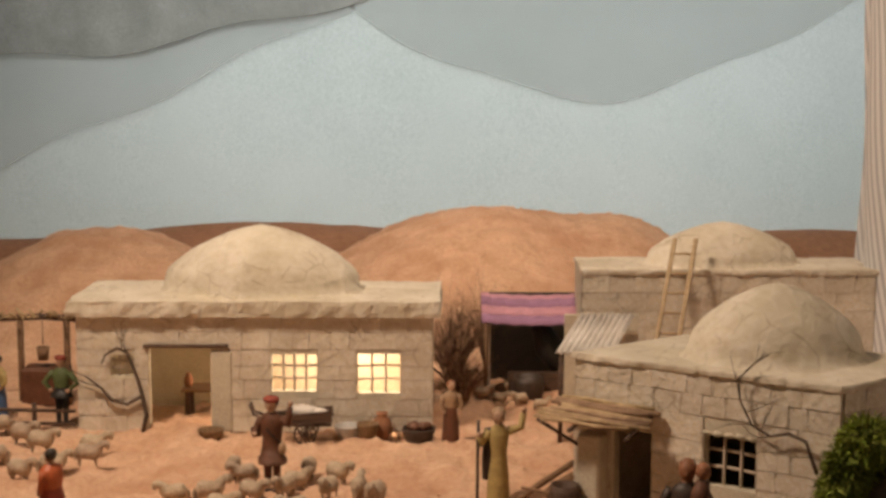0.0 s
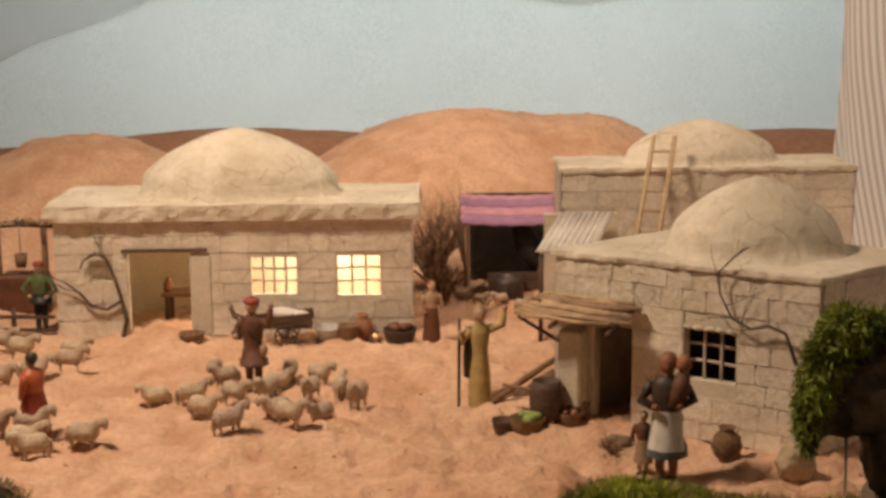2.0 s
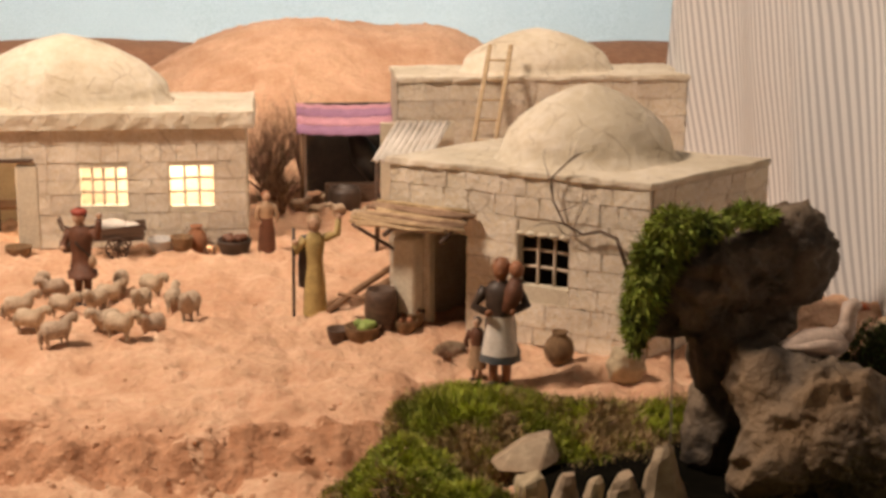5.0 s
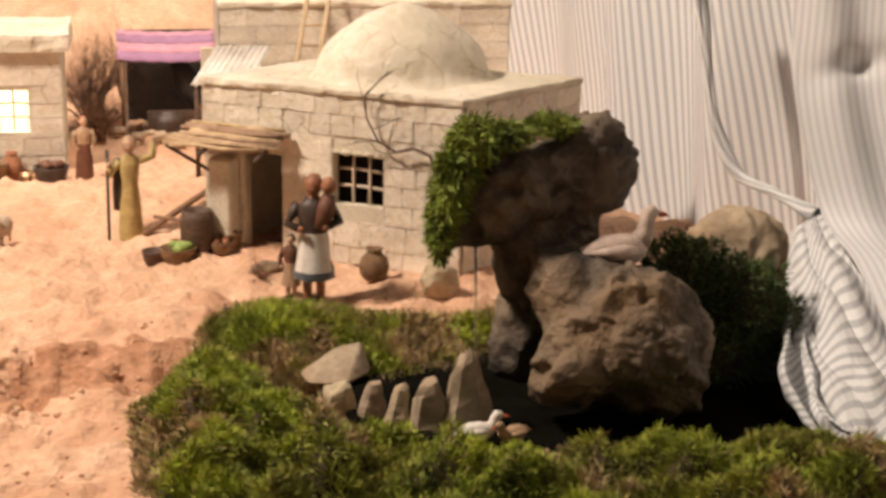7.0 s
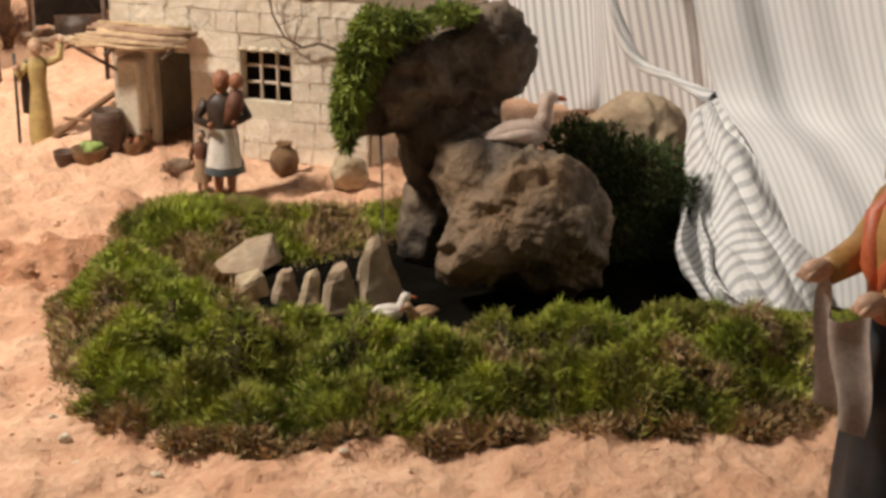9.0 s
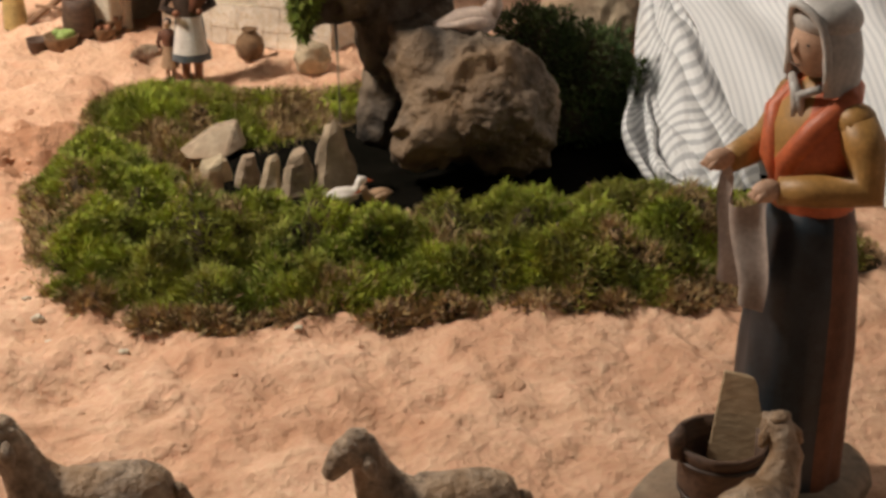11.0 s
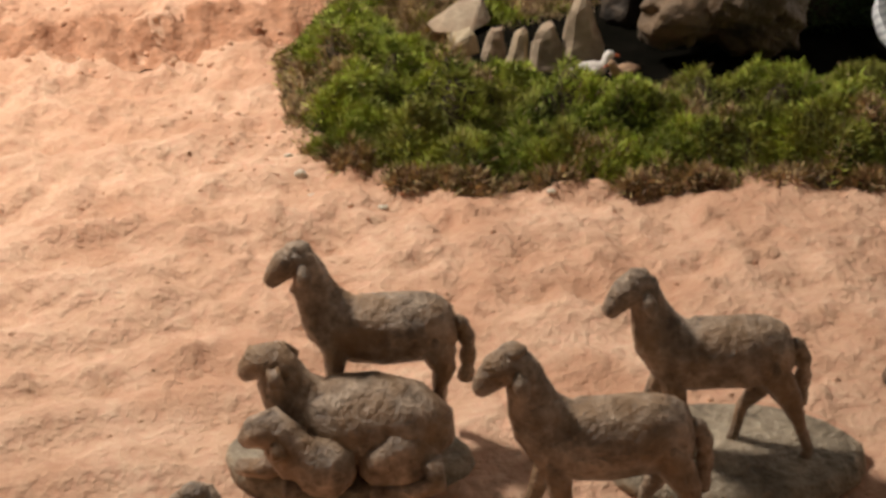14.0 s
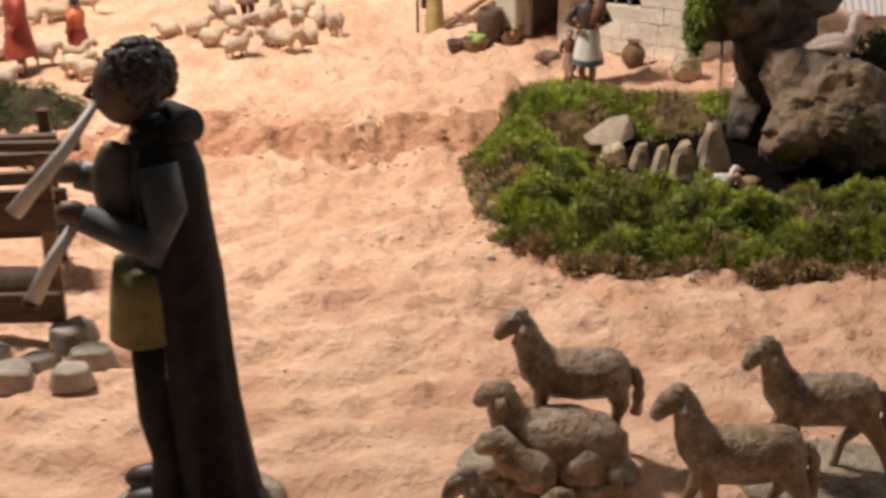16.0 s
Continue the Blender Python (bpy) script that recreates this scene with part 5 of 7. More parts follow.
# ------------------------------------------------ carved and moulded animals (figurines, one mesh each)
def sheep_shape(s, L, mat, m, turn=0.0, up=0.0, seg=18, stride=0.06, fleece=0.05, head_down=0.0, plump=1.0):
    """A standing sheep figure, nose to -x, feet at z = 0; L: from nose to rump about 1.25 L."""
    spine = [(0.50, 0.62, .03, .03), (0.485, 0.615, .10, .115), (0.43, 0.605, .16, .175), (0.33, 0.59, .19, .21), (0.2, 0.575, .20, .215), (0.05, 0.56, .195, .215), (-0.1, 0.56, .19, .215), (-0.21, 0.585, .175, .20), (-0.29, 0.675, .145, .17), (-0.335, 0.775, .115, .135), (-0.365, 0.865, .098, .11), (-0.388, 0.945, .092, .10), (-0.42, 1.01, .096, .098), (-0.47, 1.03, .098, .100), (-0.52, 0.995, .088, .092), (-0.565, 0.945, .070, .074), (-0.598, 0.903, .058, .058), (-0.622, 0.872, .046, .042), (-0.632, 0.860, .018, .016)]
    piv = Vector((-0.33, 0, 0.72 + up))
    R = Euler((0, -head_down, turn)).to_matrix()
    pts, rad = [], []
    for k, (x, z, ry, rz) in enumerate(spine):
        p = Vector((x, 0, z + up))
        w = min(1.0, max(0.0, (k - 8) / 4))
        if w > 0:
            p = piv + (R @ (p - piv)) * w + (p - piv) * (1 - w)
        pts.append(m @ (p * L))
        rad.append((ry * L * plump, rz * L * (1 + (plump - 1) * 0.75)))
    side = m.to_3x3() @ Vector((0, 1, 0))
    k0 = len(s.v)
    s.tube(pts, rad, mat, seg, side=side)
    if fleece:
        for i in range(k0, len(s.v)):
            p = Vector(s.v[i])
            q = (m.inverted() @ p) / L
            if q.x > -0.45:
                n = noise.noise(q * 9 + Vector((L * 900, 0, 0))) + 0.7 * noise.noise(q * 21)
                c = Vector((q.x, 0, 0.57 + up)) * L
                s.v[i] = tuple(p + (p - m @ c) * fleece * n * 1.6)
    if seg >= 28:
        ruff = [(-0.20, 0.50, .10), (-0.27, 0.57, .125), (-0.32, 0.67, .125), (-0.36, 0.765, .108), (-0.385, 0.85, .092), (-0.395, 0.93, .07)]
        s.tube([m @ (Vector((x, 0, z + up)) * L) for x, z, r in ruff], [(r * L * 0.98, r * L) for x, z, r in ruff], mat, 22, side=side, wobble=0.55, seed=L * 900)
    leg = lambda pp, rr: s.tube([m @ (Vector((p[0], p[1], p[2] * (0.57 + up) / 0.57)) * L) for p in pp], [r * L for r in rr], mat, 8)
    for sy, st in ((1, stride), (-1, -stride)):
        y = 0.095 * sy
        leg([(-0.20, y * 0.8, 0.57), (-0.22, y, 0.47), (-0.235 - st * 0.4, y, 0.30), (-0.235 - st, y, 0.12), (-0.245 - st, y, 0.03), (-0.255 - st, y, 0.0)], [0.10, 0.085, 0.058, 0.036, 0.034, 0.040])
        leg([(0.35, y * 0.8, 0.58), (0.37, y, 0.50), (0.43 - st * 0.4, y, 0.34), (0.40 - st, y, 0.20), (0.42 - st * 1.3, y, 0.05), (0.405 - st * 1.3, y, 0.0)], [0.115, 0.110, 0.075, 0.040, 0.034, 0.040])
        ear = piv + R @ (Vector((-0.43, 0.085 * sy, 1.03 + up)) - piv)
        eb = piv + R @ (Vector((-0.395, 0.150 * sy, 0.90 + up)) - piv)
        s.tube([m @ (ear * L), m @ (ear.lerp(eb, 0.5) * L), m @ (eb * L)], [0.026 * L, 0.048 * L, 0.022 * L], mat, 8)
    tuft = piv + R @ (Vector((-0.45, 0, 1.10 + up)) - piv)
    s.ball(m @ (tuft * L), 0.07 * L, mat, 10, (1.1, 1.0, 0.6), 0.3, 300, L * 900)
    tail = [(0.485, 0, 0.64 + up), (0.545, 0, 0.58 + up), (0.57, 0, 0.46 + up), (0.57, 0, 0.32 + up), (0.555, 0, 0.17 + up)]
    pts, rad = [], []
    for a, b in zip(tail, tail[1:]):
        for t in (0, 0.33, 0.66):
            pts.append(m @ (Vector(a).lerp(Vector(b), t) * L))
            rad.append(0.046 * L * (1.15 if t else 0.85))
    s.tube(pts, rad, mat, 8)


def plinth(s, m, rx, ry, h, mat, seed=0):
    rings = []
    for f, k in ((-0.3, 0.98), (0.0, 1.03), (0.6, 1.0), (1.0, 0.93)):
        rings.append([m @ Vector((rx * k * math.cos(t) * (1 + 0.07 * noise.noise(Vector((math.cos(t) * 2, math.sin(t) * 2, seed)))), ry * k * math.sin(t) * (1 + 0.07 * noise.noise(Vector((math.cos(t) * 2, math.sin(t) * 2, seed + 4)))), h * f)) for t in [2 * math.pi * j / 40 for j in range(40)]])
    s.rings(rings, mat)


def near_sheep(x, y, yaw, L, turn=0.0, base=True, label="", z=0.0, off=0.0, plate=(0.055, 0.034), lift=0.008, stride=0.06, head_down=0.0, up=0.12):
    s = Shape()
    m = pose(x, y, z, 0, 0, yaw)
    if base:
        plinth(s, m @ pose(off, 0, 0), plate[0], plate[1], lift + 0.001, PLATE, x * 50)
    sheep_shape(s, L, SHEEPNEAR, m @ pose(0, 0, lift if base else 0), turn, up, seg=30, stride=stride, head_down=head_down, fleece=0.055, plump=1.04)
    ob = s.make("sheep_figurine", None)
    return tagged(ob, label, "sheep figurine", "carved sheep in the foreground")


near_sheep(0.224, 0.442, -11, 0.079, 0.25, label="carved brown sheep figurine striding on a slate plinth", off=0.014, plate=(0.064, 0.040), stride=0.16)
near_sheep(0.157, 0.388, -8, 0.083, 0.05, label="carved grey-brown sheep figurine standing on the sand", base=True, plate=(0.05, 0.03), lift=0.003, stride=0.12)
near_sheep(0.370, 0.410, 212, 0.068, 0.95, label="carved sheep figurine with its head turned aside", base=True, plate=(0.045, 0.03))
near_sheep(0.308, 0.325, -5, 0.072, 0.1, label="carved grey sheep figurine at the edge of the flock", base=True, plate=(0.05, 0.03))
near_sheep(0.019, 0.327, -8, 0.072, 0.1, label="carved sheep figurine standing beside the flock", base=True, plate=(0.04, 0.028))
near_sheep(0.066, 0.298, -14, 0.072, 0.2, label="carved sheep figurine at the near edge of the flock", base=True, plate=(0.04, 0.028))


def sheep_group():
    """Standing sheep behind a lying ewe and a lamb, on one plinth, one casting."""
    s = Shape()
    m = pose(0.054, 0.470, 0.0, 0, 0, -16)
    plinth(s, m, 0.060, 0.036, 0.010, PLATE, 3)
    sheep_shape(s, 0.080, SHEEPNEAR, m @ pose(0.010, 0.022, 0.020, 0, 2, 6), 0.1, seg=30, stride=0.0, fleece=0.055, plump=1.02)
    # the lying ewe: a low body with folded legs
    body = [(0.052, 0.024, .004), (0.048, 0.027, .014), (0.034, 0.031, .022), (0.014, 0.033, .024), (-0.006, 0.033, .022), (-0.018, 0.038, .018), (-0.025, 0.048, .0135), (-0.029, 0.058, .0115), (-0.033, 0.064, .0105), (-0.0385, 0.063, .0085), (-0.043, 0.058, .006), (-0.046, 0.0545, .0035)]
    s.tube([m @ Vector((x, -0.010, z)) for x, z, r in body], [r for *_, r in body], SHEEPNEAR, 26, side=(0, 1, 0))
    s.ball(m @ Vector((0.030, -0.028, 0.024)), 0.0165, SHEEPNEAR, 18, (1.15, 0.6, 0.95), 0.15, 120)
    s.tube([m @ Vector(p) for p in ((0.044, -0.028, 0.026), (0.048, -0.032, 0.015), (0.036, -0.036, 0.012), (0.018, -0.037, 0.0115))], [0.007, 0.006, 0.0045, 0.0042], SHEEPNEAR, 10)
    s.tube([m @ Vector(p) for p in ((-0.018, -0.022, 0.022), (-0.034, -0.028, 0.015), (-0.048, -0.024, 0.012))], [0.008, 0.0055, 0.004], SHEEPNEAR, 10)
    # the lamb resting in front
    lamb = [(0.010, 0.018, .003), (0.006, 0.02, .012), (-0.005, 0.024, .0145), (-0.016, 0.029, .0125), (-0.023, 0.038, .0108), (-0.028, 0.044, .0105), (-0.035, 0.041, .008), (-0.041, 0.036, .004)]
    s.tube([m @ Vector((x, -0.036, z)) for x, z, r in lamb], [r for *_, r in lamb], SHEEPNEAR, 18)
    s.tube([m @ Vector(p) for p in ((-0.016, -0.044, 0.022), (-0.018, -0.048, 0.011), (-0.016, -0.048, 0.005))], [0.005, 0.0042, 0.0035], SHEEPNEAR, 8)
    for sy in (-1, 1):
        s.tube([m @ Vector(p) for p in ((-0.024, -0.036 + 0.008 * sy, 0.042), (-0.021, -0.036 + 0.013 * sy, 0.036))], [0.0028, 0.0038], SHEEPNEAR, 8)
        s.tube([m @ Vector(p) for p in ((-0.029, -0.010 + 0.010 * sy, 0.066), (-0.026, -0.010 + 0.015 * sy, 0.058))], [0.003, 0.0042], SHEEPNEAR, 8)
    ob = s.make("sheep_group_figurine", None)
    tagged(ob, "carved standing sheep, lying ewe and lamb on one plinth", "sheep figurine", "carved sheep in the foreground")


sheep_group()

FAR_SHEEP = None


def far_flock(places, group):
    """Small cream sheep: one is built, the rest are copies."""
    global FAR_SHEEP
    rng = random.Random(len(places))
    for x, y, yaw, L in places:
        m = pose(x, y, gz_at(x, y) - 0.0005, 0, 0, yaw)
        k = L / 0.035
        if FAR_SHEEP is None:
            s = Shape()
            sheep_shape(s, 0.034, SHEEPFAR, Matrix.Diagonal((0.92, 1, 0.86, 1)), 0.1, seg=12, head_down=0.55, stride=0.05, fleece=0.08, plump=1.35)
            FAR_SHEEP = s.make("sheep_figurine", None)
            tagged(FAR_SHEEP, "small cream sheep figurine on the sand", "sheep figurine", group)
            FAR_SHEEP.matrix_world = m
            ob = FAR_SHEEP
        else:
            ob = copy_thing(FAR_SHEEP, m)
            tagged(ob, group=group)
        ob.scale = (k, k, k)


far_flock([(-0.276, 1.472, 10, .032), (-0.236, 1.465, 200, .034), (-0.216, 1.405, 160, .034), (-0.207, 1.501, 20, .030), (-0.220, 1.525, 100, .030), (-0.182, 1.337, 215, .034), (-0.188, 1.431, 150, .032), (-0.160, 1.458, 60, .032), (-0.145, 1.405, 30, .033), (-0.127, 1.361, 150, .034), (-0.142, 1.531, 90, .032), (-0.108, 1.508, 140, .032), (-0.114, 1.445, 70, .032), (-0.101, 1.405, 55, .033), (-0.067, 1.438, 75, .038), (-0.150, 1.49, 200, .030), (-0.085, 1.475, 260, .03)], "flock round the shepherd")
far_flock([(-0.487, 1.679, 150, .036), (-0.453, 1.545, 150, .034), (-0.422, 1.561, 190, .034), (-0.454, 1.635, 160, .036), (-0.388, 1.585, 170, .034), (-0.395, 1.637, 170, .034), (-0.409, 1.367, 160, .034), (-0.368, 1.345, 170, .036), (-0.364, 1.305, 175, .036), (-0.312, 1.310, 165, .036), (-0.53, 1.72, 30, .034), (-0.50, 1.60, 20, .034), (-0.47, 1.40, 180, .034), (-0.351, 1.275, 20, .034), (-0.44, 1.27, 190, .034)], "flock by the well")
far_flock([(0.053, 1.93, 170, .024), (0.032, 1.985, 170, .026), (0.10, 1.88, 20, .022), (0.126, 1.84, 200, .022), (0.092, 1.945, 40, .02), (0.075, 1.90, 150, .022)], "sheep by the stall")


# goose and duck figurines
def bird(name, x, y, z, yaw, k, label, up=True, coat=P_WHITE):
    s = Shape()
    m = pose(x, y, z, 0, 0, yaw) @ Matrix.Scale(k, 4)
    s.tube([m @ Vector(p) for p in ((0.62, 0, 0.30), (0.45, 0, 0.33), (0.2, 0, 0.32), (-0.1, 0, 0.30), (-0.3, 0, 0.34), (-0.42, 0, 0.45))], [0.02 * k, 0.11 * k, 0.22 * k, 0.24 * k, 0.18 * k, 0.08 * k], coat, 16)
    nk = ((-0.32, 0, 0.38), (-0.42, 0, 0.52), (-0.42, 0, 0.66), (-0.44, 0, 0.78), (-0.52, 0, 0.80), (-0.60, 0, 0.77)) if up else ((-0.34, 0, 0.36), (-0.42, 0, 0.5), (-0.42, 0, 0.6), (-0.48, 0, 0.66), (-0.56, 0, 0.64), (-0.62, 0, 0.62))
    s.tube([m @ Vector(p) for p in nk], [0.16 * k, 0.125 * k, 0.105 * k, 0.12 * k, 0.10 * k, 0.05 * k], coat, 12)
    a = Vector(nk[-1])
    s.tube([m @ a, m @ (a + Vector((-0.12, 0, -0.03))), m @ (a + Vector((-0.18, 0, -0.05)))], [0.05 * k, 0.035 * k, 0.01 * k], P_ORANGE, 8)
    for sy in (-1, 1):
        s.tube([m @ Vector((-0.2, 0.2 * sy, 0.34)), m @ Vector((0.1, 0.23 * sy, 0.36)), m @ Vector((0.55, 0.1 * sy, 0.36))], [0.06 * k, 0.10 * k, 0.02 * k], coat, 10)
    s.ball(m @ Vector((0.05, 0, 0.10)), 0.2 * k, P_TAN, 10, (1.2, 0.9, 0.5))
    return tagged(s.make(name, None), label, "bird figurine")


bird("goose_figurine", 0.402, 0.975, 0.112, 195, 0.054, "grey-brown goose figurine perched on the boulder", coat=paint("goose_paint", (0.52, 0.41, 0.34), 0.6, 0.3))
bird("duck_figurine", 0.284, 0.912, 0.012, 190, 0.030, "white duck figurine on the pond", False)
bird("duck_figurine", 0.308, 0.905, 0.014, 20, 0.024, "small tan duck figurine beside a white duck", False, P_TAN)

# ------------------------------------------------ figurines, one mesh each
def robe(s, m, rings, matfn, seg=28, folds=0.0, nf=7):
    """A garment or body lofted from rings (z, cx, cy, rx, ry); matfn gives the paint at a height and an angle (0 is the front, -x)."""
    vs = []
    for z, cx, cy, rx, ry in rings:
        for j in range(seg):
            t = 2 * math.pi * j / seg
            k = 1 + folds * math.sin(t * nf + z * 30) * (1 if z < rings[-1][0] * 0.6 else 0.3)
            vs.append(m @ Vector((cx - rx * k * math.cos(t), cy + ry * k * math.sin(t), z)))
    by = {}
    for i in range(len(rings) - 1):
        zc = (rings[i][0] + rings[i + 1][0]) / 2
        for j in range(seg):
            a = math.degrees(2 * math.pi * (j + 0.5) / seg)
            a = a if a <= 180 else a - 360
            by.setdefault(matfn(zc, a), []).append((i * seg + j, (i + 1) * seg + j, (i + 1) * seg + (j + 1) % seg, i * seg + (j + 1) % seg))
    n = len(rings)
    by.setdefault(matfn(rings[-1][0], 0), []).append(tuple((n - 1) * seg + j for j in reversed(range(seg))))
    k0 = len(s.v)
    s.v.extend([tuple(v) for v in vs])
    for mat, fs in by.items():
        sl = s.slot(mat)
        s.f.extend([tuple(i + k0 for i in f) for f in fs])
        s.m.extend([sl] * len(fs))


def figure(name, x, y, yaw, h, label, skirt, top, hair, skin=SKIN, legs=None, apron=None, arms=(), extras=None, hat=None, hem=0.0, width=1.0, z=None):
    """A standing painted figurine facing -x of its own, height h; arms: (shoulder side, elbow, wrist) in units of h."""
    s = Shape()
    m = pose(x, y, gz_at(x, y) - 0.001 if z is None else z, 0, 0, yaw) @ Matrix.Scale(h, 4)
    w = width
    low = hem
    if legs:
        for sy in (-1, 1):
            s.tube([m @ Vector(p) for p in ((-0.02, 0.05 * sy, 0.0), (0.0, 0.05 * sy, 0.05), (0.0, 0.05 * sy, 0.28), (0, 0.045 * sy, 0.48))], [0.035 * h, 0.032 * h, 0.045 * h, 0.06 * h], legs, 10)
            s.ball(m @ Vector((-0.035, 0.05 * sy, 0.018)), 0.035 * h, P_DKBROWN, 8, (1.5, 0.8, 0.55))
    rings = [(low, 0, 0, .135 * w, .15 * w), (low + 0.06, 0, 0, .13 * w, .145 * w), (0.34, 0, 0, .115 * w, .125 * w), (0.5, 0, 0, .092 * w, .105 * w), (0.56, 0, 0, .085 * w, .10 * w), (0.66, 0, 0, .095 * w, .115 * w), (0.75, 0, 0, .088 * w, .125 * w), (0.80, 0, 0, .065 * w, .09 * w), (0.83, -0.004, 0, .04, .045), (0.86, -0.008, 0, .035, .036)]
    rings = [r for r in rings if r[0] >= low]
    robe(s, m, rings, lambda zz, a: skin if zz > 0.825 else top if zz > 0.53 else (apron if apron and abs(a) < 70 and zz > 0.30 else skirt), 24, 0.05)
    s.ball(m @ Vector((-0.012, 0, 0.915)), 0.068 * h, skin, 16, (0.95, 0.88, 1.15))
    s.ball(m @ Vector((-0.078, 0, 0.905)), 0.014 * h, skin, 8)
    s.ball(m @ Vector((0.008, 0, 0.935)), 0.073 * h, hair, 16, (0.95, 0.95, 1.0), 0.15, 300)
    if hat:
        s.ball(m @ Vector((-0.002, 0, 0.962)), 0.085 * h, hat, 14, (1.0, 1.0, 0.5), 0.1, 200)
    for sh, el, wr in arms:
        a = Vector((0.0, 0.115 * w * sh, 0.765))
        s.tube([m @ a, m @ a.lerp(Vector(el), 0.5), m @ Vector(el), m @ Vector(el).lerp(Vector(wr), 0.8)], [0.045 * h, 0.04 * h, 0.036 * h, 0.030 * h], top, 10)
        s.ball(m @ Vector(wr), 0.028 * h, skin, 8, (1.1, 0.8, 1.1))
    if extras:
        extras(s, m, h)
    return tagged(s.make(name, None), label, "figurine")


REST = ((1, (-0.02, 0.17, 0.6), (-0.08, 0.12, 0.5)), (-1, (-0.02, -0.17, 0.6), (-0.08, -0.12, 0.5)))


def staff(s, m, h):
    s.tube([m @ Vector((-0.06, 0.21, 0.0)), m @ Vector((-0.05, 0.205, 0.5)), m @ Vector((-0.05, 0.20, 0.88))], 0.016 * h, P_DKBROWN, 7)
    robe(s, m, [(0.28, 0.03, 0.08, .06, .08), (0.5, 0.035, 0.08, .06, .085), (0.78, 0.03, 0.05, .06, .09)], lambda z, a: P_DKBROWN, 16)


figure("figurine", 0.058, 1.458, 90, 0.104, "bearded traveller figurine in a yellow robe raising one arm", P_YELLOW, P_YELLOW, P_TAN, width=0.8, arms=((-1, (0.02, -0.22, 0.80), (-0.02, -0.24, 0.98)), (1, (-0.03, 0.18, 0.64), (-0.07, 0.19, 0.74))), extras=staff)


def shepherd_bag(s, m, h):
    s.ball(m @ Vector((-0.03, -0.13, 0.47)), 0.07 * h, P_TAN, 10, (0.6, 0.7, 1))
    s.tube([m @ Vector((0, 0.1, 0.78)), m @ Vector((-0.1, 0, 0.66)), m @ Vector((-0.04, -0.12, 0.52))], 0.012 * h, P_DKBROWN, 6)


figure("figurine", -0.176, 1.494, 70, 0.102, "shepherd figurine in brown with a red cap", P_BROWN, P_BROWN, P_HAIR, hat=P_RED, legs=P_BROWN, hem=0.30, arms=((-1, (-0.03, -0.20, 0.72), (-0.10, -0.26, 0.96)), (1, (-0.05, 0.17, 0.62), (-0.15, 0.12, 0.62))), extras=shepherd_bag)


def carried_child(s, m, h):
    s.ball(m @ Vector((-0.06, -0.12, 0.93)), 0.06 * h, P_AUBURN, 12)
    s.ball(m @ Vector((-0.055, -0.12, 0.945)), 0.062 * h, P_AUBURN, 12, (0.9, 1, 0.9))
    s.tube([m @ Vector((-0.05, -0.12, 0.86)), m @ Vector((-0.06, -0.10, 0.74)), m @ Vector((-0.09, -0.06, 0.6))], [0.05 * h, 0.075 * h, 0.05 * h], P_BROWN, 12)


figure("figurine", 0.211, 1.222, 75, 0.114, "woman figurine with a child on her arm and a white apron", P_BLUEGREY, P_DKBROWN, P_AUBURN, skin=P_AUBURN, legs=P_AUBURN, hem=0.2, apron=P_WHITE, width=1.05, arms=((-1, (-0.04, -0.2, 0.66), (-0.12, -0.1, 0.62)), (1, (-0.02, 0.2, 0.62), (-0.12, 0.08, 0.60))), extras=carried_child)
figure("figurine", 0.192, 1.232, 60, 0.058, "small girl figurine in brown beside the woman", P_TAN, P_BROWN, P_HAIR, legs=SKIN, hem=0.2, arms=REST)
figure("figurine", -0.459, 1.745, 80, 0.088, "man figurine in a green shirt and black trousers", P_BLACK, P_GREEN, SKIN, hat=P_RED, legs=P_BLACK, hem=0.42, arms=((1, (-0.02, 0.24, 0.62), (-0.08, 0.12, 0.52)), (-1, (-0.02, -0.24, 0.62), (-0.08, -0.12, 0.52))))
figure("figurine", -0.552, 1.80, 60, 0.080, "woman figurine in yellow and blue by the well", paint("bright_blue_paint", (0.06, 0.12, 0.24)), P_YELLOW, P_HAIR, arms=REST)
figure("figurine", -0.432, 1.335, 20, 0.122, "man figurine in a dark red coat among the sheep", P_RED, P_RED, P_HAIR, legs=P_BROWN, hem=0.2, arms=REST, width=1.15)
figure("figurine", -0.368, 1.352, -20, 0.085, "kneeling man figurine in red beside the flock", P_RED, P_ORANGE, P_HAIR, arms=REST, width=1.3)
figure("figurine", 0.010, 1.69, 100, 0.072, "small figurine in brown and tan carrying a load", P_BROWN, P_TAN, P_AUBURN, arms=REST)


def resized(ob, old, place, k):
    """Enlarges a figurine about its foot and sets it down at a place in the plan."""
    ob.data.transform(Matrix.Translation((*place, 0)) @ Matrix.Scale(k, 4) @ Matrix.Translation((-old[0], -old[1], 0)))


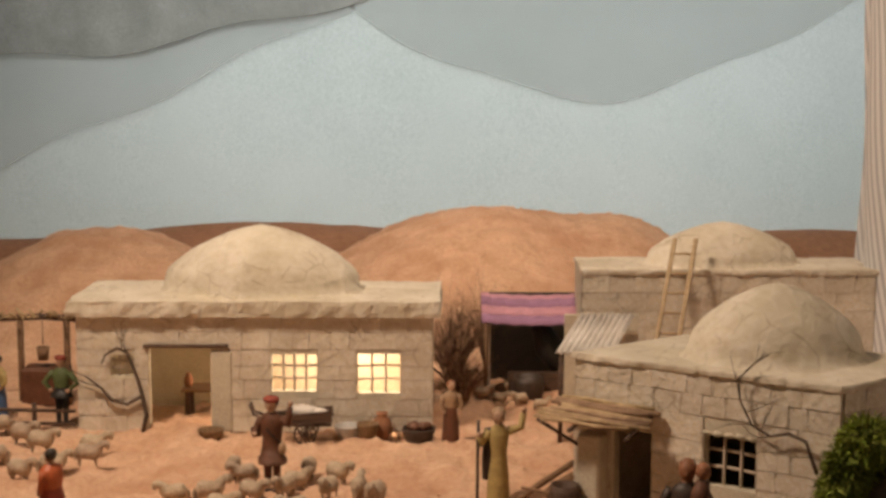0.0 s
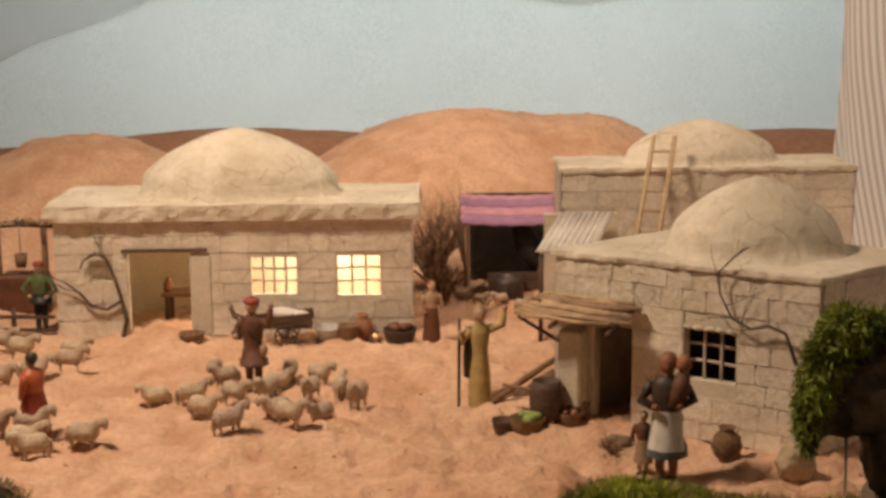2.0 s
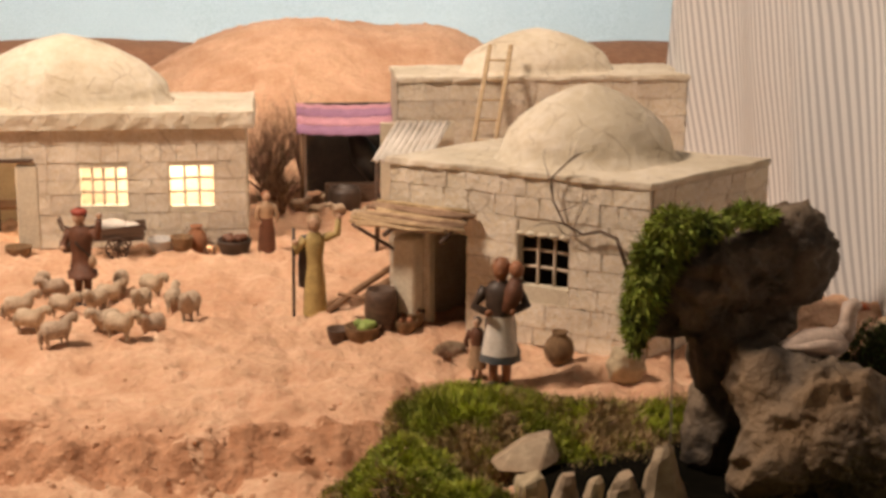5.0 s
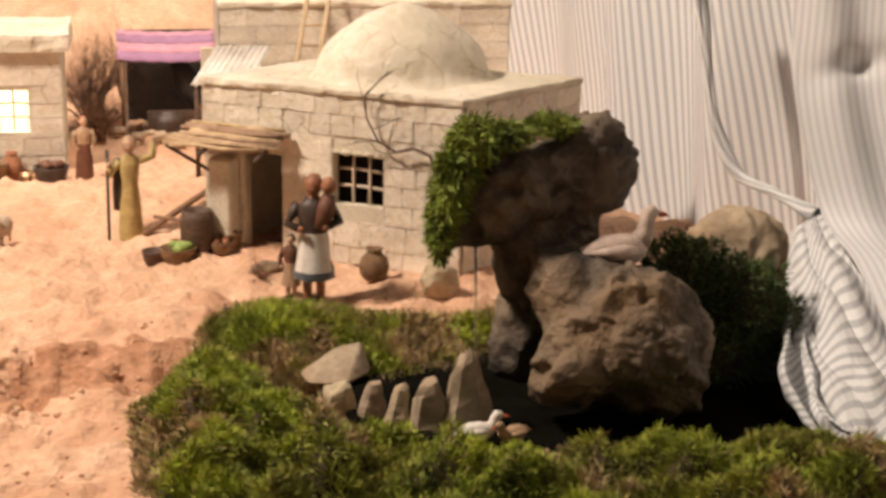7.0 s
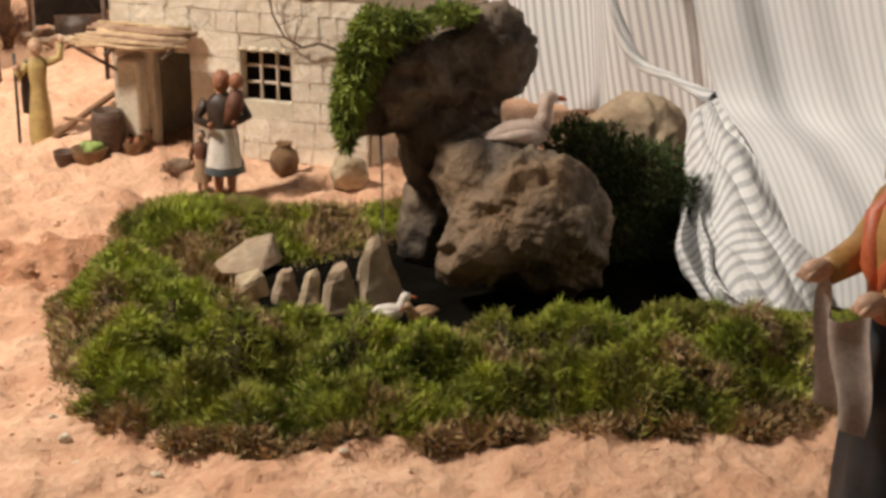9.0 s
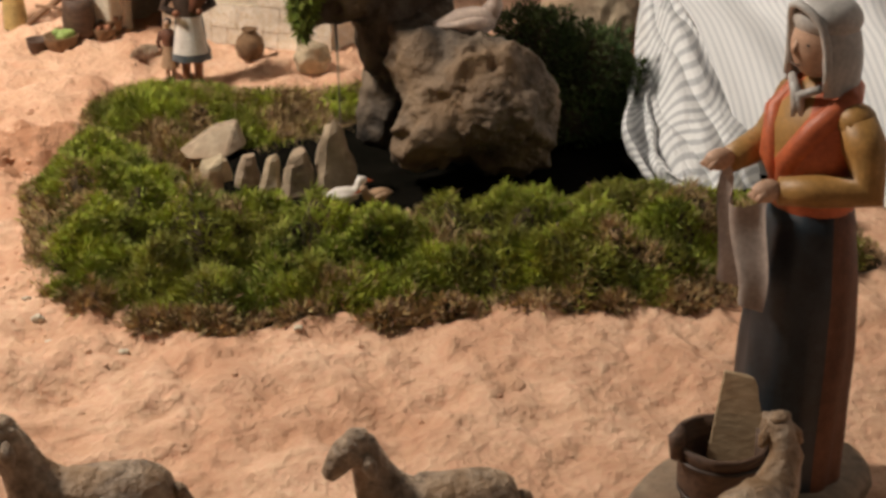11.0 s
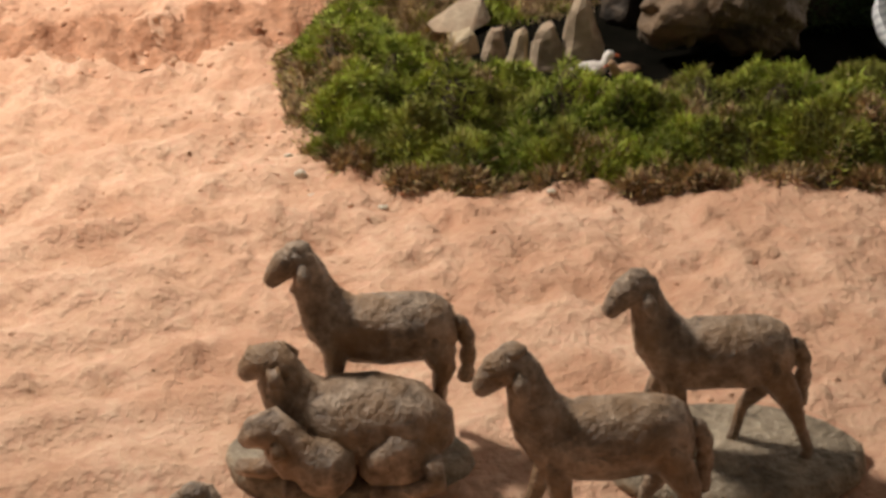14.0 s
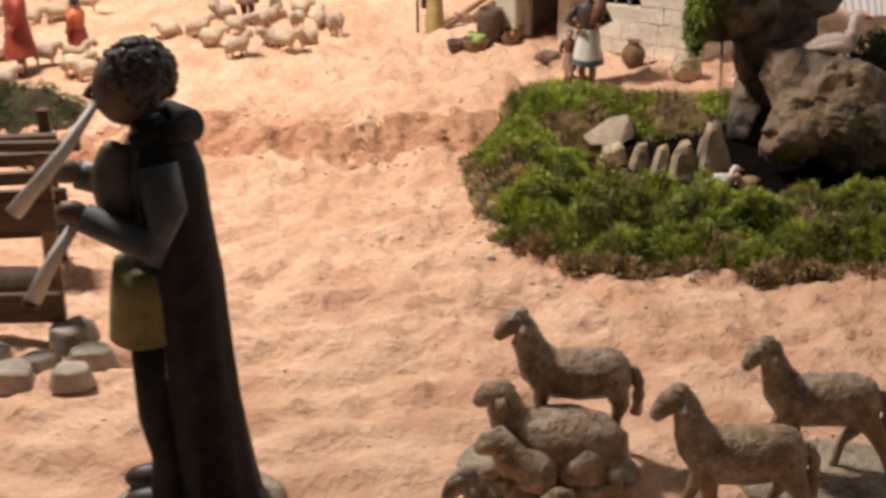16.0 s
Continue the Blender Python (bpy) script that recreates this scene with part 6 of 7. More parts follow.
# washerwoman in the foreground
def washerwoman():
    s = Shape()
    m = pose(0.425, 0.509, 0.0, 0, 0, 8)
    plinth(s, m @ pose(-0.020, -0.004, 0), 0.064, 0.036, 0.009, BROWNROCK, 6)
    side = lambda z, a: P_NAVY if abs(a) < 80 else P_BROWN
    robe(s, m, [(0.008, 0, 0, .027, .027), (0.03, 0, 0, .0265, .027), (0.07, 0, 0, .0255, .027), (0.10, 0, 0, .024, .025), (0.125, 0, 0, .020, .021), (0.135, 0, 0, .0175, .019)], side, 48, 0.035, 11)
    robe(s, m, [(0.133, 0, 0, .018, .0195), (0.145, -0.001, 0, .0195, .0205), (0.16, -0.002, 0, .021, .0225), (0.174, -0.001, 0, .020, .0245), (0.184, 0, 0, .0165, .0235), (0.191, 0.0, 0, .011, .015), (0.197, -0.001, 0, .008, .009)], lambda z, a: P_OCHRE if abs(a) < 24 and z > 0.155 else P_ORANGE, 40)
    # shawl collar
    for sy in (-1, 1):
        s.tube([m @ Vector(p) for p in ((0.012, 0.008 * sy, 0.193), (0.002, 0.018 * sy, 0.190), (-0.014, 0.015 * sy, 0.178), (-0.021, 0.006 * sy, 0.160), (-0.019, 0.001 * sy, 0.146))], [0.0045, 0.006, 0.006, 0.0055, 0.003], P_ORANGE, 10)
    # head with its scarf
    s.ball(m @ Vector((-0.005, 0, 0.216)), 0.0155, SKIN, 24, (0.92, 0.86, 1.2))
    s.tube([m @ Vector((-0.0188, 0, 0.2185)), m @ Vector((-0.0202, 0, 0.2130)), m @ Vector((-0.0185, 0, 0.2115))], [0.001, 0.0016, 0.0008], SKIN, 8)
    for sy in (-1, 1):
        s.ball(m @ Vector((-0.0168, 0.0055 * sy, 0.2178)), 0.0018, P_HAIR, 8, (0.5, 1.0, 0.4))
    s.tube([m @ Vector((-0.0185, 0.004, 0.2065)), m @ Vector((-0.0192, 0, 0.2062)), m @ Vector((-0.0185, -0.004, 0.2065))], 0.0006, SKIND, 6)
    scarf = []
    for k in range(15):
        f = k / 14
        ring = []
        for j in range(21):
            a = math.radians(58 + (302 - 58) * j / 20)
            r = 0.0188 * (math.sin(min(1, 0.12 + f * 1.0) * math.pi * 0.62) ** 0.6) * (1 + 0.10 * max(0, f - 0.6))
            ring.append(m @ Vector((-0.002 - r * math.cos(a) * 0.98, r * math.sin(a) * 0.92, 0.2395 - 0.047 * f)))
        scarf.append(ring)
    s.add([p for r in scarf for p in r], [(i * 21 + j, i * 21 + j + 1, (i + 1) * 21 + j + 1, (i + 1) * 21 + j) for i in range(14) for j in range(20)], P_GREY)
    s.ball(m @ Vector((-0.002, 0, 0.2285)), 0.0172, P_GREY, 24, (0.98, 0.92, 0.72))
    rim = [m @ Vector((-0.002 - 0.0185 * math.cos(math.radians(a)) * 0.98, 0.0185 * math.sin(math.radians(a)) * 0.92, z)) for a, z in ((62, 0.196), (60, 0.207), (56, 0.218), (46, 0.2285), (24, 0.2355), (0, 0.238), (-24, 0.2355), (-46, 0.2285), (-56, 0.218), (-60, 0.207), (-62, 0.196))]
    s.tube(rim, 0.0022, P_GREY, 8)
    s.tube([p.lerp(m @ Vector((-0.003, 0, 0.216)), 0.16) for p in rim[2:-2]], 0.0019, P_HAIR, 8)
    s.tube([m @ Vector(p) for p in ((-0.012, 0.010, 0.197), (-0.016, 0, 0.192), (-0.017, -0.002, 0.18))], [0.002, 0.0028, 0.0014], P_GREY, 8)
    s.tube([m @ Vector(p) for p in ((-0.012, -0.012, 0.196), (-0.016, -0.003, 0.191), (-0.016, -0.006, 0.182))], [0.002, 0.0026, 0.0014], P_GREY, 8)
    # arms
    for sy, el, wr in ((-1, (0.004, -0.032, 0.150), (-0.030, -0.014, 0.1495)), (1, (-0.004, 0.030, 0.156), (-0.037, 0.014, 0.156))):
        s.ball(m @ Vector((0.002, 0.0222 * sy, 0.1815)), 0.0104, P_OCHRE, 16, (0.95, 0.95, 0.9))
        s.tube([m @ Vector((0.002, 0.0225 * sy, 0.182)), m @ Vector((0.004, 0.028 * sy, 0.170)), m @ Vector(el), m @ (Vector(el).lerp(Vector(wr), 0.55)), m @ Vector(wr)], [0.0095, 0.0105, 0.0095, 0.0078, 0.0066], P_OCHRE, 14)
        s.ball(m @ (Vector(wr) + Vector((-0.006, 0, 0.001))), 0.0062, SKIN, 12, (1.2, 0.8, 0.9))
        for q in range(3):
            s.tube([m @ (Vector(wr) + Vector((-0.009, (q - 1) * 0.003, 0.002))), m @ (Vector(wr) + Vector((-0.013, (q - 1) * 0.0028, -0.002)))], 0.0015, SKIN, 6)
    # the wet cloth between them
    rows = []
    for k in range(12):
        f = k / 11
        rows.append([m @ Vector((-0.037 + 0.004 * math.sin(u * 9 + f * 2) - 0.005 * u * (1 - f), -0.016 + 0.030 * u * (1 - 0.15 * f) + 0.002 * math.sin(f * 6), 0.152 - 0.056 * f - (0.016 * (math.sin(math.pi * u) * (1 - f))) + 0.006 * u)) for u in [i / 16 for i in range(17)]])
    s.add([p for r in rows for p in r], [(i * 17 + j, i * 17 + j + 1, (i + 1) * 17 + j + 1, (i + 1) * 17 + j) for i in range(11) for j in range(16)], paint("wet_linen", (0.36, 0.30, 0.26), 0.7))
    ob = s.make("washerwoman_figurine", None)
    resized(ob, (0.425, 0.509), (0.437, 0.503), 1.0)
    levels = [0.0, 0.135, 0.197, 0.240]
    for v in ob.data.vertices:
        k = float(np.interp(v.co.z, levels, [1.13, 1.12, 1.02, 0.98]))
        v.co = Vector((0.437 + (v.co.x - 0.437) * k, 0.503 + (v.co.y - 0.503) * k, float(np.interp(v.co.z, levels, [0.0, 0.168, 0.231, 0.271]))))
    tagged(ob, "painted washerwoman figurine with grey headscarf, orange shawl and blue apron", "figurine")
    # tub and board
    tub = base_empty("wash_tub", pose(0.388, 0.482, 0.009), "dark wooden wash tub with a pale board in it", "tub")
    s = Shape()
    s.lathe((0, 0, 0), [(0.0155, 0.0), (0.0175, 0.012), (0.0195, 0.030), (0.0205, 0.034), (0.0185, 0.034), (0.0165, 0.022), (0.014, 0.006), (0.0005, 0.006)], WOOD_D, 32, wobble=0.05, scale=120)
    s.make("body", tub, local=True)
    for zz, r in ((0.008, 0.0172), (0.027, 0.0198)):
        s = Shape(); s.tube([(r * math.cos(t), r * math.sin(t), zz) for t in np.linspace(0, 2 * math.pi, 33)], 0.0009, P_DKBROWN, 6); s.make("hoop", tub, local=True)
    s = Shape(); s.tube([(-0.0205, 0, 0.028), (-0.0215, 0, 0.038), (-0.0180, 0.003, 0.040)], [0.0035, 0.004, 0.0025], WOOD_D, 8); s.make("handle", tub, local=True)
    s = Shape()
    s.box((-0.012, -0.0015, 0), (0.012, 0.0015, 0.048), WOOD_L, pose(0.008, 0.004, 0.010, -14, 6, -30), 0.0005)
    s.make("washboard", tub, "pale wooden washboard", smooth=False, local=True)
    tub.scale = (1.18, 1.18, 1.15)


washerwoman()


def piper():
    s = Shape()
    # skin, sleeves, bag and cloak carry their shade in the paint
    m = pose(-0.182, 0.432, 0.0, 0, 0, 4)
    plinth(s, m @ pose(0.004, 0, 0), 0.050, 0.034, 0.008, PLATE, 2)
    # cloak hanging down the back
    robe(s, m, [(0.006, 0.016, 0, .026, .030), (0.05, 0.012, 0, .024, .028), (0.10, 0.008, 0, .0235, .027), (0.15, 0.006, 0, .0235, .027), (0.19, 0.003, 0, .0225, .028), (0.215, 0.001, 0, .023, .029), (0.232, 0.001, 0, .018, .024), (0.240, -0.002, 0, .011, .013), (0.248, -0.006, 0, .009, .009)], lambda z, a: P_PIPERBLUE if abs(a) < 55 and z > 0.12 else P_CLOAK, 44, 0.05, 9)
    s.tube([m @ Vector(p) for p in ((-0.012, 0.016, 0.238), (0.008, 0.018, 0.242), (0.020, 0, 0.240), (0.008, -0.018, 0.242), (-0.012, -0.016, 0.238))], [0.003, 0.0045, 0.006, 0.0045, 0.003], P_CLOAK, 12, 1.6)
    # tunic and legs
    robe(s, m, [(0.122, -0.016, -0.004, .020, .024), (0.15, -0.014, -0.004, .019, .023), (0.165, -0.012, -0.004, .018, .022)], lambda z, a: P_OLIVE, 30, 0.06)
    for sy in (-1, 1):
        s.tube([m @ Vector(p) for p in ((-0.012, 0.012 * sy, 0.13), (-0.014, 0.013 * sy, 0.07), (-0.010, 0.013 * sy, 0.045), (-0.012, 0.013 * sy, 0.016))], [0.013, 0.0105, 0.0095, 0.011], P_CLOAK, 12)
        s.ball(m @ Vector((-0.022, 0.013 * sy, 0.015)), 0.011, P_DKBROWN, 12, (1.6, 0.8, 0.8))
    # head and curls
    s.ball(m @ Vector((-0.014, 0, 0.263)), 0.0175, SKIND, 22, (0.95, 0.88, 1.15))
    s.tube([m @ Vector((-0.030, 0, 0.266)), m @ Vector((-0.0335, 0, 0.2605)), m @ Vector((-0.029, 0, 0.2575))], [0.0015, 0.0028, 0.0012], SKIND, 8)
    s.ball(m @ Vector((-0.006, 0, 0.270)), 0.0195, P_HAIR, 24, (1.0, 1.0, 0.95), 0.15, 200)
    rng = random.Random(2)
    for k in range(170):
        d = Vector((rng.gauss(0.25, 0.8), rng.gauss(0, 0.8), rng.gauss(0.35, 0.8))).normalized()
        if d.x < -0.55 and d.z < 0.35:
            continue
        s.ball(m @ (Vector((-0.006, 0, 0.269)) + d * 0.0185), rng.uniform(0.0022, 0.0036), P_HAIR, 6)
    # arms, bag and pipes
    for sy, el, wr in ((-1, (-0.004, -0.036, 0.186), (-0.046, -0.020, 0.203)), (1, (-0.008, 0.034, 0.190), (-0.050, 0.012, 0.214))):
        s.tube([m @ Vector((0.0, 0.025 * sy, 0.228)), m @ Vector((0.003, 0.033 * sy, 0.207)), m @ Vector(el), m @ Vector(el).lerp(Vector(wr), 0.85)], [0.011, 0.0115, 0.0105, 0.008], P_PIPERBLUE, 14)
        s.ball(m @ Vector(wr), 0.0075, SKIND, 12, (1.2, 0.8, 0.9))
    s.ball(m @ Vector((-0.022, -0.010, 0.212)), 0.018, P_BAG, 20, (0.75, 0.7, 1.45), 0.1, 80)
    s.tube([m @ Vector((-0.028, -0.004, 0.258)), m @ Vector((-0.046, -0.014, 0.236)), m @ Vector((-0.076, -0.018, 0.204))], [0.0022, 0.0034, 0.0045], P_WHITE, 12)
    s.tube([m @ Vector((-0.044, -0.018, 0.197)), m @ Vector((-0.060, -0.020, 0.175)), m @ Vector((-0.072, -0.021, 0.154))], [0.0032, 0.0038, 0.0046], P_WHITE, 12)
    s.tube([m @ Vector((-0.072, -0.021, 0.155)), m @ Vector((-0.074, -0.021, 0.151))], [0.0049, 0.0049], P_DKBROWN, 12)
    ob = s.make("piper_figurine", None)
    resized(ob, (-0.182, 0.432), (-0.180, 0.455), 1.085)
    tagged(ob, "piper figurine with back-lit shade painted on, in a long cloak with pale pipes", "figurine")


piper()

# ------------------------------------------------ props
def place_in(root, ob):
    ob.matrix_parent_inverse = root.matrix_world.inverted()
    return ob


def loose_stone(x, y, r):
    """A broken slab with sharp edges: the hull of a few points."""
    rng = random.Random(int(x * 9000) + int(y * 700))
    bm = bmesh.new()
    turn = rng.uniform(0, 3)
    for k in range(16):
        a = turn + 6.283 * k / 8 + rng.uniform(-0.3, 0.3)
        w = r * rng.uniform(0.8, 1.15) * (1.0 if k < 8 else 0.82)
        bm.verts.new((x + w * math.cos(a), y + w * 0.72 * math.sin(a), gz_at(x, y) + (-0.004 if k < 8 else r * rng.uniform(0.55, 0.72))))
    bmesh.ops.convex_hull(bm, input=bm.verts[:])
    bmesh.ops.bevel(bm, geom=bm.edges[:], offset=r * 0.05, segments=1, affect="EDGES")
    me = bpy.data.meshes.new("loose_stone")
    bm.to_mesh(me)
    bm.free()
    me.materials.append(GREYROCK)
    return tagged(new("loose_stone", me), "pale grey broken stone on the sand by the corral", "stone", "stones by the corral")


def corral():
    root = base_empty("corral_fence", pose(-0.30, 0.705, 0), "dark plank fence of a small corral", "fence")
    for x, y in ((-0.302, 0.706), (-0.462, 0.710), (-0.632, 0.714)):
        s = Shape(); s.box((-0.006, -0.005, -0.004), (0.006, 0.005, 0.150), WOOD_M, pose(x, y + 0.010, 0, 0, 1, 5), 0.001); place_in(root, s.make("post", root, smooth=False))
    for z0, z1, x1, y in ((0.016, 0.041, -0.293, 0.698), (0.093, 0.117, -0.292, 0.700), (0.152, 0.160, -0.270, 0.714)):
        s = Shape(); s.box((-0.42, -0.003, z0), (0, 0.003, z1), WOOD_D, pose(x1, y, 0, 0, 0.6, -2), 0.0008); place_in(root, s.make("plank", root, smooth=False))
    back = base_empty("hay_rack", pose(-0.40, 0.84, 0), "dark slatted hay rack behind the fence", "rack")
    for k in range(6):
        s = Shape(); s.box((-0.26, -0.003, 0), (0.095, 0.003, 0.011), WOOD_D, pose(-0.40, 0.84 - 0.004 * k, 0.028 + 0.018 * k, 12, 0, 0), 0.0006); place_in(back, s.make("slat", back, smooth=False))
    for x in (-0.32, -0.48, -0.62):
        s = Shape(); s.box((-0.005, -0.004, -0.004), (0.005, 0.004, 0.14), WOOD_D, pose(x, 0.85, 0), 0.0008); place_in(back, s.make("post", back, smooth=False))
    s = Shape(); s.tube([(-0.52, 0.76, 0.018), (-0.42, 0.755, 0.020), (-0.325, 0.752, 0.018)], [0.020, 0.021, 0.019], BARK, 14, wobble=0.15)
    tagged(s.make("log", None), "rough bark log lying inside the corral", "log")
    rng = random.Random(6)
    for x, y, r in ((-0.310, 0.660, 0.021), (-0.270, 0.656, 0.021), (-0.289, 0.690, 0.024), (-0.279, 0.616, 0.019), (-0.328, 0.632, 0.023), (-0.350, 0.670, 0.020)):
        loose_stone(x, y, r)


corral()


def well():
    root = base_empty("well", pose(-0.517, 1.885, T), "wooden draw-well with a thatched beam and hanging bucket", "well")
    for x in (-0.547, -0.487):
        s = Shape(); s.tube([(x, 1.885, T - 0.002), (x, 1.885, 0.13)], 0.0042, WOOD_M, 8); place_in(root, s.make("post", root))
    s = Shape(); s.tube([(-0.585, 1.885, 0.131), (-0.52, 1.885, 0.134), (-0.46, 1.885, 0.131)], 0.0042, WOOD_D, 8); place_in(root, s.make("beam", root))
    s = Shape()
    rng = random.Random(1)
    for k in range(60):
        x = rng.uniform(-0.60, -0.47)
        s.tube([(x, 1.875 + rng.uniform(-0.01, 0.015), 0.135), (x + rng.uniform(-.012, .012), 1.870 + rng.uniform(-0.02, 0.02), 0.142 + rng.uniform(-0.006, 0.004))], 0.0014, REED, 4)
    place_in(root, s.make("thatch", root, "bundle of dry reeds"))
    s = Shape(); s.box((-0.545, 1.87, T - 0.002), (-0.487, 1.91, 0.068), P_BROWN, None, 0.003); place_in(root, s.make("well_curb", root, smooth=False))
    s = Shape(); s.tube([(-0.517, 1.88, 0.132), (-0.517, 1.88, 0.098)], 0.0008, REED, 5); place_in(root, s.make("rope", root))
    s = Shape(); s.lathe((-0.517, 1.88, 0.078), [(0.0065, 0), (0.0085, 0.017), (0.0075, 0.017), (0.006, 0.002), (0.0003, 0.002)], WOOD_M, 14); place_in(root, s.make("bucket", root))
    fence = base_empty("low_fence", pose(-0.54, 1.735, T), "low dark wooden rail fence by the well", "fence")
    for x in (-0.60, -0.545, -0.49):
        s = Shape(); s.tube([(x, 1.735, T - 0.003), (x, 1.735, 0.056)], 0.003, WOOD_D, 7); place_in(fence, s.make("post", fence))
    for z in (0.034, 0.05):
        s = Shape(); s.tube([(-0.62, 1.732, z), (-0.44, 1.732, z - 0.003)], 0.0024, WOOD_D, 7); place_in(fence, s.make("rail", fence))


well()


def handcart():
    root = base_empty("handcart", pose(-0.16, 1.70, T), "dark wooden handcart loaded with white sacks", "cart")
    m = pose(-0.160, 1.700, T)
    s = Shape()
    s.box((-0.030, -0.012, 0.020), (0.030, 0.012, 0.023), WOOD_D, m, 0.0005)
    place_in(root, s.make("bed", root, smooth=False))
    for y in (-0.013, 0.013):
        s = Shape(); s.box((-0.034, y - 0.001, 0.023), (0.034, y + 0.001, 0.036), WOOD_D, m @ pose(0, 0, 0, 0, -6, 0), 0.0004); place_in(root, s.make("side_board", root, smooth=False))
        s = Shape()
        s.tube([m @ Vector((0.0125 * math.cos(t), y * 1.35, 0.0125 + 0.0125 * math.sin(t))) for t in np.linspace(0, 2 * math.pi, 25)], 0.0013, WOOD_D, 6)
        for k in range(6):
            t = math.pi * k / 6
            s.tube([m @ Vector((0.012 * math.cos(t), y * 1.35, 0.0125 + 0.012 * math.sin(t))), m @ Vector((-0.012 * math.cos(t), y * 1.35, 0.0125 - 0.012 * math.sin(t)))], 0.0008, WOOD_D, 5)
        place_in(root, s.make("wheel", root))
    for y in (-0.010, 0.010):
        s = Shape(); s.tube([m @ Vector((-0.03, y, 0.021)), m @ Vector((-0.062, y * 0.7, 0.034)), m @ Vector((-0.066, y * 0.7, 0.046))], 0.0016, WOOD_D, 6); place_in(root, s.make("shaft", root))
    for x, z, r, sc, seed in ((-0.004, 0.036, 0.014, (1.3, 0.75, 0.55), 0), (0.015, 0.034, 0.011, (1.1, 0.75, 0.5), 3)):
        s = Shape()
        s.ball(m @ Vector((x, 0, z)), r, P_WHITE, 14, sc, 0.2, 120, seed)
        tagged(s.make("sack", None), "white cloth sack lying in the wooden handcart", "sack", "sacks in the handcart")


handcart()


def pot(name, x, y, r, h, mat, label, kind="jar", z=None, fill=None):
    s = Shape()
    zz = gz_at(x, y) - 0.001 if z is None else z
    if kind == "jar":
        prof = [(r * .55, 0), (r * .85, h * .15), (r, h * .42), (r * .88, h * .68), (r * .5, h * .85), (r * .45, h * .92), (r * .58, h), (r * .42, h), (r * .36, h * .85), (0.0003, h * .6)]
    elif kind == "basket":
        prof = [(r * .7, 0), (r * .9, h * .4), (r, h * .9), (r * 1.03, h), (r * .92, h), (r * .84, h * .55), (0.0003, h * .5)]
    else:
        prof = [(r * .88, 0), (r * .97, h * .25), (r, h * .5), (r * .97, h * .75), (r * .88, h), (r * .80, h), (r * .80, h * .8), (0.0003, h * .8)]
    s.lathe((x, y, zz), prof, mat, 20, wobble=0.05, scale=150, seed=x * 40)
    ob = tagged(s.make(name, None), label, kind)
    if fill:
        heap = base_empty("produce", pose(x, y, zz + h * 0.8), "heap of small round vegetables in a container", "vegetables")
        rng = random.Random(int(x * 1000))
        for k in range(9):
            a, q = rng.uniform(0, 6.28), r * 0.62 * math.sqrt(rng.random())
            s = Shape()
            s.ball((x + q * math.cos(a), y + q * math.sin(a), zz + h * (0.9 if kind == "basket" else 1.0) + r * 0.1), r * 0.3, fill, 8, (1, 1, 0.85))
            s.make("vegetable", heap)
    return ob


pot("water_jar", 0.270, 1.256, 0.014, 0.030, WICKER, "brown clay water jar at the house wall")
pot("barrel", 0.119, 1.378, 0.016, 0.040, WOOD_D, "dark wooden barrel beside the porch", "barrel")
pot("basket", 0.100, 1.362, 0.017, 0.016, WICKER, "low wicker basket of green vegetables", "basket", fill=P_GREENV)
pot("basket", 0.078, 1.372, 0.012, 0.014, WOOD_D, "small dark basket on the sand", "basket")
pot("basket", 0.142, 1.372, 0.012, 0.012, WICKER, "small wicker basket of red fruit", "basket", fill=CLAY)
pot("basket", 0.150, 1.384, 0.012, 0.016, WICKER, "wicker basket of fruit by the pier", "basket", fill=CLAY)
pot("basket", -0.275, 1.715, 0.015, 0.012, WICKER, "flat wicker basket before the long house", "basket")
pot("basket", -0.112, 1.712, 0.016, 0.015, P_GREY, "grey basket by the house wall", "basket")
pot("basket", -0.088, 1.702, 0.013, 0.018, WICKER, "small wicker basket by the house wall", "basket")
pot("basket", -0.028, 1.702, 0.020, 0.018, P_DKBROWN, "dark basket heaped with goods", "basket", fill=P_BROWN)
pot("water_jar", -0.072, 1.722, 0.013, 0.034, CLAY, "terracotta jar standing at the house corner")
pot("water_jar", 0.163, 1.95, 0.016, 0.026, CLAY, "round terracotta jar beside the stall")
pot("barrel", 0.112, 1.915, 0.022, 0.030, P_DKBROWN, "dark round tub before the stall", "barrel")
pot("basket", -0.222, 1.722, 0.007, 0.010, WOOD_D, "small dark bowl near the doorway", "basket")

# beams propped against the pier
for k, (a, b, r) in enumerate((((0.070, 1.440, T + 0.004), (0.136, 1.476, 0.058), 0.0034), ((0.080, 1.425, T + 0.026), (0.128, 1.400, 0.042), 0.0022), ((0.105, 1.445, T + 0.012), (0.135, 1.452, T + 0.03), 0.006))):
    s = Shape(); s.tube([Vector(a), Vector(a).lerp(Vector(b), 0.5) + Vector((0, 0, 0.001)), Vector(b)], r, WOOD_M, 8, wobble=0.2)
    tagged(s.make("beam", None), "weathered brown beam propped against the porch", "beam", "beams by the porch")

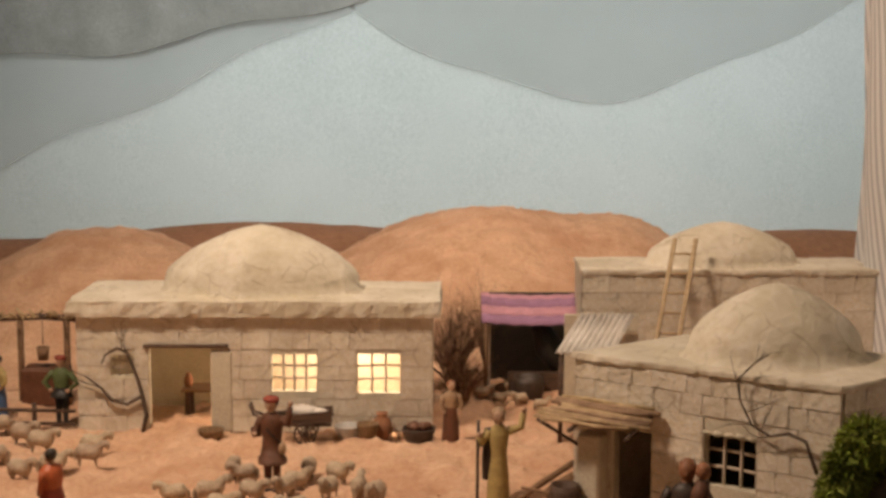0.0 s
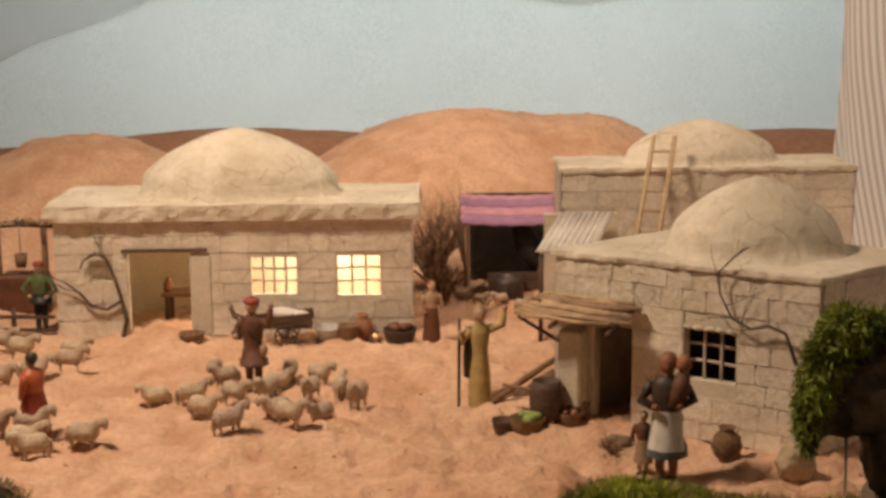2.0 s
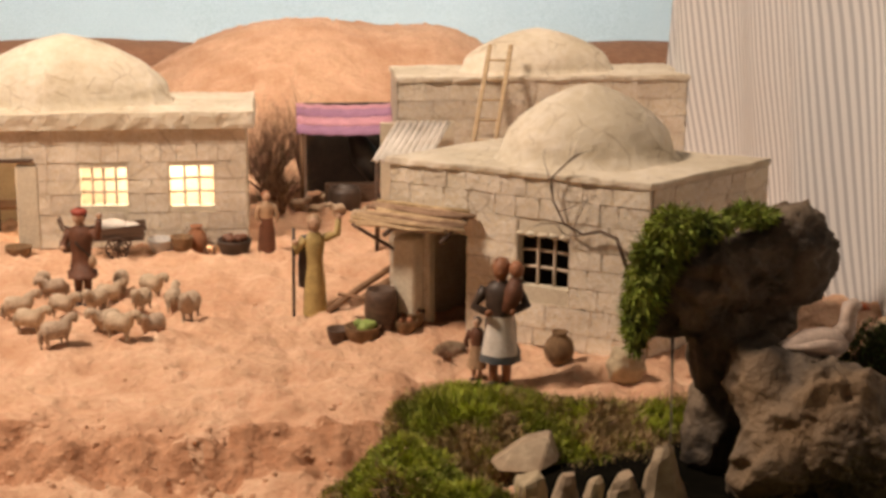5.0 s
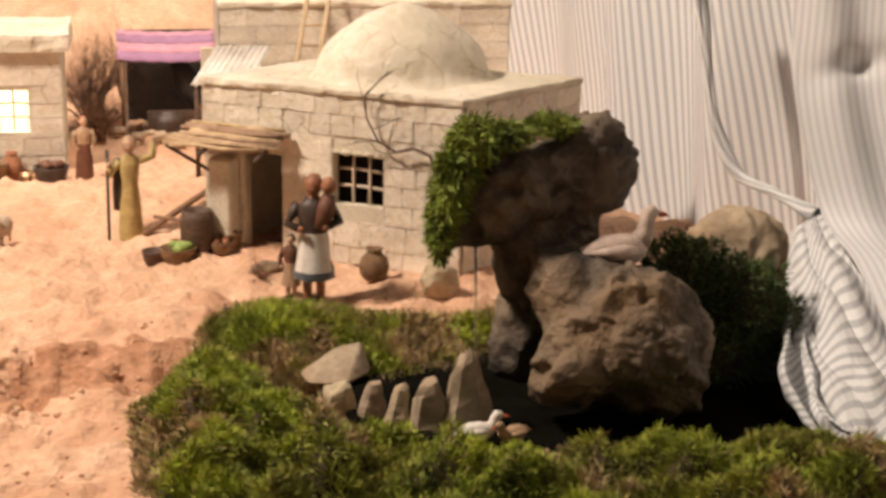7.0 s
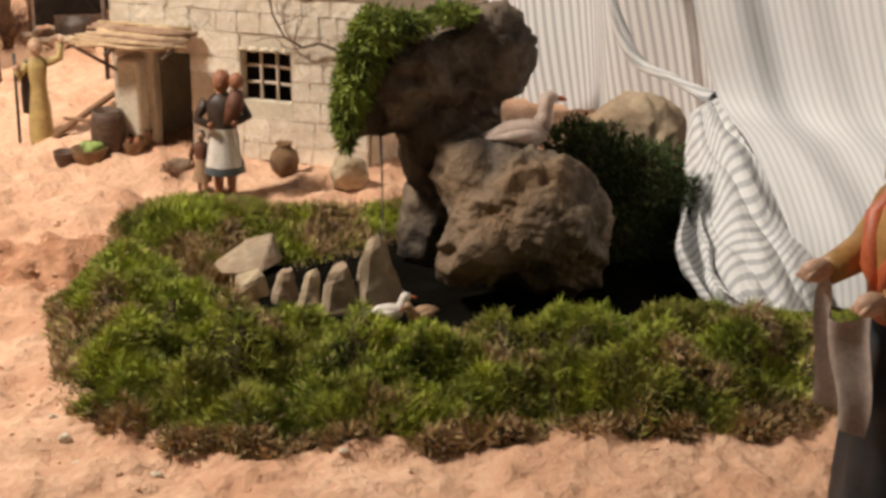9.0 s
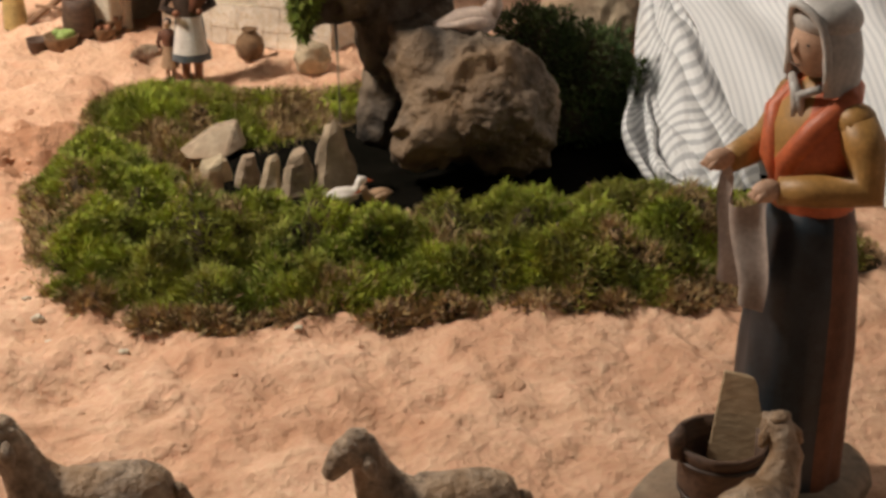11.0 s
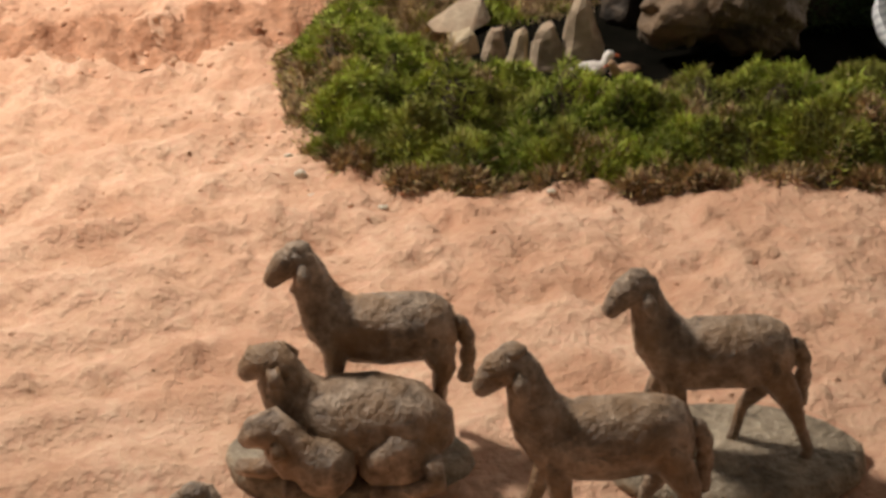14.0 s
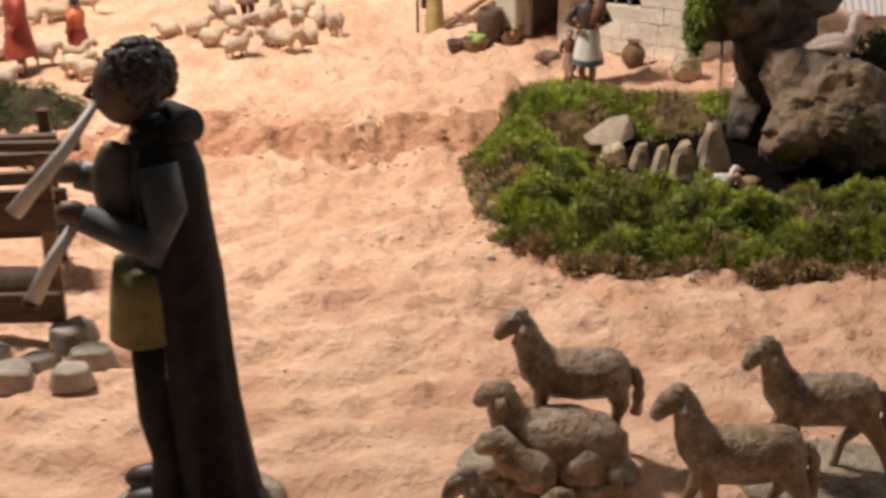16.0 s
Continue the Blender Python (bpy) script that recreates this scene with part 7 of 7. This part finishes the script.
# table and stool inside the doorway
tb = base_empty("table", pose(-0.30, 1.82, T), "small brown wooden table inside the doorway", "table")
s = Shape(); s.box((-0.325, 1.80, 0.054), (-0.270, 1.84, 0.058), WOOD_M, None, 0.0006); place_in(tb, s.make("tabletop", tb, smooth=False))
for x, y in ((-0.318, 1.805), (-0.277, 1.805), (-0.318, 1.835), (-0.277, 1.835)):
    s = Shape(); s.box((x - 0.003, y - 0.003, T - 0.006), (x + 0.003, y + 0.003, 0.054), WOOD_D, None, 0.0004); place_in(tb, s.make("leg", tb, smooth=False))
pot("water_jar", -0.318, 1.815, 0.006, 0.018, CLAY, "small clay jug on the table", z=0.058)


def shrub(x, y, h, n, seed, label, lean=0.5, mat=TWIG):
    """A dry bush of many forking twigs."""
    s = Shape()
    rng = random.Random(seed)
    for k in range(n):
        a = rng.uniform(0, 6.28)
        d = Vector((math.cos(a) * lean * rng.random(), math.sin(a) * lean * rng.random(), 1)).normalized()
        branch(s, Vector((x + rng.uniform(-0.008, 0.008), y + rng.uniform(-0.008, 0.008), gz_at(x, y) - 0.003)), d, h * rng.uniform(0.35, 0.55), 0.0022, 3, rng, mat, spread=0.45)
    return tagged(s.make("dry_shrub", None), label, "shrub")


shrub(0.014, 1.99, 0.135, 60, 3, "dry leafless shrub between the houses", 0.6)
shrub(0.056, 2.05, 0.150, 8, 5, "tall thin dry shrub behind the stall", 0.25)
shrub(0.024, 1.90, 0.07, 40, 9, "low dry shrub beside the house corner", 0.9)
shrub(0.232, 1.735, 0.13, 12, 12, "dry straw-coloured shrub beside the tin shed", 0.5, REED)
shrub(0.168, 1.284, 0.022, 12, 14, "low dry tuft before the doorway", 1.4)
shrub(-0.058, 1.715, 0.04, 6, 16, "dry twigs standing in a jar by the wall", 0.6)


def sand_clods():
    """Loose crumbs of sand along the bank and over the open ground."""
    s = Shape()
    rng = random.Random(21)
    for k in range(640):
        if k < 300:
            x, y = rng.uniform(-0.40, 0.10), 1.105 + rng.gauss(0, 0.030)
        elif k < 420:
            x, y = rng.gauss(0.02, 0.05), rng.gauss(0.86, 0.09)
        else:
            x, y = rng.uniform(-0.35, 0.45), rng.uniform(0.35, 1.6)
        r = rng.uniform(0.0010, 0.0030) * (1.3 if k < 300 else 0.8)
        s.ball((x, y, gz_at(x, y) - r * 0.15), r, SAND, 6, (rng.uniform(0.9, 1.5), 1, 0.75), 0.5, 300, k)
    return tagged(s.make("sand_clods", None), "loose crumbs of orange sand along the bank", "sand", kind="stuff")


sand_clods()


def shaded_bank():
    """The bank's face: crumbled sand, coloured darker for its shade, with a ragged outline."""
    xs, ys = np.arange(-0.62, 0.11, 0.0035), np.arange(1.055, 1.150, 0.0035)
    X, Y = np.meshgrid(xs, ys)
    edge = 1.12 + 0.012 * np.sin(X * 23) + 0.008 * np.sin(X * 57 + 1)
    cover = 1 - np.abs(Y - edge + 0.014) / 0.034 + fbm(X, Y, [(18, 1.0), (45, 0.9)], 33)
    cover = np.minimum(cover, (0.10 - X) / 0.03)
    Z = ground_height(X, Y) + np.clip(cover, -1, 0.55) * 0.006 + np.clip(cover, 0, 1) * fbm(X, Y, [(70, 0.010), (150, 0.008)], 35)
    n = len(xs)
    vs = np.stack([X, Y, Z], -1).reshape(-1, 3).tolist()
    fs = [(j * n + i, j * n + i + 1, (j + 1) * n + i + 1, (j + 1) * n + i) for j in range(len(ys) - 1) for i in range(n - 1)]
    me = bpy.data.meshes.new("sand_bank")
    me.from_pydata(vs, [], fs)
    me.materials.append(SHADESAND)
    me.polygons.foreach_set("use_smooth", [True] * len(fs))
    return tagged(new("sand_bank", me), "crumbled sand bank with its shade painted in darker", "sand bank", kind="structure")


shaded_bank()
for x, y, r in ((0.054, 0.800, 0.0055), (0.048, 0.835, 0.0035), (0.060, 0.775, 0.0035), (0.105, 0.752, 0.004), (0.215, 0.738, 0.004)):
    rock("pebble", (x, y, gz_at(x, y) + r * 0.3), [((x, y, gz_at(x, y) + r * 0.3), (r * 1.3, r, r * 0.7))], LIME, "small pale pebble on the sand beside the moss", 3, 0.2, 120, x * 90, None, "pebbles by the moss", "pebble")

lay_stones()
